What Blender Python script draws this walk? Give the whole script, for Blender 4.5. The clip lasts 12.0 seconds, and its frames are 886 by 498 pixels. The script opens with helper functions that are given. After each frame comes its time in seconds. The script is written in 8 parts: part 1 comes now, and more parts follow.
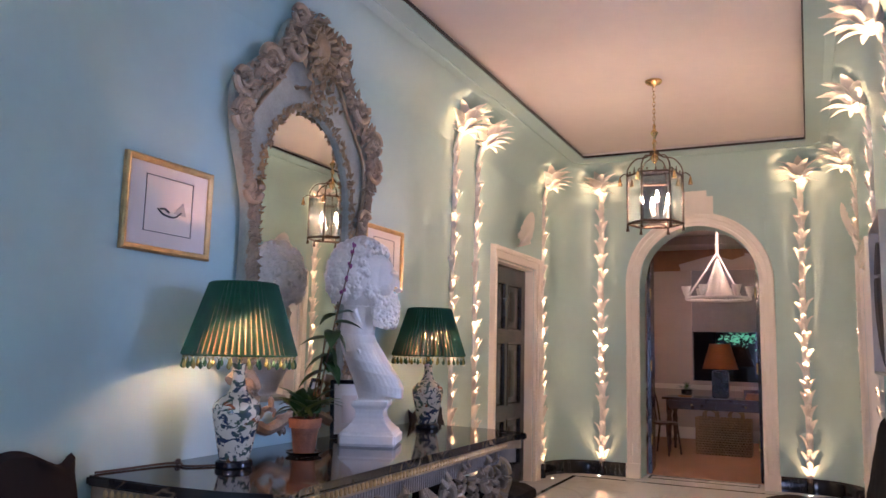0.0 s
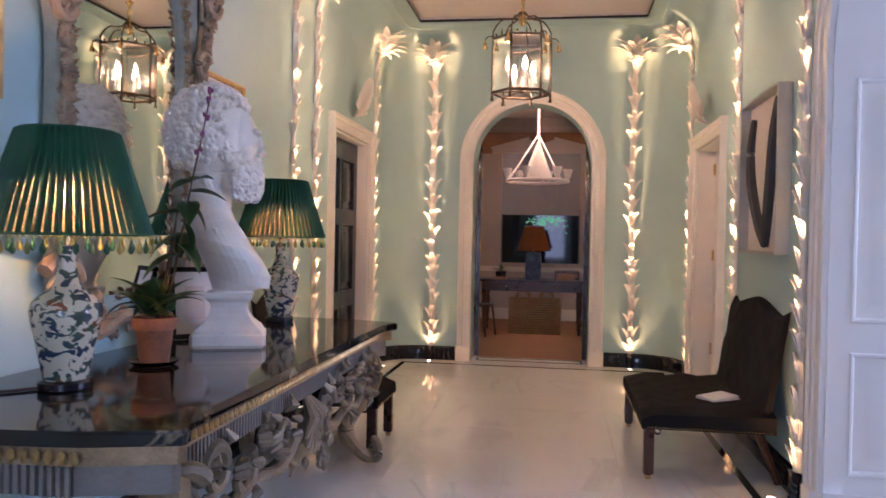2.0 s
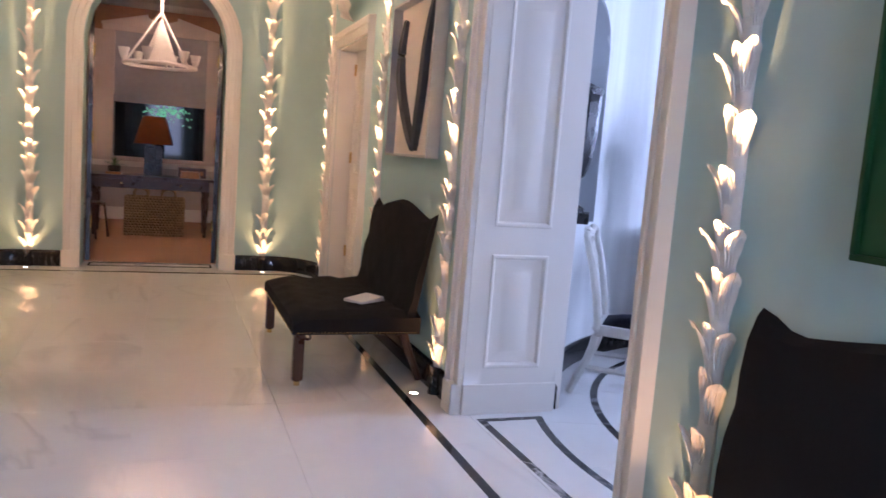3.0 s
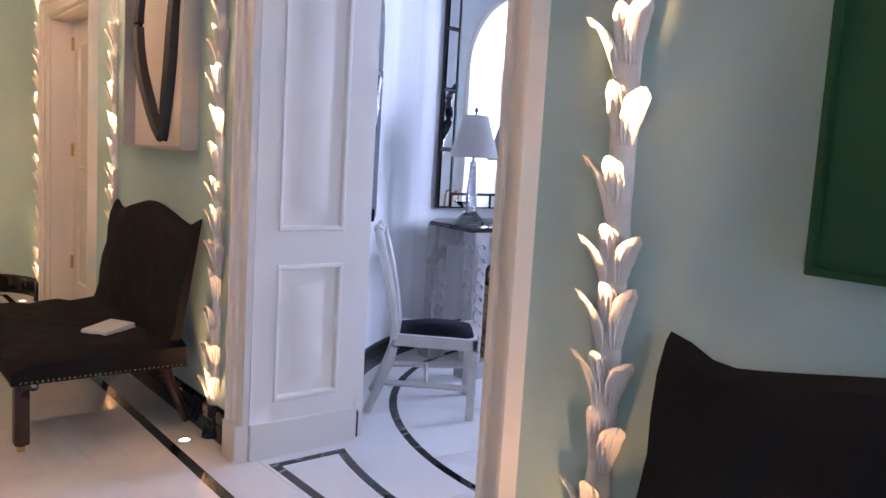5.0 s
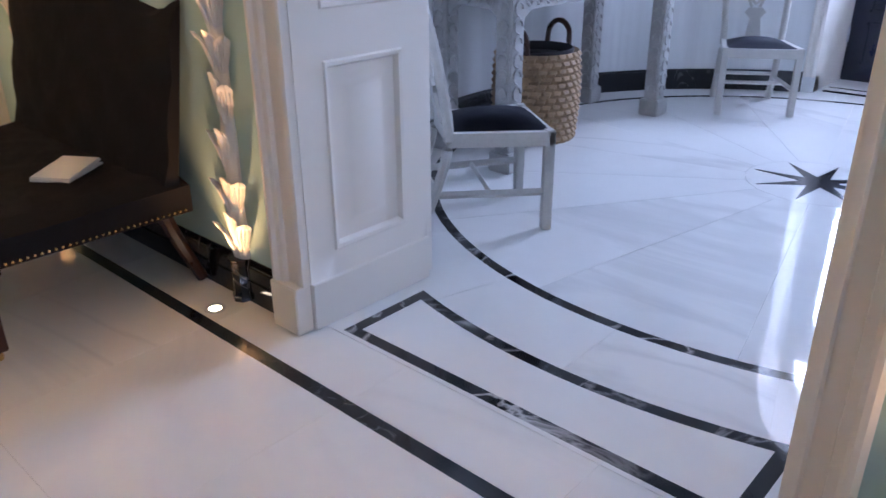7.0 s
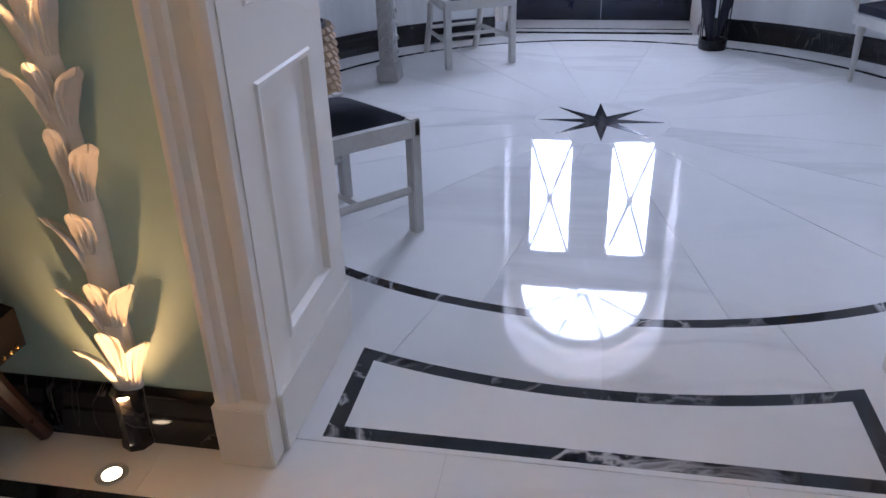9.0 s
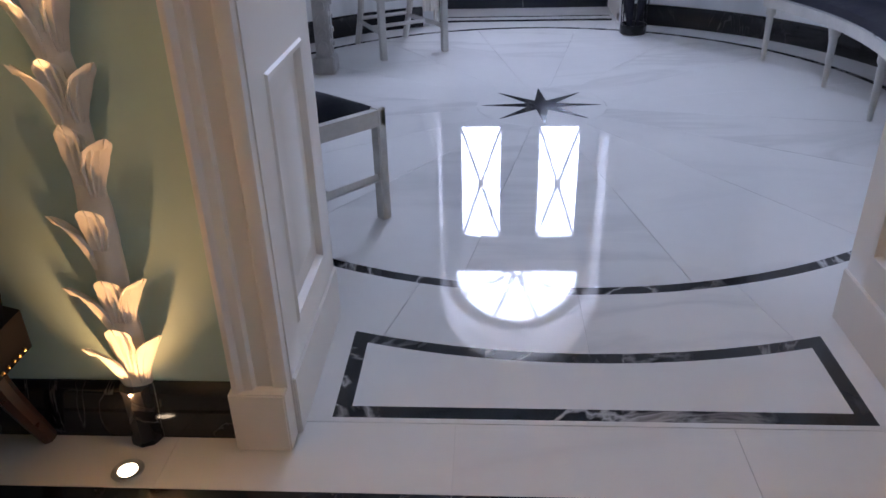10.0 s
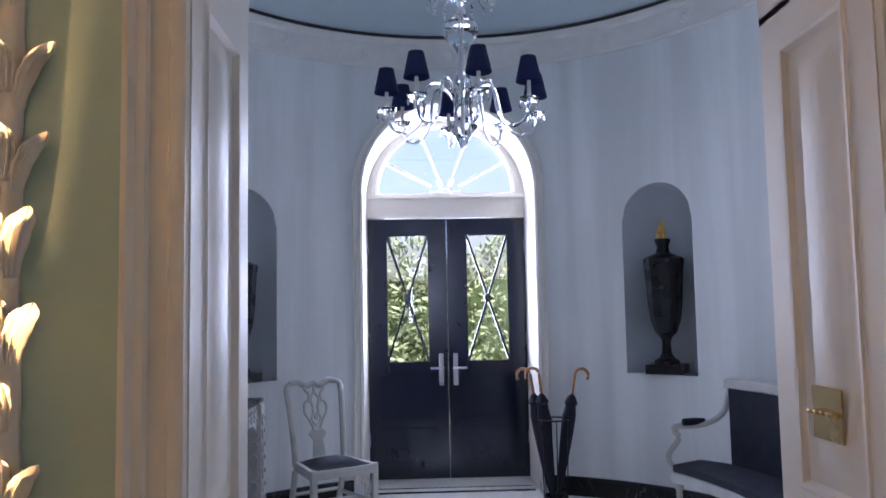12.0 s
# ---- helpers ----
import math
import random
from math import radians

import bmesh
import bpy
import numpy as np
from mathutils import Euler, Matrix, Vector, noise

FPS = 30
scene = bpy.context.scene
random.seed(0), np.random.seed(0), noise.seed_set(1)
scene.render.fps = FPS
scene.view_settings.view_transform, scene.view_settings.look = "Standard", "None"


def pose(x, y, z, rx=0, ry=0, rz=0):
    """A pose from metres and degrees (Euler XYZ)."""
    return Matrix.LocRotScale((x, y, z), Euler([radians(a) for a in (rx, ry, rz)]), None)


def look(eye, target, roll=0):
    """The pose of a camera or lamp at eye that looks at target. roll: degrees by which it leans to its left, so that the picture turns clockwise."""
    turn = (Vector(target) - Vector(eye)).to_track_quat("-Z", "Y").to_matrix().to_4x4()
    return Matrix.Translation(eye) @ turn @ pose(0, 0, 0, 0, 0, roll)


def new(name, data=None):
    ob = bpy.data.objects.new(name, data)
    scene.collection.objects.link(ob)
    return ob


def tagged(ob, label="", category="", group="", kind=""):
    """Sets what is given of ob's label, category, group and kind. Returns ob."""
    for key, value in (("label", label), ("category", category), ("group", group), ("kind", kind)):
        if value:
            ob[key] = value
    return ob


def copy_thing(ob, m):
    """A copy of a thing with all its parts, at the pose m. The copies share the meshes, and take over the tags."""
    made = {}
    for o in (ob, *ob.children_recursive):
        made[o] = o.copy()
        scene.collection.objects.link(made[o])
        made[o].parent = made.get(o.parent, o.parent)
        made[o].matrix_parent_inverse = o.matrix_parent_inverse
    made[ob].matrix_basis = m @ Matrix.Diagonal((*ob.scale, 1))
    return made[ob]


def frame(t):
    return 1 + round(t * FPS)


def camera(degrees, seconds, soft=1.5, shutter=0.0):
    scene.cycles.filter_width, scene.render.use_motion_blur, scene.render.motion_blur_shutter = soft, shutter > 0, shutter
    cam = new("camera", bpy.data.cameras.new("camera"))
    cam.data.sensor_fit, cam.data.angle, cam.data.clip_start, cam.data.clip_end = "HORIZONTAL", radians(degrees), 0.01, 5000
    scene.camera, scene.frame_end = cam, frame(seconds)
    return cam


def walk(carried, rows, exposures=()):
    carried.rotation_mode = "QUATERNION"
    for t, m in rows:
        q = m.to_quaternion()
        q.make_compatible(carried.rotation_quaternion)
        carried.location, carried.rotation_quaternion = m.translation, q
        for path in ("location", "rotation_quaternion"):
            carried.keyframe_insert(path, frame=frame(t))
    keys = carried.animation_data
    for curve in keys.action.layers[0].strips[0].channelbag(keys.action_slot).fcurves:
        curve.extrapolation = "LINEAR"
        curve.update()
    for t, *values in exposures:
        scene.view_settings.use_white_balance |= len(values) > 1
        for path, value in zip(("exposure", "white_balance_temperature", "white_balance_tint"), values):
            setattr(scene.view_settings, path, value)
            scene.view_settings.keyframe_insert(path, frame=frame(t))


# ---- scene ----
cam = camera(60.2, 12.0, shutter=0.15)
METRES, EYE, TILT, LEAN, TURN = 5.3, 1.475, 0.0, 0.0, 25.6
ROWS = [
    (0.0, 0.0, 0.0, 0.0, -0.18, 7.42, -1.37),
    (0.5, -0.0303, 0.0463, 0.001, -5.69, 6.79, -0.93),
    (1.0, -0.0804, 0.0801, 0.0021, -10.39, 5.01, 0.6),
    (1.5, -0.1054, 0.1168, -0.0023, -12.67, 1.4, 0.55),
    (2.0, -0.0976, 0.1702, -0.0089, -16.98, -0.78, -1.1),
    (2.5, -0.0915, 0.2152, -0.0184, -30.01, -3.86, -2.47),
    (3.0, -0.0958, 0.2523, -0.018, -45.15, -6.78, -4.36),
    (3.5, -0.079, 0.2705, -0.018, -52.45, -6.93, -5.68),
    (5.5, -0.006, 0.3933, -0.0175, -66.19, -7.47, -2.99),
    (6.0, 0.0225, 0.436, -0.0249, -62.67, -14.4, -0.31),
    (6.5, 0.0467, 0.5115, -0.0233, -65.5, -19.59, 2.24),
    (7.0, 0.0834, 0.5593, -0.031, -73.43, -24.03, 0.4),
    (7.5, 0.1147, 0.6034, -0.0334, -85.67, -24.45, -0.97),
    (9.5, 0.1943, 0.7864, -0.0338, -108.82, -28.58, 1.87),
    (10.0, 0.1819, 0.8002, -0.0306, -112.5, -28.08, 1.43),
    (10.5, 0.1577, 0.8026, -0.0188, -116.42, -21.18, 1.54),
    (11.0, 0.1502, 0.8042, -0.0067, -117.45, -11.58, 1.18),
    (11.5, 0.1495, 0.8084, 0.0036, -117.45, -3.33, 0.82),
    (12.0, 0.1479, 0.8141, 0.0135, -117.52, 4.51, 1.06),
]
EXPOSURES = [(0.0, 2.02, 5250, 34), (1.5, 2.02, 5480, 34), (3.5, 2.15, 5620, 29), (5.5, 2.15, 5980, 32), (6.0, 2.0, 5620, 27), (7.5, 1.88, 5750, 24), (9.5, 1.40, 6250, 25), (12.0, 1.14, 6330, 24)]
walk(cam, [(t, pose(0, 0, EYE, TILT, LEAN, TURN) @ pose(METRES * x, METRES * y, METRES * z, 90 + pitch, roll, yaw)) for t, x, y, z, yaw, pitch, roll in ROWS], EXPOSURES)


# ---- plan ----
XL, XR, YN, YS = -2.9, 0.5, 9.5, -1.6     # hall walls
RAD = 0.5                                 # hall's rounded corners
ZC, ZT, ZTOP = 3.36, 3.83, 3.90           # spring of the cove, its upper edge, ceiling
RX, RY, RR = 3.2, 3.95, 2.27              # round vestibule
DX = 5.95                                 # front door

# ---- world and large lights ----
world = bpy.data.worlds.new("sky")
scene.world = world
world.use_nodes = True
wn = world.node_tree.nodes
sky = wn.new("ShaderNodeTexSky")
sky.sky_type, sky.sun_disc = "NISHITA", False
sky.dust_density = 4.0
sky.sun_elevation, sky.sun_rotation = radians(50), radians(220)
world.node_tree.links.new(sky.outputs[0], wn["Background"].inputs[0])
wn["Background"].inputs[1].default_value = 0.15


def lamp(name, kind, energy, color, m, size=0.1, size_y=None, spot=None, blend=0.6):
    d = bpy.data.lights.new(name, kind)
    d.energy, d.color = energy * 0.25, color
    if kind == "AREA":
        d.size = size
        if size_y:
            d.shape, d.size_y = "RECTANGLE", size_y
    else:
        d.shadow_soft_size = size
    if kind == "SPOT":
        d.spot_size, d.spot_blend = radians(spot), blend
    ob = new(name, d)
    ob.matrix_world = m
    return ob


sun = bpy.data.lights.new("sun", "SUN")
sun.energy, sun.angle, sun.color = 5.0, radians(0.5), (1.0, 0.95, 0.88)
new("sun", sun).matrix_world = look((-14, -16, 26), (6, 4, 0))
WARM = (1.0, 0.60, 0.28)
DAY = (0.62, 0.76, 1.0)
# daylight entering through the fanlight and the two panes of the front door
fan = lamp("fanlight_daylight", "AREA", 140, DAY, look((DX + 0.006, RY, 2.63), (3.0, RY, 2.63)), 1.24)
fan.data.shape = "DISK"
fan.data.spread = radians(150)
for py in (3.575, 4.315):
    pane_lamp = lamp("pane_daylight", "AREA", 46, DAY, look((DX + 0.006, py, 1.65), (3.0, py, 1.65)), 0.37, 1.14)
    pane_lamp.data.spread = radians(150)
# fill light from the south, set in a tall window added out of view
lamp("south_fill_daylight", "AREA", 30, DAY, look((-1.2, YS - 0.1, 1.7), (-1.2, 5, 1.5)), 1.1, 1.9)

# ---- materials ----
def mat(name, color, rough=0.5, metal=0.0, var=0.12, scale=6.0, bump=0.0, bscale=60.0, spec=None, **extra):
    """A procedural surface: colour with two scales of variation, roughness variation and relief."""
    m = bpy.data.materials.new(name)
    m.use_nodes = True
    nt = m.node_tree
    N, L = nt.nodes, nt.links
    b = N["Principled BSDF"]
    co = N.new("ShaderNodeTexCoord")
    n1 = N.new("ShaderNodeTexNoise")
    n1.inputs["Scale"].default_value, n1.inputs["Detail"].default_value = scale, 6
    n2 = N.new("ShaderNodeTexNoise")
    n2.inputs["Scale"].default_value, n2.inputs["Detail"].default_value = scale * 9, 4
    for n in (n1, n2):
        L.new(co.outputs["Object"], n.inputs["Vector"])
    add = N.new("ShaderNodeMath")
    add.operation = "MULTIPLY_ADD"
    add.inputs[1].default_value = 0.4
    L.new(n2.outputs[0], add.inputs[0])
    L.new(n1.outputs[0], add.inputs[2])
    ramp = N.new("ShaderNodeMapRange")
    ramp.inputs[1].default_value, ramp.inputs[2].default_value = 0.4, 1.0
    ramp.inputs[3].default_value, ramp.inputs[4].default_value = 1 - var, 1 + var
    L.new(add.outputs[0], ramp.inputs[0])
    mul = N.new("ShaderNodeVectorMath")
    mul.operation = "SCALE"
    mul.inputs[0].default_value = color
    L.new(ramp.outputs[0], mul.inputs["Scale"])
    L.new(mul.outputs[0], b.inputs["Base Color"])
    rr = N.new("ShaderNodeMapRange")
    rr.inputs[1].default_value, rr.inputs[2].default_value = 0.3, 0.7
    rr.inputs[3].default_value, rr.inputs[4].default_value = rough * 0.85, min(1, rough * 1.15)
    L.new(n1.outputs[0], rr.inputs[0])
    L.new(rr.outputs[0], b.inputs["Roughness"])
    b.inputs["Metallic"].default_value = metal
    if spec is not None:
        b.inputs["Specular IOR Level"].default_value = spec
    if bump:
        n3 = N.new("ShaderNodeTexNoise")
        n3.inputs["Scale"].default_value, n3.inputs["Detail"].default_value = bscale, 5
        L.new(co.outputs["Object"], n3.inputs["Vector"])
        bm_ = N.new("ShaderNodeBump")
        bm_.inputs["Strength"].default_value, bm_.inputs["Distance"].default_value = bump, 0.004
        L.new(n3.outputs[0], bm_.inputs["Height"])
        L.new(bm_.outputs[0], b.inputs["Normal"])
    for key, value in extra.items():
        b.inputs[key.replace("_", " ")].default_value = value
    m["base"] = 1
    return m


def marble(name, base, vein, rough, scale, amount, lo, hi, stretch=(1, 1, 1), jitter=0.0):
    """Polished stone: distorted wave veins over a cloudy ground; jitter varies it slab by slab."""
    m = mat(name, base, rough, 0, 0.04, 1.5)
    nt = m.node_tree
    N, L = nt.nodes, nt.links
    b = N["Principled BSDF"]
    co = N.new("ShaderNodeTexCoord")
    mp = N.new("ShaderNodeMapping")
    mp.inputs["Scale"].default_value = stretch
    mp.inputs["Rotation"].default_value = (0, 0, 0.6)
    L.new(co.outputs["Object"], mp.inputs[0])
    if jitter:
        oi = N.new("ShaderNodeObjectInfo")
        sh = N.new("ShaderNodeVectorMath")
        sh.operation = "MULTIPLY_ADD"
        sh.inputs[1].default_value = (jitter, jitter * 1.7, jitter)
        L.new(oi.outputs["Random"], sh.inputs[0])
        L.new(mp.outputs[0], sh.inputs[2])
        src = sh.outputs[0]
    else:
        src = mp.outputs[0]
    w = N.new("ShaderNodeTexNoise")
    w.inputs["Scale"].default_value, w.inputs["Detail"].default_value, w.inputs["Distortion"].default_value = scale, 8, 1.6
    L.new(src, w.inputs["Vector"])
    ab = N.new("ShaderNodeMath")
    ab.operation = "SUBTRACT"
    ab.inputs[1].default_value = 0.5
    L.new(w.outputs[0], ab.inputs[0])
    ab2 = N.new("ShaderNodeMath")
    ab2.operation = "ABSOLUTE"
    L.new(ab.outputs[0], ab2.inputs[0])
    mr = N.new("ShaderNodeMapRange")
    mr.inputs[1].default_value, mr.inputs[2].default_value = lo, hi
    mr.inputs[3].default_value, mr.inputs[4].default_value = amount, 0.0
    L.new(ab2.outputs[0], mr.inputs[0])
    gate = N.new("ShaderNodeTexNoise")
    gate.inputs["Scale"].default_value = scale * 0.5
    L.new(src, gate.inputs["Vector"])
    g2 = N.new("ShaderNodeMapRange")
    g2.inputs[1].default_value, g2.inputs[2].default_value = 0.45, 0.62
    L.new(gate.outputs[0], g2.inputs[0])
    mm = N.new("ShaderNodeMath")
    mm.operation = "MULTIPLY"
    L.new(mr.outputs[0], mm.inputs[0])
    L.new(g2.outputs[0], mm.inputs[1])
    mix = N.new("ShaderNodeMix")
    mix.data_type = "RGBA"
    L.new(mm.outputs[0], mix.inputs["Factor"])
    old = b.inputs["Base Color"].links[0].from_socket
    L.new(old, mix.inputs[6])
    mix.inputs[7].default_value = (*vein, 1)
    L.new(mix.outputs[2], b.inputs["Base Color"])
    return m


def glow(name, color, strength):
    m = bpy.data.materials.new(name)
    m.use_nodes = True
    b = m.node_tree.nodes["Principled BSDF"]
    b.inputs["Base Color"].default_value = (*color, 1)
    b.inputs["Emission Color"].default_value = (*color, 1)
    b.inputs["Emission Strength"].default_value = strength
    return m


def glass_mat(name, color=(1, 1, 1), rough=0.0, ior=1.45):
    m = bpy.data.materials.new(name)
    m.use_nodes = True
    b = m.node_tree.nodes["Principled BSDF"]
    b.inputs["Base Color"].default_value = (*color, 1)
    b.inputs["Roughness"].default_value = rough
    b.inputs["IOR"].default_value = ior
    b.inputs["Transmission Weight"].default_value = 1.0
    return m


M_MINT = mat("mint_wall_paint", (0.40, 0.565, 0.555), 0.55, var=0.05, scale=1.3, bump=0.12, bscale=90)
M_CEIL = mat("ceiling_plaster", (0.74, 0.67, 0.63), 0.8, var=0.05, scale=0.9, bump=0.1, bscale=40)
M_WHITE = mat("white_gloss_paint", (0.82, 0.77, 0.70), 0.48, var=0.008, scale=2.5)
M_PLASTER = mat("white_plaster", (0.82, 0.79, 0.74), 0.7, var=0.06, scale=9, bump=0.25, bscale=70)
M_DRAPE = mat("pale_blue_white_paint", (0.80, 0.81, 0.80), 0.7, var=0.03, scale=2, bump=0.1, bscale=60)
M_BLUECEIL = mat("pale_blue_ceiling_paint", (0.60, 0.70, 0.74), 0.7, var=0.04, scale=1.2)
M_FLOOR = marble("white_polished_marble", (0.78, 0.765, 0.735), (0.45, 0.44, 0.43), 0.03, 1.1, 0.33, 0.0, 0.05, (1, 0.35, 1), 9.0)
M_FLOOR.node_tree.nodes["Principled BSDF"].inputs["Specular IOR Level"].default_value = 0.34
M_JOINT = mat("marble_joint_grout", (0.66, 0.64, 0.60), 0.4)
M_BLACK = marble("black_veined_marble", (0.014, 0.014, 0.016), (0.45, 0.44, 0.42), 0.10, 4.0, 0.32, 0.0, 0.008, (1, 1, 0.5), 5.0)
M_LINE = mat("black_ceiling_edge", (0.015, 0.014, 0.013), 0.4)
M_DARKDOOR = mat("black_lacquered_wood", (0.012, 0.012, 0.016), 0.22, var=0.2, scale=5)
M_NAVY = mat("navy_black_lacquer", (0.006, 0.009, 0.026), 0.18, var=0.03, scale=3)
M_FABRIC = mat("black_upholstery", (0.013, 0.0115, 0.012), 0.95, var=0.3, scale=12, bump=0.5, bscale=400, spec=0.2)
M_MAHOG = mat("dark_mahogany", (0.055, 0.020, 0.010), 0.3, var=0.35, scale=9)
M_BRASS = mat("brass", (0.72, 0.50, 0.22), 0.25, 1.0, var=0.12, scale=20)
M_STEEL = mat("brushed_steel", (0.62, 0.62, 0.62), 0.3, 1.0)
M_GILT = mat("worn_gilding", (0.58, 0.38, 0.16), 0.38, 0.85, var=0.35, scale=14, bump=0.5, bscale=50)
M_MIRROR = mat("mirror_silvering", (0.86, 0.88, 0.86), 0.01, 1.0, var=0.01)
M_GLASS = glass_mat("clear_glass")
M_UPLIGHT = glow("uplight_lens", (1.0, 0.80, 0.5), 5)


# ---- mesh helpers ----
def finish(name, bm, material, smooth=None):
    me = bpy.data.meshes.new(name)
    bm.normal_update()
    bm.to_mesh(me)
    bm.free()
    me.materials.append(material)
    if smooth is not None:
        me.shade_smooth() if smooth >= 180 else me.set_sharp_from_angle(angle=radians(smooth))
        for p in me.polygons:
            p.use_smooth = True
    return me


def part(name, bm, material, parent=None, label="", smooth=35):
    """Links a bmesh as one mesh object under a thing or under a part."""
    ob = new(name, finish(name, bm, material, smooth if smooth else None))
    if parent is not None:
        ob.parent = parent
    if label:
        tagged(ob, label)
    return ob


def structure(name, bm, material, smooth=35):
    return tagged(part(name, bm, material, None, "", smooth), kind="structure")


def thing(name, m, label, category, group=""):
    ob = new(name)
    ob.empty_display_size = 0.1
    ob.matrix_world = m
    return tagged(ob, label, category, group)


def BM():
    return bmesh.new()


def box(bm, x0, x1, y0, y1, z0, z1, bevel=0.0, m=None):
    v = [bm.verts.new(p) for p in ((x0, y0, z0), (x1, y0, z0), (x1, y1, z0), (x0, y1, z0), (x0, y0, z1), (x1, y0, z1), (x1, y1, z1), (x0, y1, z1))]
    fs = [bm.faces.new([v[i] for i in q]) for q in ((3, 2, 1, 0), (4, 5, 6, 7), (0, 1, 5, 4), (1, 2, 6, 5), (2, 3, 7, 6), (3, 0, 4, 7))]
    if m is not None:
        for q in v:
            q.co = m @ q.co
    if bevel:
        es = {e for f in fs for e in f.edges}
        bmesh.ops.bevel(bm, geom=list(es), offset=bevel, segments=2, affect="EDGES", clamp_overlap=True)
    return bm


def prism(bm, pts, z0, z1, m=None):
    """Upright prism over the plan polygon pts (counter-clockwise)."""
    a = [bm.verts.new((x, y, z0)) for x, y in pts]
    b = [bm.verts.new((x, y, z1)) for x, y in pts]
    bm.faces.new(a[::-1])
    bm.faces.new(b)
    n = len(pts)
    for i in range(n):
        bm.faces.new((a[i], a[(i + 1) % n], b[(i + 1) % n], b[i]))
    if m is not None:
        for q in a + b:
            q.co = m @ q.co
    return bm


def lathe(bm, prof, seg=24, m=None, squash=1.0):
    """Turns (radius, z) pairs about the z axis; closed at the ends."""
    rings = []
    for r, z in prof:
        rings.append([bm.verts.new((max(r, 0.0004) * math.cos(2 * math.pi * i / seg), squash * max(r, 0.0004) * math.sin(2 * math.pi * i / seg), z)) for i in range(seg)])
    for a, b in zip(rings, rings[1:]):
        for i in range(seg):
            bm.faces.new((a[i], a[(i + 1) % seg], b[(i + 1) % seg], b[i]))
    bm.faces.new(rings[0][::-1])
    bm.faces.new(rings[-1])
    if m is not None:
        for ring in rings:
            for v in ring:
                v.co = m @ v.co
    return bm


def tube(bm, pts, r, seg=8, m=None, flat=1.0):
    """A round bar along pts; r is one radius or one for each point."""
    pts = [Vector(p) for p in pts]
    rs = [r] * len(pts) if not hasattr(r, "__len__") else r
    up = Vector((0, 0, 1))
    rings = []
    for i, p in enumerate(pts):
        d = (pts[min(i + 1, len(pts) - 1)] - pts[max(i - 1, 0)]).normalized()
        s = d.cross(up)
        if s.length < 0.05:
            s = d.cross(Vector((0, 1, 0)))
        s.normalize()
        t = s.cross(d).normalized()
        rings.append([bm.verts.new(p + (s * math.cos(a) + t * math.sin(a) * flat) * rs[i]) for a in (2 * math.pi * k / seg for k in range(seg))])
    for a, b in zip(rings, rings[1:]):
        for i in range(seg):
            bm.faces.new((a[i], b[i], b[(i + 1) % seg], a[(i + 1) % seg]))
    bm.faces.new(rings[0])
    bm.faces.new(rings[-1][::-1])
    if m is not None:
        for ring in rings:
            for v in ring:
                v.co = m @ v.co
    return bm


def sweep(bm, frames, prof, closed=False):
    """Carries the open profile prof (out, up) along frames of (point, out, up)."""
    rows = [[bm.verts.new(Vector(p) + Vector(o) * a + Vector(u) * b) for a, b in prof] for p, o, u in frames]
    pairs = list(zip(rows, rows[1:])) + ([(rows[-1], rows[0])] if closed else [])
    for a, b in pairs:
        for i in range(len(prof) - 1):
            bm.faces.new((a[i], b[i], b[i + 1], a[i + 1]))
    if not closed:
        for r in (rows[0][::-1], rows[-1]):
            if len(r) > 2:
                bm.faces.new(r)
    return bm


def spline(pts, n=8):
    """A smooth line through pts (Catmull-Rom)."""
    P = [Vector(p) for p in pts]
    out = []
    for i in range(len(P) - 1):
        a, b, c, d = P[max(i - 1, 0)], P[i], P[i + 1], P[min(i + 2, len(P) - 1)]
        for k in range(n):
            t = k / n
            out.append(0.5 * ((2 * b) + (c - a) * t + (2 * a - 5 * b + 4 * c - d) * t * t + (3 * b - a - 3 * c + d) * t ** 3))
    return out + [P[-1]]


def wall(name, P, stops, thick, top, holes, material, bottom=0.0, smooth=0):
    """A wall along stops, P(s) giving its inner point and outward normal; holes are (s0, s1, foot, head(s))."""
    cuts = set(stops)
    for s0, s1, foot, head in holes:
        cuts |= {s0 + (s1 - s0) * i / 24 for i in range(25)}
    cuts = sorted(cuts)
    bm = BM()

    def block(sa, sb, za, zb, ha, hb):
        pts = []
        for s, lo, hi in ((sa, za, ha), (sb, zb, hb)):
            x, y, nx, ny = P(s)
            for k in (0, thick):
                pts += [(x + nx * k, y + ny * k, lo), (x + nx * k, y + ny * k, hi)]
        v = [bm.verts.new(p) for p in pts]
        for q in ((0, 1, 5, 4), (2, 6, 7, 3), (0, 4, 6, 2), (1, 3, 7, 5), (0, 2, 3, 1), (4, 5, 7, 6)):
            bm.faces.new([v[i] for i in q])

    for sa, sb in zip(cuts, cuts[1:]):
        if sb - sa < 1e-5:
            continue
        mid, hole = (sa + sb) / 2, None
        for h in holes:
            if h[0] < mid < h[1]:
                hole = h
        if hole is None:
            block(sa, sb, bottom, bottom, top, top)
            continue
        if hole[2] > bottom:
            block(sa, sb, bottom, bottom, hole[2], hole[2])
        block(sa, sb, hole[3](sa), hole[3](sb), top, top)
    bmesh.ops.remove_doubles(bm, verts=bm.verts, dist=0.0005)
    bmesh.ops.recalc_face_normals(bm, faces=bm.faces)
    return structure(name, bm, material, smooth)


def arch_head(c, half, spring):
    return lambda s: spring + math.sqrt(max(0.0, half * half - (s - c) ** 2))


def flat_head(z):
    return lambda s: z


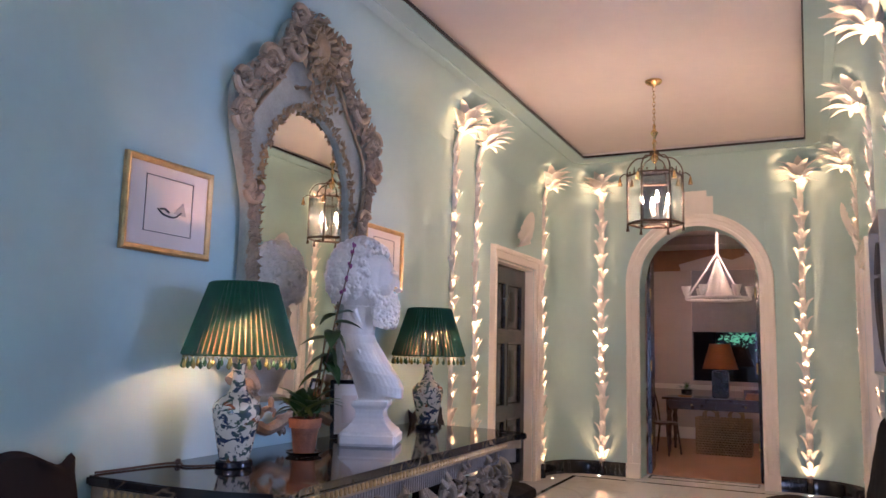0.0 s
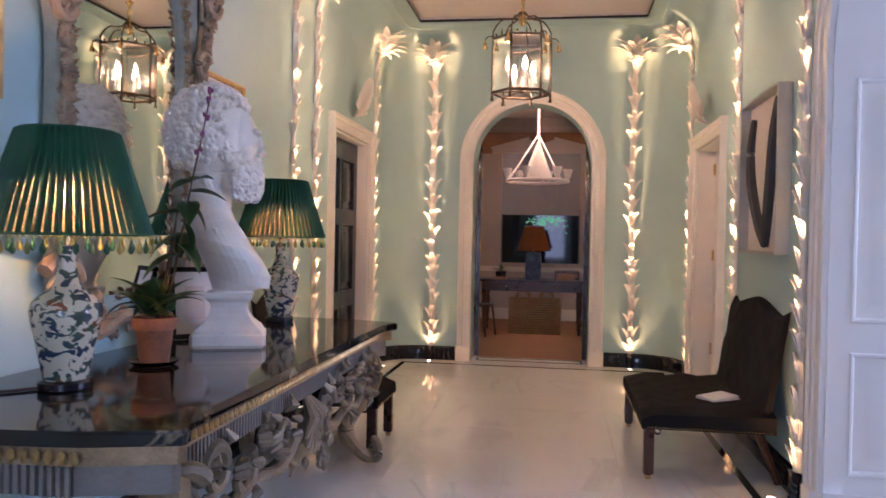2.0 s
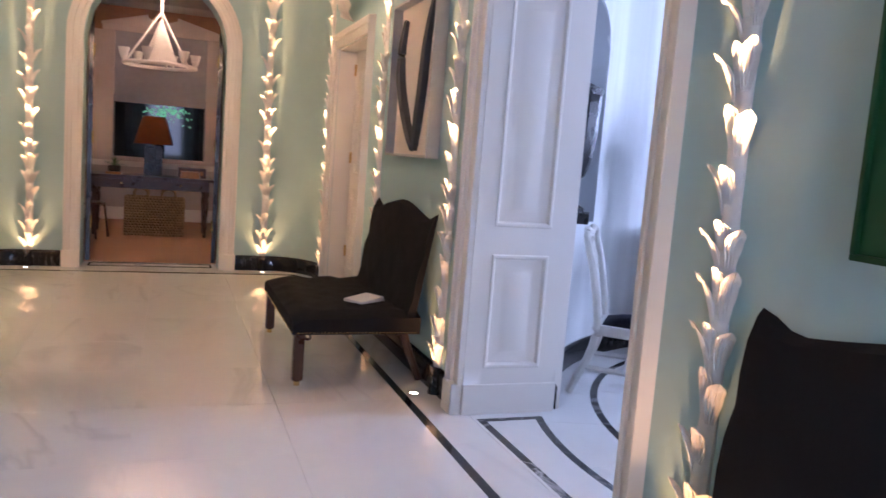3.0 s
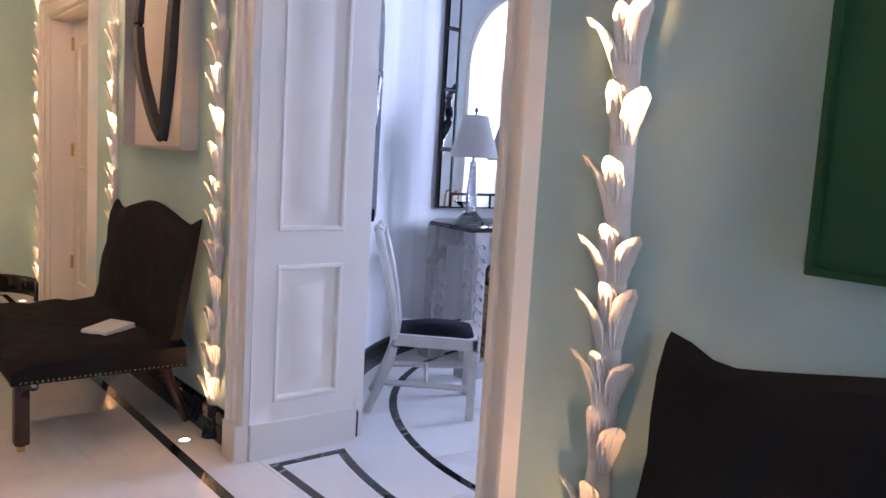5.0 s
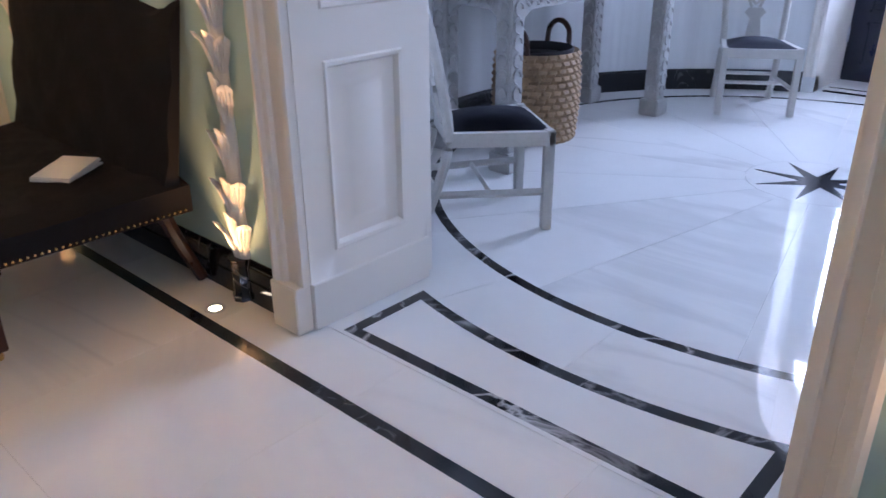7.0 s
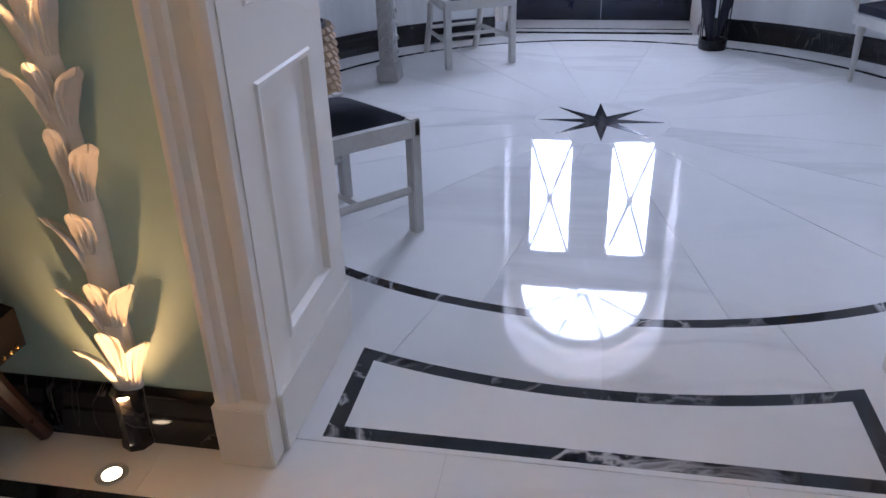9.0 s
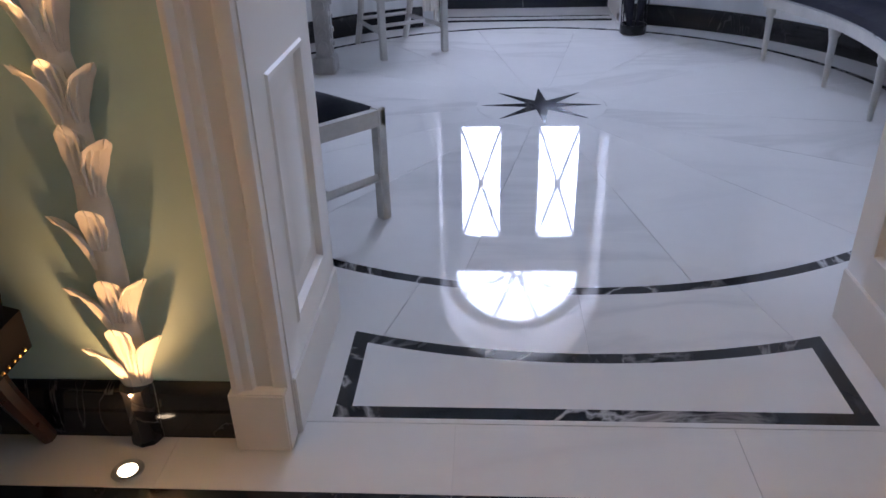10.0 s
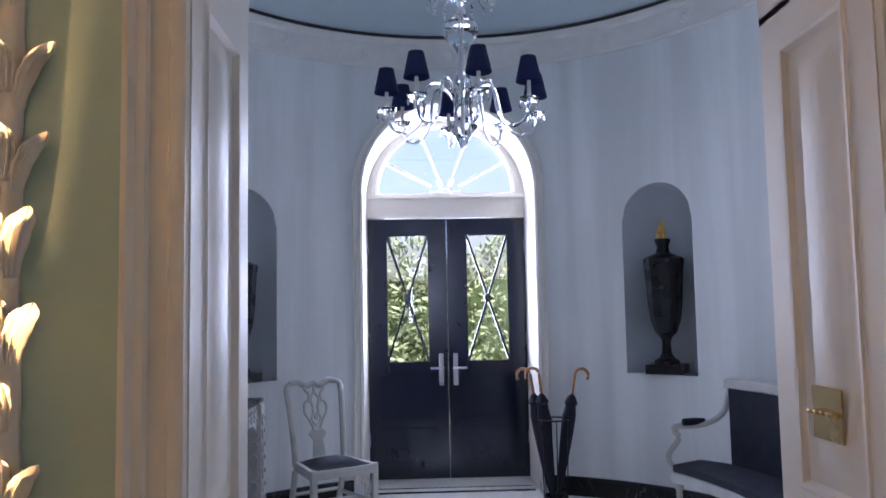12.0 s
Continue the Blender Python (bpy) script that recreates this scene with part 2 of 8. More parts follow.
# ---- hall: walls, cove, ceiling ----
ARCH_C, ARCH_H, ARCH_S = -1.18, 0.68, 2.33
wall("wall_west", lambda s: (XL, s, -1, 0), (YS + RAD, YN - RAD), 0.3, ZC, [(7.3, 8.55, 0, flat_head(2.42))], M_MINT)
wall("wall_east", lambda s: (XR, s, 1, 0), (YS + RAD, YN - RAD), 0.2, ZC,
     [(RY - 0.80, RY + 0.80, 0, arch_head(RY, 0.80, 2.4)), (7.3, 8.55, 0, flat_head(2.36))], M_MINT)
wall("wall_north", lambda s: (s, YN, 0, 1), (XL + RAD, XR - RAD), 0.35, ZC, [(ARCH_C - ARCH_H, ARCH_C + ARCH_H, 0, arch_head(ARCH_C, ARCH_H, ARCH_S))], M_MINT)
wall("wall_south", lambda s: (s, YS, 0, -1), (XL + RAD, XR - RAD), 0.3, ZC, [(-1.78, -0.62, 0.72, flat_head(2.7))], M_MINT)
CORNERS = ((XL + RAD, YN - RAD, 90), (XR - RAD, YN - RAD, 0), (XL + RAD, YS + RAD, 180), (XR - RAD, YS + RAD, 270))
for k, (cx, cy, a0) in enumerate(CORNERS):
    wall("wall_corner_%d" % (k + 1), lambda s, cx=cx, cy=cy: (cx + RAD * math.cos(s), cy + RAD * math.sin(s), math.cos(s), math.sin(s)),
         [radians(a0 + 90 * i / 30) for i in range(31)], 0.25, ZC, [], M_MINT)


def hall_ring(step=12):
    """The hall's rounded outline with inward normals, anticlockwise."""
    out = []
    for cx, cy, a0 in (CORNERS[1], CORNERS[0], CORNERS[2], CORNERS[3]):
        for i in range(step + 1):
            a = radians(a0 + 90 * i / step)
            out.append(((cx + RAD * math.cos(a), cy + RAD * math.sin(a), 0), (-math.cos(a), -math.sin(a), 0), (0, 0, 1)))
    return out


INSET = 0.46
cove = [(0, ZC)] + [(INSET * (1 - math.cos(a)), ZC + (ZT - ZC) * math.sin(a)) for a in (radians(90 * i / 10) for i in range(1, 11))]
bm = sweep(BM(), hall_ring(), cove[:8] + [(cove[7][0] + 0.004, cove[7][1] - 0.012), (cove[8][0], cove[8][1] - 0.010)] + cove[8:] + [(INSET, ZT + 0.012)], True)
structure("ceiling_cove", bm, M_MINT, 50)
bm = sweep(BM(), hall_ring(), [(INSET, ZT + 0.012), (INSET + 0.012, ZT + 0.012), (INSET + 0.012, ZT + 0.036), (INSET - 0.02, ZT + 0.036)], True)
structure("ceiling_edge_trim", bm, M_LINE)
bm = sweep(BM(), hall_ring(), [(INSET - 0.02, ZT + 0.036), (INSET - 0.02, ZTOP)], True)
structure("ceiling_tray_side", bm, M_CEIL)
bm = box(BM(), XL - 0.3, XR + 0.3, YS - 0.3, YN + 0.3, ZTOP, ZTOP + 0.1)
structure("ceiling", bm, M_CEIL)

# ---- round vestibule: wall, cornice, ceiling ----
NICHES = (-45.6, 45.6, 134.4)


def rot(s):
    return (RX + RR * math.cos(s), RY + RR * math.sin(s), math.cos(s), math.sin(s))


def rot_head(c, half, spring):
    """Arch head for an opening of the round wall: the sideways offset is measured along the chord."""
    return lambda s: spring + math.sqrt(max(0.0, half * half - (RR * math.sin(s - c)) ** 2))


HO = math.asin(0.80 / RR)
HD = math.asin(0.74 / RR)
HN = math.asin(0.30 / RR)
holes = [(math.pi - HO, math.pi + HO, 0, rot_head(math.pi, 0.80, 2.4)), (2 * math.pi - HD, 2 * math.pi + HD, 0, rot_head(2 * math.pi, 0.74, 2.58))]
for a in (314.4, 405.6, 134.4):
    holes.append((radians(a) - HN, radians(a) + HN, 1.01, rot_head(radians(a), 0.30, 2.22)))
ZR = 3.66
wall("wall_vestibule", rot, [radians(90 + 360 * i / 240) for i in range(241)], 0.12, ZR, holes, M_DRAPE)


def ring_frames(r, n=96, a0=0, a1=360, z=0):
    full = abs(a1 - a0) >= 360
    return [((RX + r * math.cos(a), RY + r * math.sin(a), z), (-math.cos(a), -math.sin(a), 0), (0, 0, 1)) for a in (radians(a0 + (a1 - a0) * i / n) for i in range(n if full else n + 1))]


bm = sweep(BM(), ring_frames(RR), [(-0.1, ZR), (0.012, ZR), (0.02, ZR + 0.02), (0.012, ZR + 0.035), (0.015, ZR + 0.2), (0.04, ZR + 0.215), (0.05, ZR + 0.25), (0.05, ZR + 0.262)], True)
structure("cornice_vestibule", bm, M_PLASTER)
bm = sweep(BM(), ring_frames(RR), [(0.05, ZR + 0.262), (0.058, ZR + 0.262), (0.058, ZR + 0.29), (0.03, ZR + 0.29)], True)
structure("ceiling_edge_vestibule", bm, M_LINE)
dome = [(RR - 0.03, ZR + 0.29)] + [(RR * 0.98 * math.cos(a), ZR + 0.29 + 0.45 * math.sin(a)) for a in (radians(12 * i) for i in range(1, 8))]
bm = lathe(BM(), [(r, z) for r, z in dome] + [(0.001, ZR + 0.75)], 64, Matrix.Translation((RX, RY, 0)))
bm.faces.ensure_lookup_table()
bm.faces.remove(bm.faces[-2])
structure("ceiling_vestibule", bm, M_BLUECEIL, 60)
bm = box(BM(), XR, 6.4, 1.2, 6.7, 4.5, 4.6)
structure("roof", bm, M_CEIL)

# niches in the round wall
for k, a in enumerate(NICHES):
    a = radians(a)
    m = Matrix.Translation((RX + RR * math.cos(a), RY + RR * math.sin(a), 0)) @ Matrix.Rotation(a, 4, "Z")
    bm = BM()
    rows = []
    cols = 12
    for j in range(12):
        if j < 6:
            z, r = 1.01 + (2.22 - 1.01) * j / 5, 0.30
        else:
            b = radians(90 * (j - 5) / 6)
            z, r = 2.22 + 0.30 * math.sin(b), max(0.30 * math.cos(b), 0.002)
        rows.append([bm.verts.new(m @ Vector((-0.045 * (abs(math.cos(t)) ** 2) * r / 0.3 + 0.03 + 0.27 * math.sin(t) * r / 0.3, -r * math.cos(t), z))) for t in (math.pi * i / cols for i in range(cols + 1))])
    for p, q in zip(rows, rows[1:]):
        for i in range(cols):
            bm.faces.new((p[i], p[i + 1], q[i + 1], q[i]))
    bm.faces.new(rows[0][::-1])
    structure("niche_%d" % (k + 1), bm, M_DRAPE, 60)

# ---- floor ----
bm = box(BM(), XL - 0.3, 6.3, YS - 0.3, YN + 0.36, -0.12, -0.004)
structure("floor_bed", bm, M_JOINT)

# ---- hall: casings, plinths, doors ----
def arch_frames(c, half, spring, plane, axis, out, foot=0.0, n=28):
    """Frames up one side of an arched opening, over it and down; out points from the wall into the room."""
    pts = [(c - half, foot, -1, 0), (c - half, spring, -1, 0)]
    pts += [(c - half * math.cos(a), spring + half * math.sin(a), -math.cos(a), math.sin(a)) for a in (math.pi * i / n for i in range(1, n))]
    pts += [(c + half, spring, 1, 0), (c + half, foot, 1, 0)]
    fr = []
    for s, z, ns, nz in pts:
        if axis == "x":
            fr.append(((s, plane, z), (ns, 0, nz), (0, out, 0)))
        else:
            fr.append(((plane, s, z), (0, ns, nz), (out, 0, 0)))
    return fr


CASING = [(0, 0), (0, 0.03), (0.012, 0.036), (0.03, 0.036), (0.036, 0.028), (0.075, 0.030), (0.08, 0.045), (0.10, 0.048), (0.112, 0.06), (0.125, 0.06), (0.13, 0)]


def wide(p, k):
    return [(a * k, b) for a, b in p]


def fix(bm):
    bmesh.ops.recalc_face_normals(bm, faces=bm.faces)
    return bm


structure("trim_arch_north", fix(sweep(BM(), arch_frames(ARCH_C, ARCH_H, ARCH_S, YN, "x", -1, 0.17), wide(CASING, 1.25))), M_WHITE)
structure("trim_arch_east", fix(sweep(BM(), arch_frames(RY, 0.77, 2.4, XR, "y", -1, 0.17), CASING)), M_WHITE)
for c, half, plane, ax in ((ARCH_C, ARCH_H, YN, "x"), (RY, 0.77, XR, "y")):
    for sgn in (-1, 1):
        w = 0.17 if ax == "x" else 0.137
        lo, hi = sorted((c + sgn * half, c + sgn * (half + w)))
        b = box(BM(), lo, hi, plane - 0.066, plane, 0, 0.172, 0.004) if ax == "x" else box(BM(), plane - 0.066, plane, lo, hi, 0, 0.172, 0.004)
        structure("trim_plinth", b, M_WHITE)
# shallow mint breakfront behind the head of the north arch
wall("wall_north_breakfront", lambda q: (q, YN - 0.028, 0, 1), (ARCH_C - 0.76, ARCH_C + 0.76), 0.027, ZC - 0.01, [(ARCH_C - 0.755, ARCH_C + 0.755, 2.2, arch_head(ARCH_C, 0.80, ARCH_S))], M_MINT, 2.2)
# stepped keystone over the north arch
bm = box(BM(), ARCH_C - 0.2, ARCH_C + 0.2, YN - 0.035, YN, 3.12, 3.36)
box(bm, ARCH_C - 0.13, ARCH_C + 0.13, YN - 0.05, YN - 0.036, 3.19, 3.43, 0.006)
structure("trim_keystone", bm, M_WHITE)


def square_casing(name, plane, out, y0, y1, head):
    fr = [((plane, y0, 0), (0, -1, 0), (out, 0, 0)), ((plane, y0, head), (0, -1, 1), (out, 0, 0)), ((plane, y1, head), (0, 1, 1), (out, 0, 0)), ((plane, y1, 0), (0, 1, 0), (out, 0, 0))]
    structure(name, fix(sweep(BM(), fr, CASING)), M_WHITE)


square_casing("trim_door_west", XL, 1, 7.3, 8.55, 2.42)
square_casing("trim_door_east", XR, -1, 7.3, 8.55, 2.36)


def panel_face(bm, w, h, panels, depth=0.012, m=None, t=0.04):
    """A leaf w wide and h high in the local xz plane, front at y = 0 facing -y, with sunk panels (x0, x1, z0, z1)."""
    xs = sorted({0, w} | {p[0] for p in panels} | {p[1] for p in panels})
    zs = sorted({0, h} | {p[2] for p in panels} | {p[3] for p in panels})
    vs = []

    def quad(a, b, c, d):
        v = [bm.verts.new(q) for q in (a, b, c, d)]
        vs.extend(v)
        bm.faces.new(v)

    for xa, xb in zip(xs, xs[1:]):
        for za, zb in zip(zs, zs[1:]):
            if any(p[0] <= xa and xb <= p[1] and p[2] <= za and zb <= p[3] for p in panels):
                continue
            quad((xa, 0, za), (xb, 0, za), (xb, 0, zb), (xa, 0, zb))
    for x0, x1, z0, z1 in panels:
        rims = [(0, 0), (0.006, -0.006), (0.018, -0.004), (0.028, depth), (0.075, depth), (0.10, depth * 0.35)]
        for (i0, d0), (i1, d1) in zip(rims, rims[1:]):
            a = [(x0 + i0, d0, z0 + i0), (x1 - i0, d0, z0 + i0), (x1 - i0, d0, z1 - i0), (x0 + i0, d0, z1 - i0)]
            b = [(x0 + i1, d1, z0 + i1), (x1 - i1, d1, z0 + i1), (x1 - i1, d1, z1 - i1), (x0 + i1, d1, z1 - i1)]
            for k in range(4):
                quad(a[k], a[(k + 1) % 4], b[(k + 1) % 4], b[k])
        i, d = rims[-1]
        quad((x0 + i, d, z0 + i), (x1 - i, d, z0 + i), (x1 - i, d, z1 - i), (x0 + i, d, z1 - i))
    for q in (((0, t, 0), (0, 0, 0), (0, 0, h), (0, t, h)), ((w, 0, 0), (w, t, 0), (w, t, h), (w, 0, h)), ((0, 0, h), (w, 0, h), (w, t, h), (0, t, h)), ((w, t, 0), (0, t, 0), (0, t, h), (w, t, h))):
        quad(*q)
    if m is not None:
        for v in vs:
            v.co = m @ v.co
    bmesh.ops.remove_doubles(bm, verts=bm.verts, dist=0.0003)
    return bm


# sash window added in the unseen south wall, to go with the fill lamp
sw_ = thing("window_south", pose(-1.2, YS - 0.2, 0.72), "tall white sash window added in the unseen south wall for fill light", "window")
tagged(sw_, kind="structure")
for x0, x1, z0, z1 in ((-0.58, -0.53, 0, 1.98), (0.53, 0.58, 0, 1.98), (-0.53, 0.53, 0, 0.06), (-0.53, 0.53, 1.92, 1.98), (-0.53, 0.53, 0.97, 1.01), (-0.015, 0.015, 0.06, 1.92)):
    part("frame_bar", box(BM(), x0, x1, -0.03, 0.03, z0, z1, 0.004), M_WHITE, sw_)
g = part("pane", box(BM(), -0.53, 0.53, -0.003, 0.003, 0.06, 1.92), M_GLASS, sw_, "clear glass", 0)
g.visible_shadow = False

# panelled reveals of the east opening
JD = 0.56
for sgn, nm in ((1, "jamb_north"), (-1, "jamb_south")):
    y = RY + sgn * 0.77
    if sgn > 0:
        m = Matrix.Translation((XR, y - 0.004, 0)) @ Matrix.Rotation(0, 4, "Z")
    else:
        m = Matrix.Translation((XR + JD, y + 0.004, 0)) @ Matrix.Rotation(math.pi, 4, "Z")
    panels = [(0.11, JD - 0.11, 0.26, 0.89), (0.11, JD - 0.11, 1.04, 2.28)]
    structure(nm, fix(panel_face(BM(), JD, 2.4, panels, 0.014, m, 0.03)), M_WHITE)
    b = BM()
    x0, x1 = (XR, XR + JD + 0.004)
    box(b, x0 + 0.002, x1, *sorted((y - sgn * 0.012, y + sgn * 0.02)), 0, 0.17, 0.003)
    structure("trim_jamb_plinth", b, M_WHITE)
    structure("wall_fill", box(BM(), XR + 0.19, XR + JD + 0.06, *sorted((y + sgn * 0.028, y + sgn * 0.6)), 0, 3.4), M_WHITE)
fr = arch_frames(RY, 0.77, 2.4, XR, "y", 1, 2.38)
structure("arch_soffit_east", fix(sweep(BM(), fr, [(-0.004, 0.002), (-0.004, JD), (0.03, JD), (0.03, 0.002)])), M_WHITE)

# baseboards of black marble
BASE = [(0, 0), (0.022, 0), (0.022, 0.135), (0.014, 0.15), (0.006, 0.162), (0, 0.162)]


def base_run(name, x0, y0, x1, y1, nx, ny):
    structure(name, fix(sweep(BM(), [((x0, y0, 0), (nx, ny, 0), (0, 0, 1)), ((x1, y1, 0), (nx, ny, 0), (0, 0, 1))], BASE)), M_BLACK)


E1 = RY + 0.77 + 0.137
E0 = RY - 0.77 - 0.137
base_run("baseboard", XR, E1, XR, 7.16, -1, 0)
base_run("baseboard", XR, 8.69, XR, YN - RAD, -1, 0)
base_run("baseboard", XR, YS + RAD, XR, E0, -1, 0)
base_run("baseboard", XL, YS + RAD, XL, 7.16, 1, 0)
base_run("baseboard", XL, 8.69, XL, YN - RAD, 1, 0)
base_run("baseboard", XL + RAD, YN, ARCH_C - ARCH_H - 0.17, YN, 0, -1)
base_run("baseboard", ARCH_C + ARCH_H + 0.17, YN, XR - RAD, YN, 0, -1)
base_run("baseboard", XL + RAD, YS, XR - RAD, YS, 0, 1)
for cx, cy, a0 in CORNERS:
    fr = [((cx + RAD * math.cos(a), cy + RAD * math.sin(a), 0), (-math.cos(a), -math.sin(a), 0), (0, 0, 1)) for a in (radians(a0 + 90 * i / 16) for i in range(17))]
    structure("baseboard", fix(sweep(BM(), fr, BASE)), M_BLACK)

# white linings of the two side doorways
for nm, x0, x1, head in (("west", XL - 0.298, XL - 0.002, 2.42), ("east", XR + 0.002, XR + 0.198, 2.36)):
    for y0, y1 in ((7.302, 7.322), (8.528, 8.548)):
        structure("trim_lining_" + nm, box(BM(), x0, x1, y0, y1, 0.002, head - 0.002, 0.003), M_WHITE)
    structure("trim_lining_" + nm, box(BM(), x0, x1, 7.323, 8.527, head - 0.022, head - 0.002, 0.003), M_WHITE)
# west door: black panelled leaf standing ajar into a side room
door = thing("door_west", pose(XL - 0.10, 7.325, 0.01), "black lacquered panelled door with a small brass knob", "door")
m = Matrix.Rotation(radians(90), 4, "Z")
pn = [(x0, x1, z0, z1) for x0, x1 in ((0.12, 0.56), (0.64, 1.08)) for z0, z1 in ((0.2, 0.72), (0.86, 1.55), (1.68, 2.2))]
part("leaf", fix(panel_face(BM(), 1.2, 2.385, pn, 0.02, m, 0.05)), M_DARKDOOR, door)
part("door_knob", lathe(BM(), [(0.03, 0), (0.03, 0.006), (0.01, 0.012), (0.01, 0.04), (0.028, 0.055), (0.03, 0.07), (0.02, 0.085), (0, 0.088)], 16, m @ pose(0.06, 0, 0.98, 90)), M_BRASS, door)
tagged(door, kind="structure")
structure("wall_side_room", box(BM(), XL - 2.2, XL - 2.1, 6.0, 9.8, 0, 3.0), M_WHITE)
structure("ceiling_side_room", box(BM(), XL - 2.2, XL - 0.3, 6.0, 9.8, 2.9, 3.0), M_CEIL)
structure("floor_side_room", box(BM(), XL - 2.2, XL - 0.3, 6.0, 9.8, -0.1, 0), M_MAHOG)
structure("wall_side_room_south", box(BM(), XL - 2.2, XL - 0.3, 5.9, 6.0, 0, 3.0), M_WHITE)
structure("wall_side_room_north", box(BM(), XL - 2.2, XL - 0.3, 9.8, 9.9, 0, 3.0), M_WHITE)
# east door: white leaf, shut, with brass hinges on its frame
door = thing("door_east", pose(XR + 0.17, 7.3, 0.01), "white painted panelled door with brass hinges", "door")
m = Matrix.Translation((0, 1.25, 0)) @ Matrix.Rotation(radians(-90), 4, "Z")
part("leaf", fix(panel_face(BM(), 1.25, 2.34, [(0.16, 1.09, 0.2, 1.0), (0.16, 1.09, 1.15, 2.15)], 0.014, m)), M_WHITE, door)
for hz in (0.32, 1.25, 2.1):
    part("hinge", box(BM(), -0.02, -0.004, 1.18, 1.245, hz, hz + 0.11, 0.003), M_BRASS, door, "brass butt hinge")
tagged(door, kind="structure")


# ---- hall: plaster palms with their floor uplights ----
def leaf_bm(length, width, curl, lobes=0, cup=0.3, droop=0.0):
    """An acanthus-like leaf: grows up along z from the origin, leans out along +x and curls at its tip."""
    bm = BM()
    n, k = 9, 6
    rows = []
    for i in range(n + 1):
        t = i / n
        w = width * (0.30 + 1.15 * t ** 0.7) * (1 - t ** 5) * (1 + 0.10 * math.cos(t * 19)) + 0.003
        out = curl * t ** 3.2 + 0.03 * length * t
        up = length * (t - droop * t ** 3)
        row = []
        for j in range(k + 1):
            s = j / k * 2 - 1
            rib = 0.10 * width * math.cos(s * math.pi * 4)
            row.append(bm.verts.new((out - cup * w * s * s * 0.5 + rib * (1 - t * 0.5), w * s, up - 0.25 * w * abs(s) * t)))
        rows.append(row)
    back = [[bm.verts.new(v.co + Vector((-0.008, 0, -0.003))) for v in r] for r in rows]
    for A, flip in ((rows, False), (back, True)):
        for a, b in zip(A, A[1:]):
            for j in range(k):
                q = (a[j], a[j + 1], b[j + 1], b[j])
                bm.faces.new(q[::-1] if flip else q)
    edge = [r[0] for r in rows] + rows[-1][1:] + [r[-1] for r in rows[::-1][1:]] + rows[0][::-1][1:-1]
    edgeb = [r[0] for r in back] + back[-1][1:] + [r[-1] for r in back[::-1][1:]] + back[0][::-1][1:-1]
    for i in range(len(edge)):
        j = (i + 1) % len(edge)
        bm.faces.new((edge[i], edge[j], edgeb[j], edgeb[i]))
    return fix(bm)


def wrap_leaf(r0, length, width, flare):
    """A ribbed acanthus leaf on an upright trunk of radius r0: lobed edge, deep fanned ribs, its tip curling out along +x."""
    bm = BM()
    n, k = 11, 28
    rows = []
    for i in range(n + 1):
        t = i / n
        lobes = 1 + 0.16 * abs(math.sin(t * 9.5 + 0.4)) * min(1, 2.5 * t)
        w = width * (0.34 + 0.80 * t ** 0.8) * math.sqrt(max(0.0, 1 - t ** 5)) * lobes + 0.004
        R = r0 + 0.004 + 0.012 * t + flare * t ** 1.6
        row = []
        for j in range(k + 1):
            q = j / k * 2 - 1
            rib = 0.0075 * math.cos(4 * math.pi * abs(q)) * min(1, 1.8 * t + 0.3)
            a = q * w / R
            rr = R + rib - 0.014 * q * q * t
            tip = 0.011 * math.cos(4 * math.pi * q) * max(0.0, t - 0.6) / 0.4
            row.append(bm.verts.new((rr * math.cos(a), rr * math.sin(a), length * (t - 0.22 * t ** 5) - 0.42 * w * q * q * t + tip)))
        rows.append(row)
    back = [[bm.verts.new(v.co + Vector((-0.008, 0, -0.004))) for v in r] for r in rows]
    for A, flip in ((rows, False), (back, True)):
        for a, b in zip(A, A[1:]):
            for j in range(k):
                q = (a[j], a[j + 1], b[j + 1], b[j])
                bm.faces.new(q[::-1] if flip else q)
    edge = [r[0] for r in rows] + rows[-1][1:] + [r[-1] for r in rows[::-1][1:]] + rows[0][::-1][1:-1]
    edgeb = [r[0] for r in back] + back[-1][1:] + [r[-1] for r in back[::-1][1:]] + back[0][::-1][1:-1]
    for i in range(len(edge)):
        j = (i + 1) % len(edge)
        bm.faces.new((edge[i], edge[j], edgeb[j], edgeb[i]))
    return fix(bm)


TRUNK = 0.030
SQUASH = 0.66      # the relief is flatter than a full round


def leaf_mesh(ang):
    bm = wrap_leaf(TRUNK, 0.155, 0.034, 0.060) if ang else wrap_leaf(TRUNK, 0.135, 0.032, 0.028)
    bm.transform(Matrix.Diagonal((SQUASH, 1, 1, 1)) @ Matrix.Rotation(radians(ang), 4, "Z"))
    return finish("leaf", fix(bm), M_PLASTER, 60)


LEAVES = {a: leaf_mesh(a) for a in (-70, -58, -46, 0, 46, 58, 70)}
FROND = finish("frond", leaf_bm(0.31, 0.036, 0.12, droop=0.16), M_PLASTER, 60)


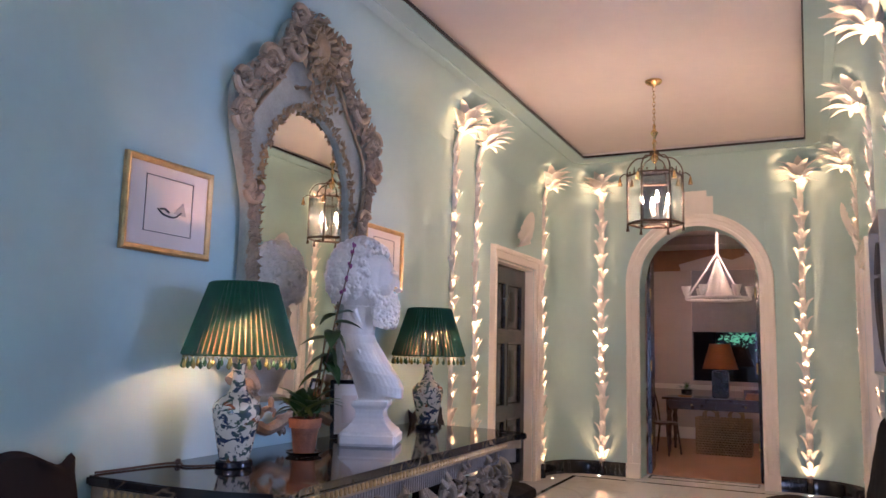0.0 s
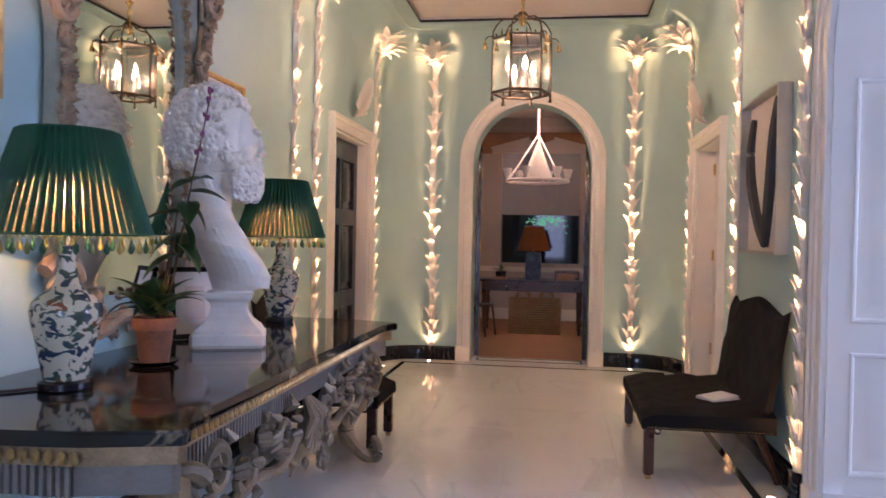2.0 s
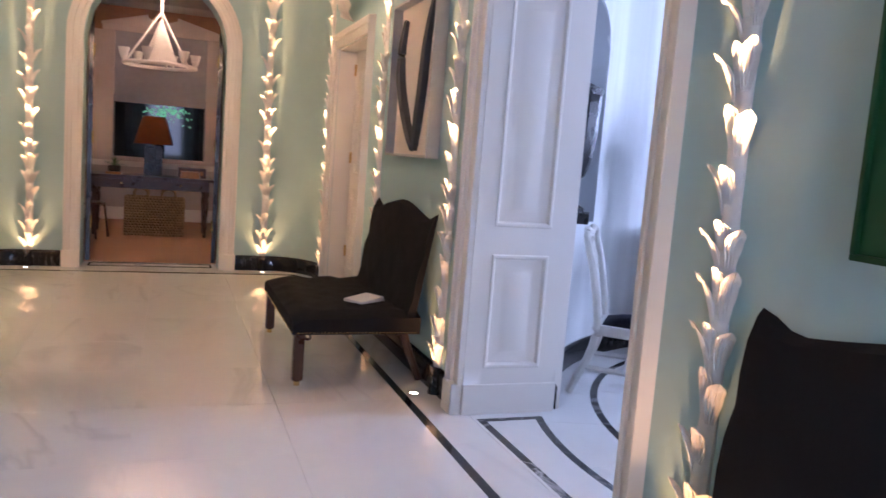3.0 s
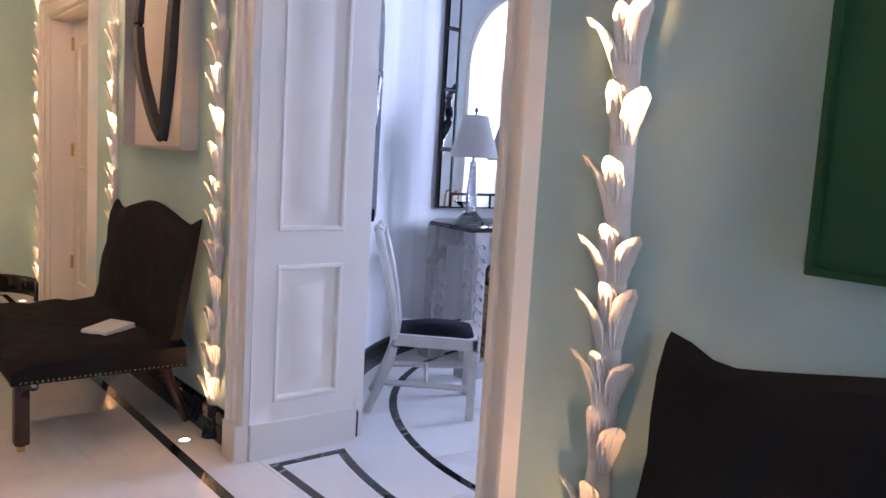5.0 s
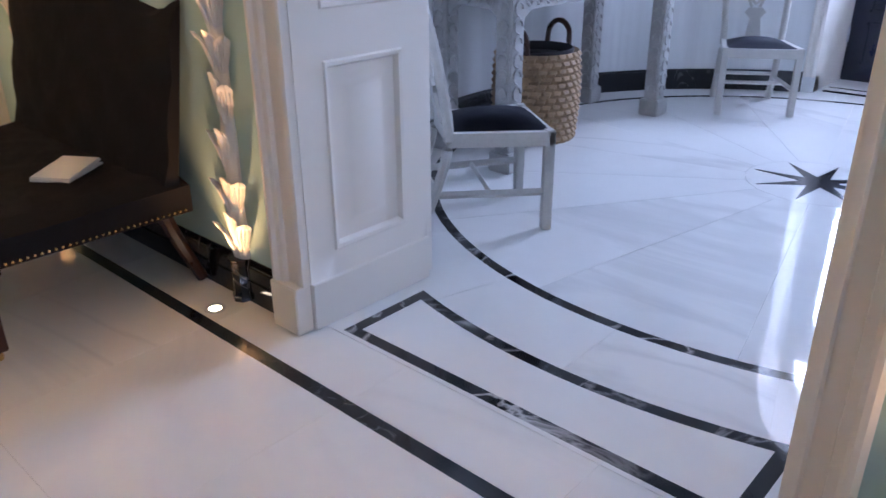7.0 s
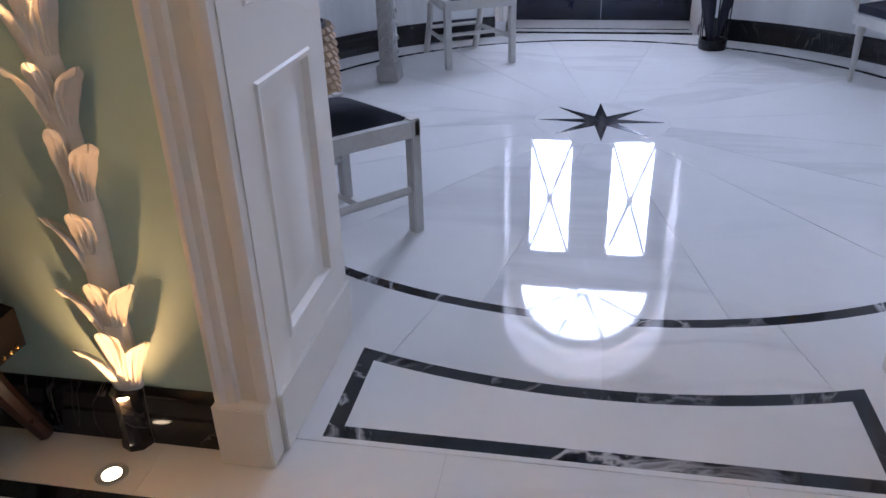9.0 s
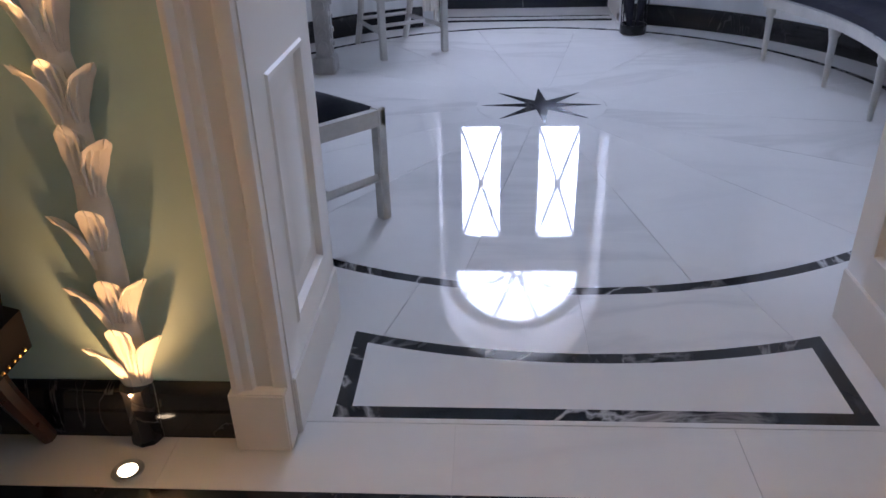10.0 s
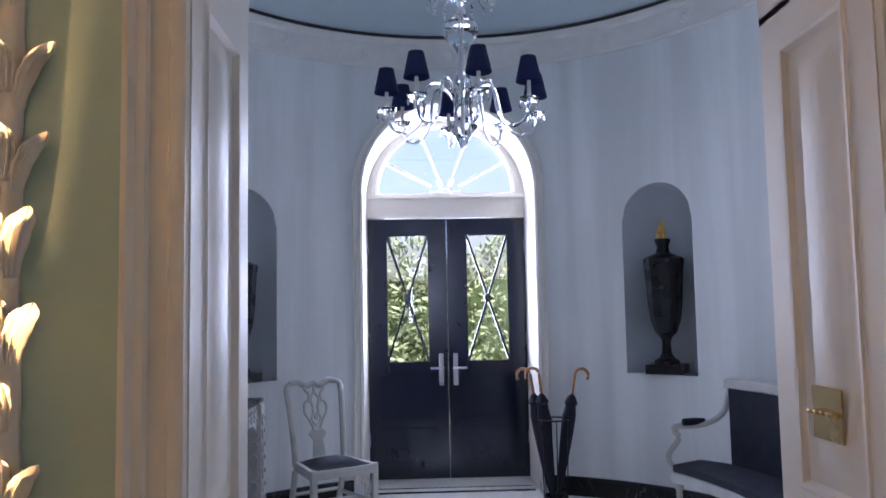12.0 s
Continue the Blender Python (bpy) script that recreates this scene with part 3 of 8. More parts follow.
def palm(m, first=None):
    """A moulded plaster palm against a wall: local +x points into the room."""
    p = thing("plaster_palm", m, "white plaster palm relief climbing the mint wall", "wall ornament", "plaster palms on the hall walls")
    pl = lathe(BM(), [(0.040, 0), (0.040, 0.02), (0.034, 0.03), (0.034, 0.15), (0.038, 0.165)], 8, Matrix.Translation((0.022, 0, 0)))
    part("plinth", pl, M_BLACK, p, "black marble plinth block")
    rnd = random.Random(5)
    path = [(0.006 + 0.004 * math.sin(z * 5), 0.008 * math.sin(z * 2.3), z) for z in [0.165 + 0.1 * i for i in range(32)]]
    path += [(0.03, 0, 3.34), (0.06, 0, 3.40), (0.10, 0, 3.46), (0.14, 0, 3.52), (0.17, 0, 3.58)]
    rs = [(0.037 - 0.007 * i / len(path)) * (1 + 0.06 * math.sin(i * 2.1)) for i in range(len(path))]
    part("stem", tube(BM(), spline(path, 3), [rs[min(i // 3, len(rs) - 1)] for i in range(len(path) * 3 - 2)], 14, Matrix.Diagonal((SQUASH, 1, 1, 1))), M_PLASTER, p)
    z = 0.165
    i = 0
    while z < 3.36:
        x = 0.006 + 0.004 * math.sin(z * 5) + (0.02 if z > 3.3 else 0)
        for ang in (-58, 0, 58):
            if (i + (ang > 20)) % 5 == 3 and ang:
                continue
            ob = new("leaf", LEAVES[ang and ang + rnd.choice((-12, 0, 12))])
            ob.parent = p
            sc = (1.0 + 0.10 * (z < 1.0)) * rnd.uniform(0.88, 1.12)
            zz = z + rnd.uniform(-0.012, 0.012) + (0.045 if ang == 0 else 0.02 if ang > 0 else 0)
            ob.matrix_local = Matrix.Translation((x, 0.008 * math.sin(z * 2.3), zz)) @ Matrix.Rotation(radians(rnd.uniform(-4, 4)), 4, "X") @ Matrix.Diagonal((1, 1, sc, 1))
        z += rnd.uniform(0.15, 0.172) + 0.03 * (z > 1.3)
        i += 1
    for ring, n, tilt, s in ((0, 6, 56, 0.75), (1, 7, 42, 1.0), (2, 7, 29, 1.2), (3, 6, 16, 1.3), (4, 3, 4, 1.3)):
        for j in range(n):
            ob = new("frond", FROND)
            ob.parent = p
            az = -155 + 310 * (j + 0.5 * (ring % 2)) / n + 310 / n / 2 * (1 - ring % 2) + rnd.uniform(-7, 7)
            ob.matrix_local = Matrix.Translation((0.085, 0, 3.43)) @ Matrix.Rotation(radians(10), 4, "Y") @ Matrix.Rotation(radians(az), 4, "Z") @ Matrix.Rotation(radians(tilt + rnd.uniform(-6, 6)), 4, "Y") @ Matrix.Scale(s * (0.72 if abs(az) > 100 else 0.95), 4)
    return p


def uplight(x, y):
    u = thing("floor_uplight", pose(x, y, 0.004), "small recessed round floor uplight, lit warm white", "uplight", "floor uplights below the palms")
    part("rim", lathe(BM(), [(0.036, 0), (0.039, 0.002), (0.037, 0.004), (0.024, 0.003), (0.023, 0)], 20), M_STEEL, u, "steel rim")
    part("lens", lathe(BM(), [(0.023, 0.0008), (0.017, 0.0022), (0, 0.003)], 20), M_UPLIGHT, u, "glowing lens")


UP_W = 2900
UPC = (1.0, 0.53, 0.19)
first = None
for x, y, a in ((XR, 5.10, 180), (XR, 2.78, 180), (XR, 6.74, 180), (XR, 8.86, 180), (XL, 6.25, 0), (XL, 6.78, 0), (XL, 8.86, 0), (-2.33, YN, -90), (-0.04, YN, -90), (XL, 1.65, 0)):
    m = pose(x, y, 0, 0, 0, a)
    first = copy_thing(first, m) if first else palm(m)
    d = m.to_3x3() @ Vector((1, 0, 0))
    ux, uy = x + d.x * 0.145, y + d.y * 0.145
    uplight(ux, uy)
    lamp("uplight_beam", "SPOT", UP_W, UPC, look((ux + d.x * 0.03, uy + d.y * 0.03, 0.02), (x + d.x * 0.06, y + d.y * 0.06, 2.9)), 0.016, spot=11.5, blend=1.0)
    lamp("uplight_spill", "SPOT", 31, UPC, look((ux, uy, 0.02), (x, y, 1.1)), 0.02, spot=75, blend=1.0)

# shells over the two side doors
for x, a in ((XL, 0), (XR, 180)):
    sh = thing("plaster_shell", pose(x, 7.93, 2.6 if a == 0 else 2.52, 0, 0, a), "white plaster scallop shell above a door casing", "wall ornament", "shells over the side doors")
    bm = BM()
    rows = []
    for i in range(9):
        t = i / 8
        rows.append([bm.verts.new((0.02 + 0.17 * math.sin(math.pi * t * 0.62) * math.cos(radians(-80 + 160 * j / 24) * 0.8) + 0.010 * math.cos(j * math.pi), 0.36 * math.sin(radians(-80 + 160 * j / 24)) * t * 0.62, 0.38 * t * math.cos(radians(-80 + 160 * j / 24)) * (1 + 0.03 * math.cos(j * math.pi)) + 0.01)) for j in range(25)])
    for p, q in zip(rows, rows[1:]):
        for j in range(24):
            bm.faces.new((p[j], p[j + 1], q[j + 1], q[j]))
    geo = bmesh.ops.solidify(bm, geom=list(bm.faces), thickness=0.012)
    part("shell", fix(bm), M_PLASTER, sh)

# ---- hall: things ----
M_TOP = marble("black_gold_marble_top", (0.020, 0.017, 0.015), (0.40, 0.30, 0.16), 0.07, 2.2, 0.7, 0.0, 0.02, (0.5, 1.6, 1))
M_CARVE = mat("grey_painted_carving", (0.24, 0.19, 0.13), 0.45, 0.3, var=0.35, scale=9, bump=0.6, bscale=45)
M_FLUTE = mat("grey_blue_paint", (0.23, 0.21, 0.19), 0.5, var=0.25, scale=10)
M_OLDGILT = mat("dull_gilt_and_grey", (0.36, 0.26, 0.15), 0.42, 0.5, var=0.4, scale=12, bump=0.6, bscale=50)
M_FRAMEGREY = mat("worn_grey_gilt_frame", (0.36, 0.27, 0.18), 0.5, 0.25, var=0.35, scale=10, bump=0.7, bscale=40)
M_FRAMEFLAT = mat("grey_green_frame_paint", (0.36, 0.36, 0.29), 0.6, 0, var=0.25, scale=9, bump=0.4, bscale=40)
M_BUST = mat("white_plaster_cast", (0.78, 0.72, 0.64), 0.6, var=0.12, scale=7, bump=0.3, bscale=60)
M_TERRA = mat("terracotta", (0.24, 0.10, 0.05), 0.8, var=0.5, scale=12, bump=0.3, bscale=50)
M_LEAF = mat("glossy_leaf", (0.055, 0.12, 0.035), 0.35, var=0.3, scale=14)
M_LEAFPALE = mat("young_pale_leaf", (0.16, 0.22, 0.05), 0.35, var=0.3, scale=14)
M_TWIG = mat("twig", (0.12, 0.07, 0.03), 0.7, var=0.3, scale=20)
M_PETAL = mat("purple_orchid_petal", (0.28, 0.06, 0.16), 0.5, var=0.2, scale=20)
M_SHADE = mat("dark_green_pleated_silk", (0.006, 0.075, 0.034), 0.6, var=0.25, scale=14, bump=0.3, bscale=200)
M_TASSEL = mat("olive_gold_tassel", (0.22, 0.22, 0.06), 0.6, var=0.35, scale=25)
M_BULB = glow("lamp_bulb", (1.0, 0.50, 0.19), 780)
M_CANDLE = mat("candle_tube", (0.85, 0.82, 0.75), 0.5)
M_FLAMEBULB = glow("candle_bulb", (1.0, 0.62, 0.30), 150)
M_IRON = mat("dark_bronze", (0.07, 0.05, 0.035), 0.4, 0.8, var=0.3, scale=20)
M_PAPER = mat("white_paper", (0.80, 0.78, 0.74), 0.8, var=0.04, scale=3)
M_MAT = mat("cream_picture_mount", (0.72, 0.64, 0.58), 0.8, var=0.03, scale=2)
M_INK = mat("dark_ink", (0.03, 0.03, 0.035), 0.5, var=0.3, scale=20)
M_SILVER = mat("silver_box_frame", (0.48, 0.47, 0.45), 0.4, 0.4, var=0.1, scale=6)
M_GREENMAT = mat("deep_green_mount", (0.005, 0.062, 0.014), 0.5, var=0.12, scale=3)
M_GREYPAINT = mat("silver_grey_impasto", (0.36, 0.36, 0.37), 0.35, 0.3, var=0.25, scale=5, bump=0.9, bscale=25)
M_CORD = mat("brown_twisted_cord", (0.05, 0.03, 0.02), 0.7)

# lining that lets the bulb shimmer between the pleats
M_LINING = glass_mat("cream_silk_lining", (0.45, 0.34, 0.18), 0.62, 1.3)
nt = M_LINING.node_tree
tr = nt.nodes.new("ShaderNodeBsdfTranslucent")
tr.inputs[0].default_value = (0.22, 0.17, 0.085, 1)
ms = nt.nodes.new("ShaderNodeMixShader")
ms.inputs[0].default_value = 0.86
nt.links.new(nt.nodes["Principled BSDF"].outputs[0], ms.inputs[1])
nt.links.new(tr.outputs[0], ms.inputs[2])
nt.links.new(ms.outputs[0], nt.nodes["Material Output"].inputs[0])

# porcelain: dark branches and figures over a white glaze
M_PORC = mat("painted_porcelain", (0.66, 0.60, 0.46), 0.10, var=0.05, scale=4)
nt = M_PORC.node_tree
co = nt.nodes.new("ShaderNodeTexCoord")
mp = nt.nodes.new("ShaderNodeMapping")
mp.inputs["Scale"].default_value = (1, 1, 1.25)
v1 = nt.nodes.new("ShaderNodeTexNoise")
v1.inputs["Scale"].default_value, v1.inputs["Detail"].default_value, v1.inputs["Distortion"].default_value = 25, 8, 0.8
v2 = nt.nodes.new("ShaderNodeTexNoise")
v2.inputs["Scale"].default_value = 9
nt.links.new(co.outputs["Object"], mp.inputs[0])
nt.links.new(mp.outputs[0], v1.inputs["Vector"])
nt.links.new(mp.outputs[0], v2.inputs["Vector"])
rp = nt.nodes.new("ShaderNodeValToRGB")
rp.color_ramp.interpolation = "CONSTANT"
rp.color_ramp.elements[0].position, rp.color_ramp.elements[0].color = 0.0, (0, 0, 0, 1)
rp.color_ramp.elements[1].position, rp.color_ramp.elements[1].color = 0.51, (1, 1, 1, 1)
nt.links.new(v1.outputs[0], rp.inputs[0])
ink = nt.nodes.new("ShaderNodeValToRGB")
ink.color_ramp.elements[0].position, ink.color_ramp.elements[0].color = 0.40, (0.04, 0.055, 0.10, 1)
ink.color_ramp.elements[1].position, ink.color_ramp.elements[1].color = 0.60, (0.09, 0.13, 0.08, 1)
e3 = ink.color_ramp.elements.new(0.66)
e3.color = (0.28, 0.08, 0.03, 1)
nt.links.new(v2.outputs[0], ink.inputs[0])
mx = nt.nodes.new("ShaderNodeMix")
mx.data_type = "RGBA"
b = nt.nodes["Principled BSDF"]
nt.links.new(rp.outputs[0], mx.inputs["Factor"])
nt.links.new(b.inputs["Base Color"].links[0].from_socket, mx.inputs[6])
nt.links.new(ink.outputs[0], mx.inputs[7])
nt.links.new(mx.outputs[2], b.inputs["Base Color"])


def ico(bm, r, m, sub=1):
    bmesh.ops.create_icosphere(bm, subdivisions=sub, radius=r, matrix=m)


def scroll(bm, c, r0, turns, rad, m, start=0.0, sgn=1, taper=0.35, flat=1.0, n=26):
    """A spiral scroll in the local yz plane about c."""
    pts, rs = [], []
    for i in range(n + 1):
        t = i / n
        a = start + sgn * turns * 2 * math.pi * t
        r = r0 * (1 - 0.82 * t)
        pts.append((c[0], c[1] + r * math.cos(a), c[2] + r * math.sin(a)))
        rs.append(rad * (1 - (1 - taper) * t))
    tube(bm, pts, rs, 8, m, flat)


# console table -------------------------------------------------------------
TZ = 0.885
con = thing("console_table", pose(XL + 0.01, 3.97, 0), "carved gilt and grey console table with a black marble top", "console table")
HW = 1.51
half = [(0, HW), (0.45, HW + 0.005), (0.62, HW - 0.01), (0.76, HW - 0.02), (1.02, HW - 0.10), (1.03, HW - 0.13), (0.985, HW - 0.19), (0.96, HW - 0.26), (0.955, 0.0)]
outline = [(x, y) for x, y in half] + [(x, -y) for x, y in half[::-1][1:]]
outline = outline[::-1]
bm = prism(BM(), outline, TZ - 0.045, TZ)
bmesh.ops.bevel(bm, geom=[e for e in bm.edges if abs(e.verts[0].co.z - e.verts[1].co.z) < 1e-4], offset=0.008, segments=2, affect="EDGES")
part("tabletop", bm, M_TOP, con, "black marble with gold veins")


def inset_outline(d):
    return [(max(0.0, x - d) if x > 0.01 else 0.0, y - d * (1 if y > 0 else -1)) for x, y in outline]


bm = prism(BM(), inset_outline(0.03), TZ - 0.105, TZ - 0.046)
part("frieze", bm, M_OLDGILT, con, "gilded leaf moulding")
bm = prism(BM(), inset_outline(0.06), TZ - 0.20, TZ - 0.106)
part("apron", bm, M_FLUTE, con)
for y in np.arange(-1.30, 1.31, 0.026):
    part("flute", box(BM(), 0.892, 0.906, y, y + 0.013, TZ - 0.195, TZ - 0.11), M_FLUTE, con)
for sgn in (-1, 1):
    for x in np.arange(0.1, 0.72, 0.026):
        part("flute", box(BM(), x, x + 0.013, sgn * (HW - 0.058) - 0.006, sgn * (HW - 0.058) + 0.006, TZ - 0.195, TZ - 0.11), M_FLUTE, con)
bm = BM()
for i, y in enumerate(np.arange(-1.32, 1.33, 0.038)):
    ico(bm, 0.017, pose(0.933, y, TZ - 0.075, 0, 0, 0) @ Matrix.Diagonal((0.7, 0.8, 1.3, 1)) @ Matrix.Rotation(radians(35), 4, "X"), 1)
part("leaf_moulding", bm, M_GILT, con, "gilded carved leaves")
for sgn in (-1, 1):
    bm = BM()
    for x in np.arange(0.1, 0.75, 0.038):
        ico(bm, 0.017, pose(x, sgn * (HW - 0.022), TZ - 0.075) @ Matrix.Diagonal((0.8, 0.7, 1.3, 1)), 1)
    part("leaf_moulding", bm, M_GILT, con, "gilded carved leaves")
for sx in (0.80, 0.12):
    for sgn in (-1, 1):
        bm = BM()
        s = 1 if sx > 0.5 else -0.4
        path = spline([(sx, 1.15 * sgn, TZ - 0.16), (sx + 0.09 * s, 1.25 * sgn, TZ - 0.26), (sx + 0.07 * s, 1.24 * sgn, TZ - 0.40), (sx - 0.02 * s, 1.16 * sgn, TZ - 0.56), (sx - 0.02 * s, 1.15 * sgn, TZ - 0.68), (sx + 0.06 * s, 1.22 * sgn, 0.085), (sx + 0.11 * s, 1.27 * sgn, 0.06)], 6)
        n = len(path)
        tube(bm, path, [0.085 - 0.042 * min(1, i / n * 1.25) for i in range(n)], 10)
        part("leg", bm, M_OLDGILT, con, "scrolled carved leg")
        bm = BM()
        scroll(bm, (0, 0, 0), 0.075, 1.4, 0.026, pose(sx + 0.12 * s, 1.26 * sgn, 0.095, 0, 0, 45 * sgn), 1.5, sgn)
        part("leg_scroll", bm, M_CARVE, con)
        bm = BM()
        scroll(bm, (0, 0, 0), 0.10, 1.5, 0.034, pose(sx + 0.11 * s, 1.22 * sgn, TZ - 0.27, 0, 0, 35 * sgn), 0.5, -sgn)
        part("leg_scroll", bm, M_CARVE, con)
# carved apron: central mask shell with scrolls either side
bm = BM()
rnd = random.Random(3)
for i in range(9):
    a = radians(-70 + 140 * i / 8)
    tube(bm, [(0.90, 0.03 * math.sin(a), TZ - 0.20), (0.96, 0.10 * math.sin(a), TZ - 0.28), (0.955, 0.17 * math.sin(a), TZ - 0.30 - 0.15 * math.cos(a))], [0.014, 0.022, 0.010], 6)
ico(bm, 0.075, pose(0.92, 0, TZ - 0.33) @ Matrix.Diagonal((0.8, 1, 1.4, 1)), 2)
for i in range(26):
    ico(bm, rnd.uniform(0.016, 0.03), pose(0.955 + rnd.uniform(-0.02, 0.03), rnd.uniform(-0.12, 0.12), TZ - 0.30 - rnd.uniform(0, 0.20)) @ Matrix.Diagonal((0.8, 1, 1.3, 1)), 1)
part("carved_mask", bm, M_CARVE, con, "carved shell mask")
for sgn in (-1, 1):
    bm = BM()
    for y, z, r, st in ((0.30, 0.30, 0.10, 0), (0.52, 0.24, 0.075, 2), (0.72, 0.33, 0.09, 1), (0.95, 0.26, 0.10, 3), (1.12, 0.34, 0.08, 0)):
        scroll(bm, (0.905, sgn * y, TZ - z), r, 1.5, r * 0.30, None, st, sgn)
        for k in range(6):
            a = rnd.uniform(0, 6.28)
            p = Vector((0.91, sgn * (y + 1.05 * r * math.cos(a)), TZ - z + 1.05 * r * math.sin(a)))
            tube(bm, [p, p + Vector((0.035, 0.03 * math.cos(a), 0.03 * math.sin(a))), p + Vector((0.02, 0.075 * math.cos(a), 0.075 * math.sin(a)))], [0.012, 0.02, 0.004], 6)
    tube(bm, spline([(0.90, sgn * 0.12, TZ - 0.34), (0.91, sgn * 0.38, TZ - 0.42), (0.91, sgn * 0.62, TZ - 0.38), (0.9, sgn * 0.9, TZ - 0.42), (0.88, sgn * 1.25, TZ - 0.30)], 6), [0.03 - 0.0006 * i for i in range(25)], 8)
    part("carved_garland", bm, M_CARVE, con, "carved scrolling garland")


# table lamps ----------------------------------------------------------------
def table_lamp(m):
    L = thing("table_lamp", m, "painted porcelain vase lamp with green pleated tasselled shade", "table lamp", "pair of table lamps on the console")
    part("base", lathe(BM(), [(0.080, 0), (0.088, 0.006), (0.088, 0.028), (0.080, 0.036), (0.07, 0.036)], 28), M_DARKDOOR, L, "black turned base")
    body = [(0.068, 0.036), (0.074, 0.05), (0.085, 0.10), (0.098, 0.17), (0.112, 0.235), (0.117, 0.27), (0.110, 0.30), (0.085, 0.325), (0.055, 0.345), (0.038, 0.375), (0.030, 0.42), (0.030, 0.47), (0.036, 0.495)]
    part("vase", lathe(BM(), body, 36), M_PORC, L, "porcelain painted with dark figures")
    part("stem", lathe(BM(), [(0.012, 0.495), (0.012, 0.60), (0.02, 0.61), (0.02, 0.64)], 12), M_BRASS, L)
    part("bulb", lathe(BM(), [(0.006, 0.645), (0.008, 0.652), (0.0105, 0.666), (0.010, 0.678), (0.005, 0.688), (0, 0.69)], 14), M_BULB, L, "glowing bulb")
    z0, z1, r0, r1 = 0.535, 0.885, 0.268, 0.155
    n = 56
    bm = BM()
    rnd = random.Random(8)
    for i in range(n):
        a0, a1 = 2 * math.pi * i / n, 2 * math.pi * (i + 1.0) / n
        am = (a0 + a1) / 2
        close = rnd.uniform(0.50, 0.92)
        zs = [z0, z0 + 0.06, z0 + 0.12, z0 + 0.19, z0 + 0.26, z1 - 0.04, z1]
        cols = []
        for z in zs:
            t = (z - z0) / (z1 - z0)
            r = r0 + (r1 - r0) * t
            ha = (a1 - a0) / 2 * (1.0 if z == z1 else 1.04 - 0.30 * max(0.0, 1 - t / close))
            cols.append([bm.verts.new((q * math.cos(b), q * math.sin(b), z)) for q, b in ((r, am - ha), (r + 0.013, am), (r, am + ha))])
        for p, q in zip(cols, cols[1:]):
            for k in range(2):
                bm.faces.new((p[k], p[k + 1], q[k + 1], q[k]))
    bmesh.ops.remove_doubles(bm, verts=bm.verts, dist=1e-4)
    part("shade", bm, M_SHADE, L, "dark green pleated silk shade", 0)
    part("lining", lathe_open(BM(), [(r0 - 0.004, z0 + 0.002), (r1 - 0.004, z1 - 0.002)], 64), M_LINING, L, "thin cream silk lining")
    bm = BM()
    for z, r in ((z0, r0), (z1, r1)):
        bm = BM()
        tube(bm, [(r * math.cos(a), r * math.sin(a), z) for a in (2 * math.pi * i / 48 for i in range(49))], 0.006, 6)
        part("trim", bm, M_SHADE, L)
    bm = BM()
    net = BM()
    for i in range(36):
        a, b_ = 2 * math.pi * i / 36, 2 * math.pi * (i + 0.5) / 36
        px, py = r0 * math.cos(a), r0 * math.sin(a)
        bm = lathe(BM(), [(0.001, 0), (0.008, 0.006), (0.0105, 0.016), (0.008, 0.028), (0.003, 0.040), (0.004, 0.044), (0.0015, 0.05)], 8, Matrix.Translation((px, py, z0 - 0.066)))
        part("tassel", bm, (M_TASSEL, M_SHADE)[i % 2], L)
        for s_ in (-1, 1):
            c = a + s_ * math.pi / 36
            tube(net, [(px, py, z0 - 0.018), (r0 * math.cos(c), r0 * math.sin(c), z0 - 0.002)], 0.0016, 4)
    tagged(part("fringe_net", net, M_TASSEL, L, "olive knotted fringe net"), kind="stuff")
    return L


def lathe_open(bm, prof, seg):
    rings = [[bm.verts.new((r * math.cos(2 * math.pi * i / seg), r * math.sin(2 * math.pi * i / seg), z)) for i in range(seg)] for r, z in prof]
    for a, b in zip(rings, rings[1:]):
        for i in range(seg):
            bm.faces.new((a[i], a[(i + 1) % seg], b[(i + 1) % seg], b[i]))
    return bm


L1 = table_lamp(pose(-2.53, 3.0, TZ))
copy_thing(L1, pose(-2.59, 5.2, TZ, 0, 0, 70))

# flex with a switch lying on the table top
c = thing("lamp_flex", pose(0, 0, TZ), "brown twisted lamp flex with an inline switch", "cable")
bm = BM()
tube(bm, spline([(-2.60, 2.96, 0.006), (-2.70, 2.86, 0.006), (-2.78, 2.90, 0.008), (-2.83, 2.84, 0.008), (-2.86, 2.66, 0.006), (-2.885, 2.5, 0.006)], 6), 0.0055, 6)
part("cord", bm, M_CORD, c)
part("switch", lathe(BM(), [(0.005, -0.03), (0.013, -0.022), (0.016, 0), (0.013, 0.022), (0.005, 0.03)], 10, pose(-2.79, 2.90, 0.014, 90, 0, 40)), M_INK, c, "black inline switch")

# bust ---------------------------------------------------------------------
bm = BM()
rnd = random.Random(11)
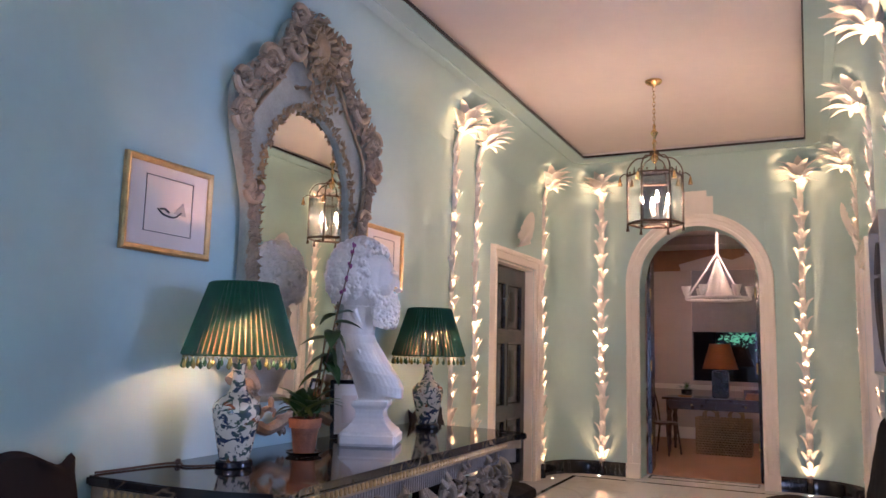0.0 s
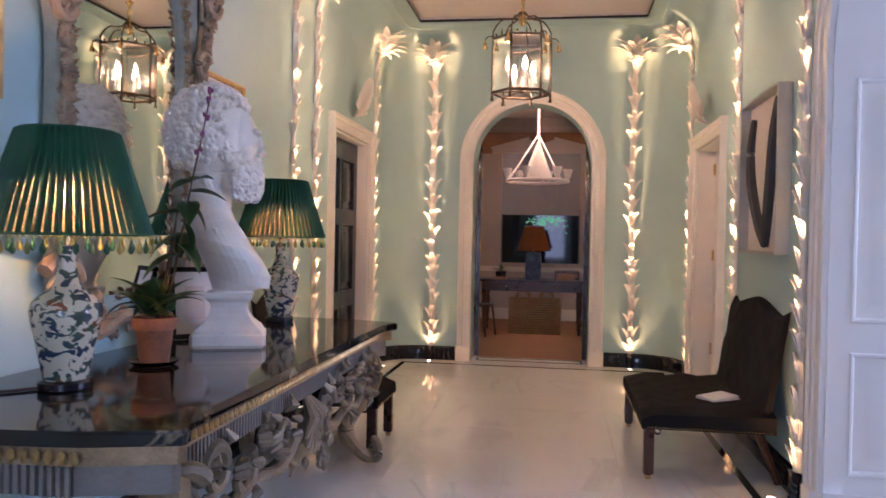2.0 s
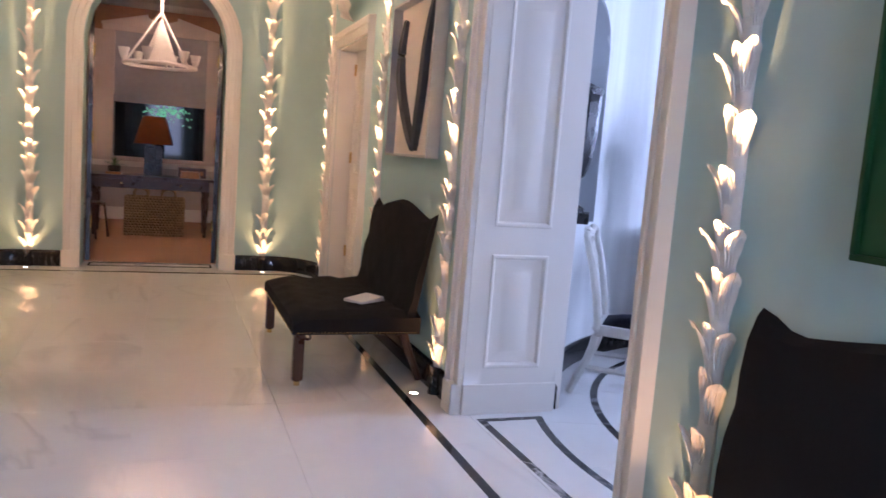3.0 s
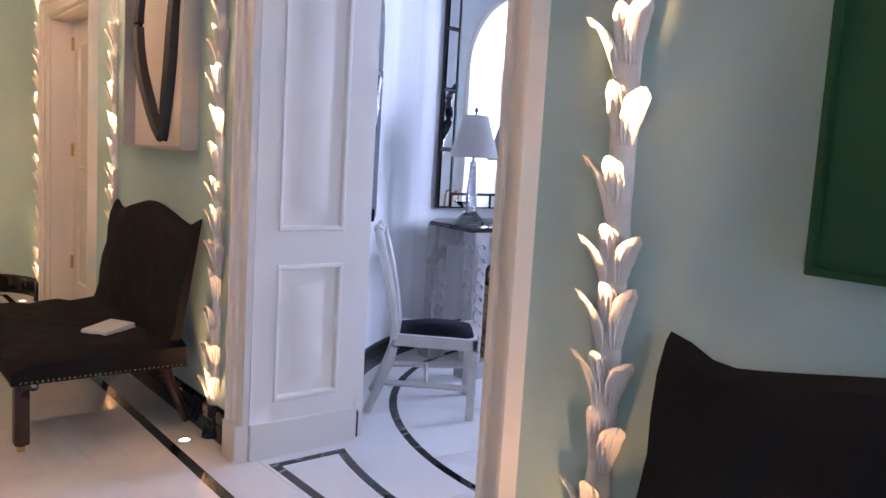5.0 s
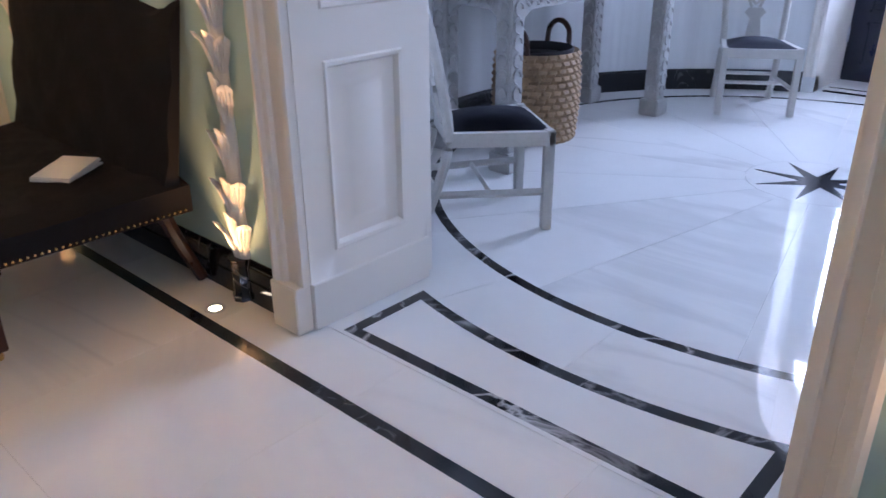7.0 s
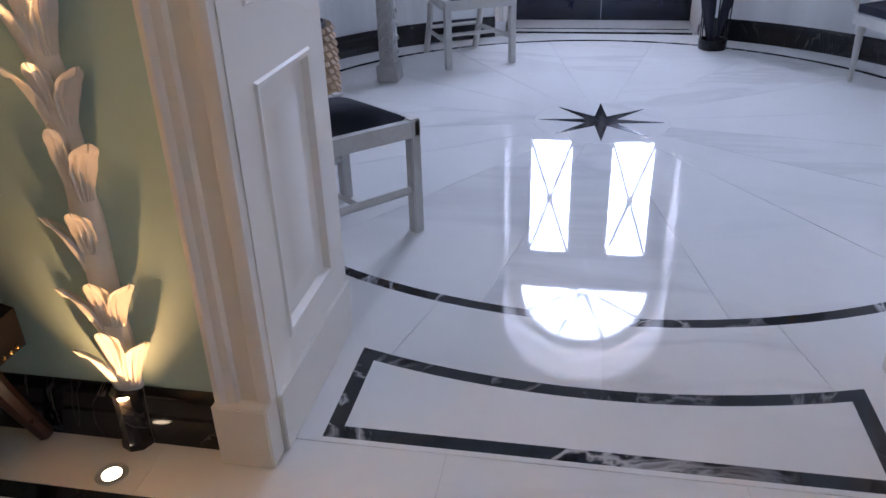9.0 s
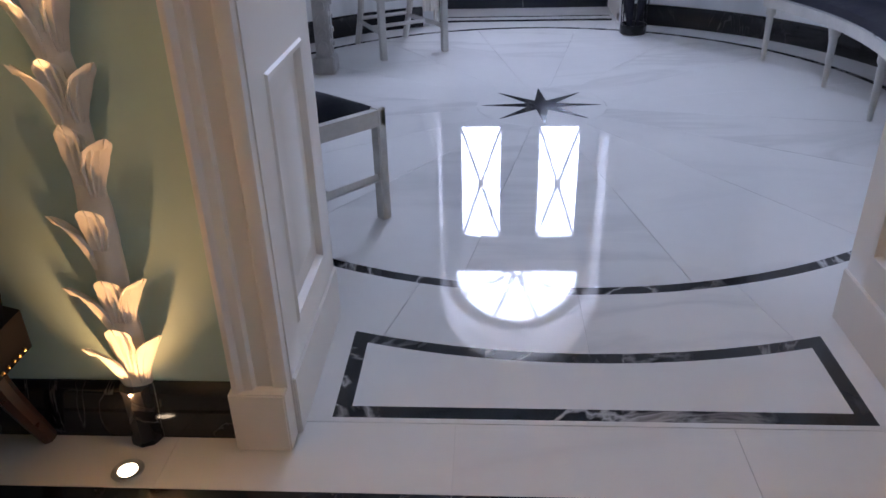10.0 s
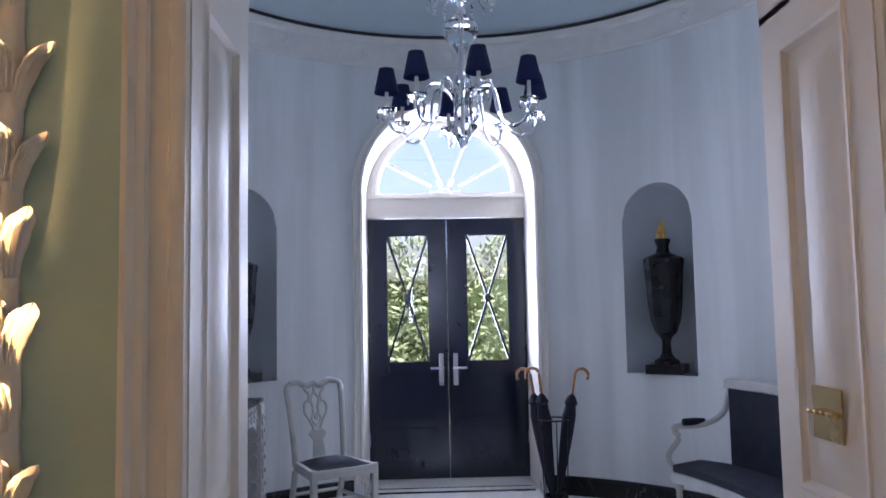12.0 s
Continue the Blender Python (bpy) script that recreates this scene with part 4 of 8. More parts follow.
# local: face looks along +y
box(bm, -0.175, 0.175, -0.165, 0.165, 0, 0.075, 0.012)
lathe(bm, [(0.215, 0.07), (0.22, 0.085), (0.185, 0.105), (0.152, 0.13), (0.128, 0.16), (0.12, 0.19), (0.126, 0.215), (0.155, 0.235), (0.16, 0.25), (0.155, 0.262)], 4, pose(0, 0, 0, 0, 0, 45))
bm.verts.ensure_lookup_table()
NB = len(bm.verts)
chest = [(0, 0.0, 0.25, 0.095, 0.095), (0, 0.03, 0.275, 0.105, 0.12), (0, 0.05, 0.30, 0.12, 0.15), (0, 0.055, 0.36, 0.15, 0.16), (0, 0.04, 0.43, 0.18, 0.155), (0, 0.02, 0.49, 0.19, 0.145), (0, 0.0, 0.55, 0.175, 0.13), (0, -0.012, 0.60, 0.14, 0.12), (0, -0.015, 0.65, 0.118, 0.115), (0, -0.005, 0.72, 0.108, 0.112), (0, 0.01, 0.82, 0.11, 0.115)]
rings = []
for cx, cy, z, rx, ry in chest:
    rings.append([bm.verts.new((cx + rx * math.copysign(abs(math.cos(a)) ** 0.7, math.cos(a)), cy + ry * math.sin(a), z - (0.03 * math.sin(a) if 0.28 < z < 0.5 else 0))) for a in (2 * math.pi * i / 28 for i in range(28))])
for p, q in zip(rings, rings[1:]):
    for i in range(28):
        bm.faces.new((p[i], p[(i + 1) % 28], q[(i + 1) % 28], q[i]))
bm.faces.new(rings[0][::-1])
bm.faces.new(rings[-1])
for sx in (-1, 1):
    tube(bm, [(sx * 0.17, -0.01, 0.545), (sx * 0.09, 0.085, 0.55), (sx * 0.02, 0.105, 0.54)], 0.018, 8)
    tube(bm, [(sx * 0.10, -0.03, 0.80), (sx * 0.075, 0.03, 0.68), (sx * 0.025, 0.095, 0.56)], 0.028, 8)
ico(bm, 1.0, pose(0, 0.0, 1.0) @ Matrix.Diagonal((0.165, 0.195, 0.21, 1)), 4)
ico(bm, 1.0, pose(0, 0.105, 0.995) @ Matrix.Diagonal((0.125, 0.125, 0.15, 1)), 4)
ico(bm, 1.0, pose(0, 0.095, 0.89) @ Matrix.Diagonal((0.105, 0.125, 0.15, 1)), 3)
tube(bm, [(0, 0.205, 1.03), (0, 0.228, 1.0), (0, 0.248, 0.965), (0, 0.262, 0.935), (0, 0.232, 0.918)], [0.012, 0.016, 0.019, 0.021, 0.017], 10)
ico(bm, 1.0, pose(0, 0.135, 0.835) @ Matrix.Diagonal((0.108, 0.11, 0.125, 1)), 3)
ico(bm, 1.0, pose(0, 0.212, 1.028) @ Matrix.Diagonal((0.085, 0.034, 0.024, 1)), 3)
for sx in (-1, 1):
    ico(bm, 1.0, pose(sx * 0.165, 0.03, 0.965, 0, sx * 10, 0) @ Matrix.Diagonal((0.018, 0.035, 0.055, 1)), 2)
    ico(bm, 1.0, pose(sx * 0.065, 0.160, 0.925) @ Matrix.Diagonal((0.048, 0.05, 0.05, 1)), 2)
    ico(bm, 1.0, pose(sx * 0.055, 0.197, 0.985) @ Matrix.Diagonal((0.024, 0.016, 0.014, 1)), 2)
ico(bm, 1.0, pose(0, 0.222, 0.872) @ Matrix.Diagonal((0.036, 0.026, 0.015, 1)), 2)


def curl(p, r):
    """One lock: a small coiled ring of stone."""
    q = Vector(rnd.uniform(-1, 1) for _ in range(3)).normalized().to_track_quat("Z", "Y").to_matrix().to_4x4()
    mm = Matrix.Translation(p) @ q
    tube(bm, [(r * (1 - 0.07 * i) * math.cos(i * 0.75), r * (1 - 0.07 * i) * math.sin(i * 0.75), r * 0.12 * i) for i in range(11)], [r * 0.50] * 10 + [r * 0.35], 6, mm)
    ico(bm, r * 0.8, mm, 1)


k = 0
while k < 620:
    d = Vector((rnd.gauss(0, 1), rnd.gauss(0, 1), rnd.gauss(0, 1))).normalized()
    if d.z < -0.62 or (d.y > 0.36 and d.z < 0.55) or (d.y > 0.12 and d.z < -0.05):
        continue
    curl((d.x * 0.185, -0.005 + d.y * 0.215, 1.005 + d.z * 0.232), rnd.uniform(0.014, 0.025))
    k += 1
for _ in range(330):
    a = rnd.uniform(-1.75, 1.75)
    z = rnd.uniform(0.70, 0.865)
    r = 0.078 + 0.038 * math.sin((z - 0.66) / 0.27 * math.pi)
    curl((r * math.sin(a) * 1.05, 0.132 + r * math.cos(a), z), rnd.uniform(0.011, 0.018))
for _ in range(18):
    a = rnd.uniform(-0.8, 0.8)
    curl((0.075 * math.sin(a), 0.148 + 0.085 * math.cos(a), 0.890), 0.013)
for _ in range(170):
    t, sx = rnd.random(), rnd.choice((-1, 1))
    curl((sx * (0.150 - 0.055 * t + rnd.uniform(-0.012, 0.012)), 0.045 + 0.12 * t + rnd.uniform(-0.02, 0.02), 0.965 - 0.15 * t + rnd.uniform(-0.045, 0.03)), rnd.uniform(0.011, 0.018))
bm.verts.ensure_lookup_table()
for v in list(bm.verts)[NB:]:
    v.co.y -= 0.10 * min(1.0, max(0.0, (v.co.z - 0.30) / 0.35))
    v.co = Matrix.Rotation(radians(-88), 4, "Z") @ Matrix.Diagonal((0.95, 0.95, 1.02, 1)) @ v.co
me = finish("bust", bm, M_BUST, 60)
bust = tagged(new("bust", me), "white plaster bust of a curly bearded man on a socle", "bust")
bust.matrix_world = pose(-2.455, 4.16, TZ, 0, 0, 21)
rm = bust.modifiers.new("weld", "REMESH")
rm.mode, rm.voxel_size, rm.use_smooth_shade = "VOXEL", 0.0042, True

# orchid in a terracotta pot ---------------------------------------------------
pot = thing("potted_orchid", pose(-2.50, 3.53, TZ), "leafy orchid in a weathered terracotta pot on a saucer", "potted plant")
part("saucer", lathe(BM(), [(0.075, 0), (0.095, 0.012), (0.10, 0.02), (0.094, 0.02), (0.07, 0.008)], 26), glass_mat("saucer_glass", (0.9, 0.95, 0.95)), pot, "clear glass saucer")
part("pot", lathe(BM(), [(0.055, 0.008), (0.058, 0.012), (0.074, 0.14), (0.077, 0.145), (0.086, 0.146), (0.090, 0.195), (0.085, 0.197), (0.078, 0.19), (0.06, 0.17), (0.0, 0.165)], 28), M_TERRA, pot, "terracotta pot with mossy stains")
rnd = random.Random(21)


def strap_leaf(length, width, bend, m, seg=8):
    bm = BM()
    rows = []
    for i in range(seg + 1):
        t = i / seg
        w = width * (math.sin(math.pi * min(1, 0.12 + 0.88 * t) ** 0.8) * 0.9 + 0.08)
        o = length * math.sin(bend * t) / bend
        u = length * (1 - math.cos(bend * t)) / bend
        rows.append([bm.verts.new((o, w * s, -u * 1.0 + 0.35 * abs(s) * w)) for s in (-1, -0.5, 0, 0.5, 1)])
    for p, q in zip(rows, rows[1:]):
        for j in range(4):
            bm.faces.new((p[j], p[j + 1], q[j + 1], q[j]))
    bmesh.ops.solidify(bm, geom=list(bm.faces), thickness=0.003)
    for v in bm.verts:
        v.co = m @ v.co
    return fix(bm)


for i in range(22):
    az = rnd.uniform(0, 360)
    m = pose(rnd.uniform(-0.04, 0.04), rnd.uniform(-0.04, 0.04), 0.19 + rnd.uniform(0, 0.05), 0, 0, az) @ Matrix.Rotation(radians(-rnd.uniform(35, 80)), 4, "Y")
    part("leaf", strap_leaf(rnd.uniform(0.15, 0.24), rnd.uniform(0.034, 0.050), rnd.uniform(0.8, 1.6), m), (M_LEAF, M_LEAFPALE)[i % 4 == 1], pot)
stalk = spline([(0.02, 0.05, 0.18), (0.05, 0.09, 0.45), (0.08, 0.13, 0.72), (0.10, 0.20, 0.98), (0.10, 0.27, 1.17)], 6)
part("stalk", tube(BM(), stalk, [0.006 - 0.0001 * i for i in range(len(stalk))], 6), M_TWIG, pot, "long bare flower stalk")
part("stake", tube(BM(), [(-0.02, 0.05, 0.17), (0.03, 0.12, 0.62)], 0.004, 6), M_TWIG, pot)
part("stake", tube(BM(), [(0.0, 0.07, 0.17), (0.05, 0.09, 0.66)], 0.0045, 6), M_TWIG, pot)
# broad dark leaves higher on the stalk
for z, az, dip, ln in ((0.53, 210, 20, 0.17), (0.57, 40, 62, 0.17), (0.61, 200, -6, 0.19), (0.65, 25, 40, 0.15), (0.68, 35, -8, 0.16), (0.70, 190, 10, 0.12), (0.50, 120, 25, 0.15), (0.63, -60, 20, 0.16), (0.46, -10, 30, 0.16), (0.42, 230, 15, 0.18), (0.72, 60, -30, 0.11)):
    p = stalk[min(int((z - 0.18) / 0.99 * len(stalk)), len(stalk) - 1)]
    m = Matrix.Translation(p) @ Matrix.Rotation(radians(az), 4, "Z") @ Matrix.Rotation(radians(dip), 4, "Y")
    part("leaf", strap_leaf(ln, 0.048, 0.7, m), M_LEAF, pot)
for k in range(5):
    p = stalk[-1 - k * 2]
    bm = BM()
    for j in range(3):
        ico(bm, 0.010, Matrix.Translation(p + Vector((rnd.uniform(-0.015, 0.015), rnd.uniform(-0.015, 0.015), rnd.uniform(-0.01, 0.02)))) @ Matrix.Diagonal((0.8, 0.8, 1.3, 1)), 1)
    part("bud", bm, M_PETAL, pot, "purple orchid bud")

# small framed photograph leaning behind the bust
ph = thing("photo_frame", pose(-2.70, 4.30, TZ, 0, -14, -50) @ Matrix.Scale(1.25, 4), "small dark photo frame with a cream mount", "photo frame")
bm = BM()
for x0, x1, z0, z1 in ((-0.10, 0.10, 0, 0.02), (-0.10, 0.10, 0.28, 0.30), (-0.10, -0.08, 0.02, 0.28), (0.08, 0.10, 0.02, 0.28)):
    box(bm, 0, 0.018, x0, x1, z0, z1, 0.003)
part("frame", bm, M_DARKDOOR, ph)
part("mount", box(BM(), 0.002, 0.008, -0.08, 0.08, 0.02, 0.28), M_PAPER, ph)
part("picture", box(BM(), 0.0085, 0.011, -0.04, 0.04, 0.08, 0.22), M_MAT, ph, "faded photograph")
part("strut", box(BM(), -0.09, 0.0, -0.02, 0.02, 0.0, 0.012), M_DARKDOOR, ph)


# framed drawings on the west wall ----------------------------------------------
def framed_drawing(y0, y1, z0, z1, seed):
    w, h = y1 - y0, z1 - z0
    f = thing("framed_drawing", pose(XL, (y0 + y1) / 2, z0), "gilt-framed small ink drawing in a wide cream mount", "picture", "framed drawings beside the mirror")
    fw = 0.032
    bm = BM()
    fr = [((0.004, -w / 2, 0), (0, -1, -1), (1, 0, 0)), ((0.004, w / 2, 0), (0, 1, -1), (1, 0, 0)), ((0.004, w / 2, h), (0, 1, 1), (1, 0, 0)), ((0.004, -w / 2, h), (0, -1, 1), (1, 0, 0))]
    sweep(bm, fr, [(-fw, 0), (-fw, 0.018), (-fw * 0.7, 0.026), (-fw * 0.3, 0.03), (0, 0.022), (0, 0)], True)
    part("frame", fix(bm), M_GILT, f, "bright gilt moulding")
    part("mount", box(BM(), 0.004, 0.014, -w / 2 + fw * 0.8, w / 2 - fw * 0.8, fw * 0.8, h - fw * 0.8), M_MAT, f, "cream mount")
    bm = BM()
    a, b, lw = w * 0.27, h * 0.30, 0.0035
    cz = h * 0.52
    for y_0, y_1, z_0, z_1 in ((-a, a, cz - b, cz - b + lw), (-a, a, cz + b - lw, cz + b), (-a, -a + lw, cz - b + lw, cz + b - lw), (a - lw, a, cz - b + lw, cz + b - lw)):
        box(bm, 0.0142, 0.0165, y_0, y_1, z_0, z_1)
    part("ruled_line", bm, M_INK, f, "thin ruled line")
    bm = BM()
    r = random.Random(seed)
    tube(bm, spline([(0.0155, -w * 0.13, cz - 0.02), (0.0155, -w * 0.06, cz - 0.045), (0.0155, w * 0.06, cz - 0.05), (0.0155, w * 0.14, cz - 0.02)], 6), [0.006 + 0.004 * math.sin(i / 18 * 3.14) for i in range(19)], 6, None, 0.5)
    tube(bm, [(0.0155, -w * 0.10, cz - 0.02), (0.0155, -w * 0.05, cz - 0.015), (0.0155, 0, cz - 0.03)], 0.006, 6)
    part("drawing", bm, M_INK, f, "small inked boat")
    bm = BM()
    prism(bm, [(0.05 * w, -0.03), (0.20 * w, -0.035), (0.16 * w, 0.035)], 0.0144, 0.016, Matrix(((0, 0, 1, 0), (1, 0, 0, 0), (0, 1, 0, cz), (0, 0, 0, 1))))
    part("wash", bm, mat("grey_wash", (0.42, 0.38, 0.36), 0.9), f)


framed_drawing(2.53, 3.115, 1.905, 2.375, 1)
framed_drawing(4.70, 5.275, 1.905, 2.375, 2)

# carved rococo mirror -----------------------------------------------------------
MY = 3.95
mir = thing("carved_mirror", pose(XL, MY, -0.11), "tall carved rococo mirror in worn grey and gilt wood", "mirror")
HOLE = [(0.47, 1.25), (0.475, 2.20), (0.475, 2.48), (0.45, 2.68), (0.38, 2.84), (0.27, 2.98), (0.12, 3.06), (0.0, 3.08)]
OUT = [(0.57, 1.20), (0.60, 1.7), (0.595, 2.30), (0.65, 2.54), (0.72, 2.74), (0.75, 2.93), (0.73, 3.08), (0.64, 3.17), (0.54, 3.26), (0.40, 3.38), (0.34, 3.50), (0.30, 3.58), (0.19, 3.66), (0.0, 3.70)]


def smooth2(pts, n):
    sp = spline([(0, a, b) for a, b in pts], 8)
    L = [0]
    for p, q in zip(sp, sp[1:]):
        L.append(L[-1] + (q - p).length)
    out = []
    for i in range(n + 1):
        d = L[-1] * i / n
        j = max(k for k in range(len(L)) if L[k] <= d + 1e-9)
        j = min(j, len(sp) - 2)
        t = (d - L[j]) / max(L[j + 1] - L[j], 1e-9)
        out.append(sp[j].lerp(sp[j + 1], t))
    return out


def chip(bm, r, c, a):
    """One carved leaflet: a ridged pointed tongue with a curled-out tip."""
    m = Matrix.Translation(c) @ Matrix.Rotation(a, 4, "X")
    v = [bm.verts.new(m @ Vector(p)) for p in ((0, 0, -r), (-0.3 * r, -0.5 * r, 0), (0.35 * r, 0, 0), (-0.3 * r, 0.5 * r, 0), (0.45 * r, 0, r), (-0.5 * r, 0, 0.3 * r))]
    for f in ((0, 2, 1), (0, 3, 2), (1, 2, 4), (2, 3, 4), (0, 1, 5), (0, 5, 3), (1, 4, 5), (3, 5, 4)):
        bm.faces.new([v[k] for k in f])


inner, outer = smooth2(HOLE, 40), smooth2(OUT, 40)
for sgn, nm in ((1, "frame_side"), (-1, "frame_side")):
    bm = BM()
    rows = []
    for p, q in zip(inner, outer):
        rows.append([bm.verts.new((d, sgn * (p.y + (q.y - p.y) * t), p.z + (q.z - p.z) * t)) for t, d in ((0, 0.01), (0, 0.05), (0.12, 0.055), (0.3, 0.040), (0.7, 0.05), (0.9, 0.075), (1, 0.06), (1, 0.01))])
    for a, b in zip(rows, rows[1:]):
        for j in range(7):
            bm.faces.new((a[j], a[j + 1], b[j + 1], b[j]))
    part(nm, fix(bm), M_FRAMEFLAT, mir, "grey-green painted flat of the frame")
bm = BM()
lo = [(-p.y, p.z) for p in inner] + [(p.y, p.z) for p in inner[::-1][1:]]
bm.faces.new([bm.verts.new((0.022, y * 1.03, z)) for y, z in lo])
part("mirror_glass", bm, M_MIRROR, mir, "silvered mirror glass", 0)
rnd = random.Random(4)
bm = BM()
for pts, n in ((smooth2(HOLE, 34), 34),):
    for sgn in (-1, 1):
        for i, p in enumerate(pts):
            for _ in range(8):
                c0 = Vector((0.05 + rnd.uniform(0, 0.02), sgn * (p.y + rnd.uniform(-0.006, 0.05)), p.z + rnd.uniform(-0.02, 0.03)))
                chip(bm, rnd.uniform(0.016, 0.032), c0, rnd.uniform(-1.5, 1.5))
part("leaf_border", bm, M_OLDGILT, mir, "gilded carved leaf border")
pi_, po_ = smooth2(HOLE, 90), smooth2(OUT, 90)
bm = BM()
for sgn in (-1, 1):
    for p, q in zip(pi_, po_):
        high = min(1.0, max(0.0, (q.z - 2.35) / 0.3))
        for k in range(10):
            t = rnd.uniform(0.30 + 0.34 * high, 1.02)
            c0 = p.lerp(q, t)
            c0 = Vector((0.052 + 0.03 * t + rnd.uniform(0, 0.03), sgn * max(0, c0.y), c0.z + rnd.uniform(-0.02, 0.02)))
            chip(bm, rnd.uniform(0.020, 0.042), c0, rnd.uniform(-1.2, 1.2) + sgn * 0.5)
part("outer_carving", bm, M_FRAMEGREY, mir, "carved outer border of leaves")
for sgn in (-1, 1):
    rib = [Vector((0.066, sgn * p.lerp(q, 0.56).y, p.lerp(q, 0.56).z)) for p, q in zip(pi_, po_) if q.z > 2.40]
    part("gilt_rib", tube(BM(), rib, 0.013, 8), M_OLDGILT, mir, "gilded arched rib")
    for y, z, r, turns, rad, st, sg in ((0.715, 3.06, 0.085, 1.5, 0.026, -1.2, 1), (0.70, 2.84, 0.10, 1.6, 0.030, 1.0, -1), (0.50, 3.24, 0.10, 1.5, 0.030, 0.4, -1), (0.27, 3.42, 0.10, 1.4, 0.030, 1.4, 1), (0.24, 3.62, 0.08, 1.4, 0.026, 0.4, -1), (0.60, 2.45, 0.08, 1.4, 0.026, 0.5, 1), (0.58, 1.30, 0.14, 1.5, 0.034, 2.5, 1)):
        bm = BM()
        scroll(bm, (0.095, sgn * y, z), r, turns, rad, None, st, sg * sgn)
        part("scroll", bm, M_FRAMEGREY, mir, "carved scroll")
bm = BM()
ico(bm, 1.0, pose(0.085, 0, 3.50) @ Matrix.Diagonal((0.06, 0.09, 0.12, 1)), 3)
for i in range(17):
    a = 2 * math.pi * i / 17
    tube(bm, [(0.09, 0.09 * math.cos(a), 3.50 + 0.10 * math.sin(a)), (0.125, 0.135 * math.cos(a), 3.50 + 0.15 * math.sin(a)), (0.10, 0.18 * math.cos(a), 3.50 + 0.18 * math.sin(a))], [0.022, 0.024, 0.006], 6)
for i in range(150):
    y, z = rnd.gauss(0, 0.15), rnd.uniform(3.08, 3.66)
    if abs(y) < 0.30 - 0.22 * max(0, (z - 3.47) / 0.2):
        chip(bm, rnd.uniform(0.02, 0.045), Vector((0.10 + rnd.uniform(-0.01, 0.03), y, z)), rnd.uniform(-1.6, 1.6))
part("crest", bm, M_OLDGILT, mir, "carved crest with shell cartouche")
# lower border between the feet of the mirror
bm = BM()
for sgn in (-1, 1):
    tube(bm, spline([(0.07, sgn * 0.56, 1.20), (0.08, sgn * 0.35, 1.10), (0.08, sgn * 0.12, 1.16), (0.08, 0, 1.10)], 6), 0.035, 8)
    for i in range(26):
        ico(bm, rnd.uniform(0.015, 0.03), Matrix.Translation((0.08, sgn * rnd.uniform(0, 0.55), rnd.uniform(1.08, 1.26))) @ Matrix.Rotation(rnd.uniform(0, 3), 4, "X") @ Matrix.Diagonal((0.8, 0.7, 1.6, 1)), 1)
part("lower_carving", bm, M_FRAMEGREY, mir, "carved lower border")


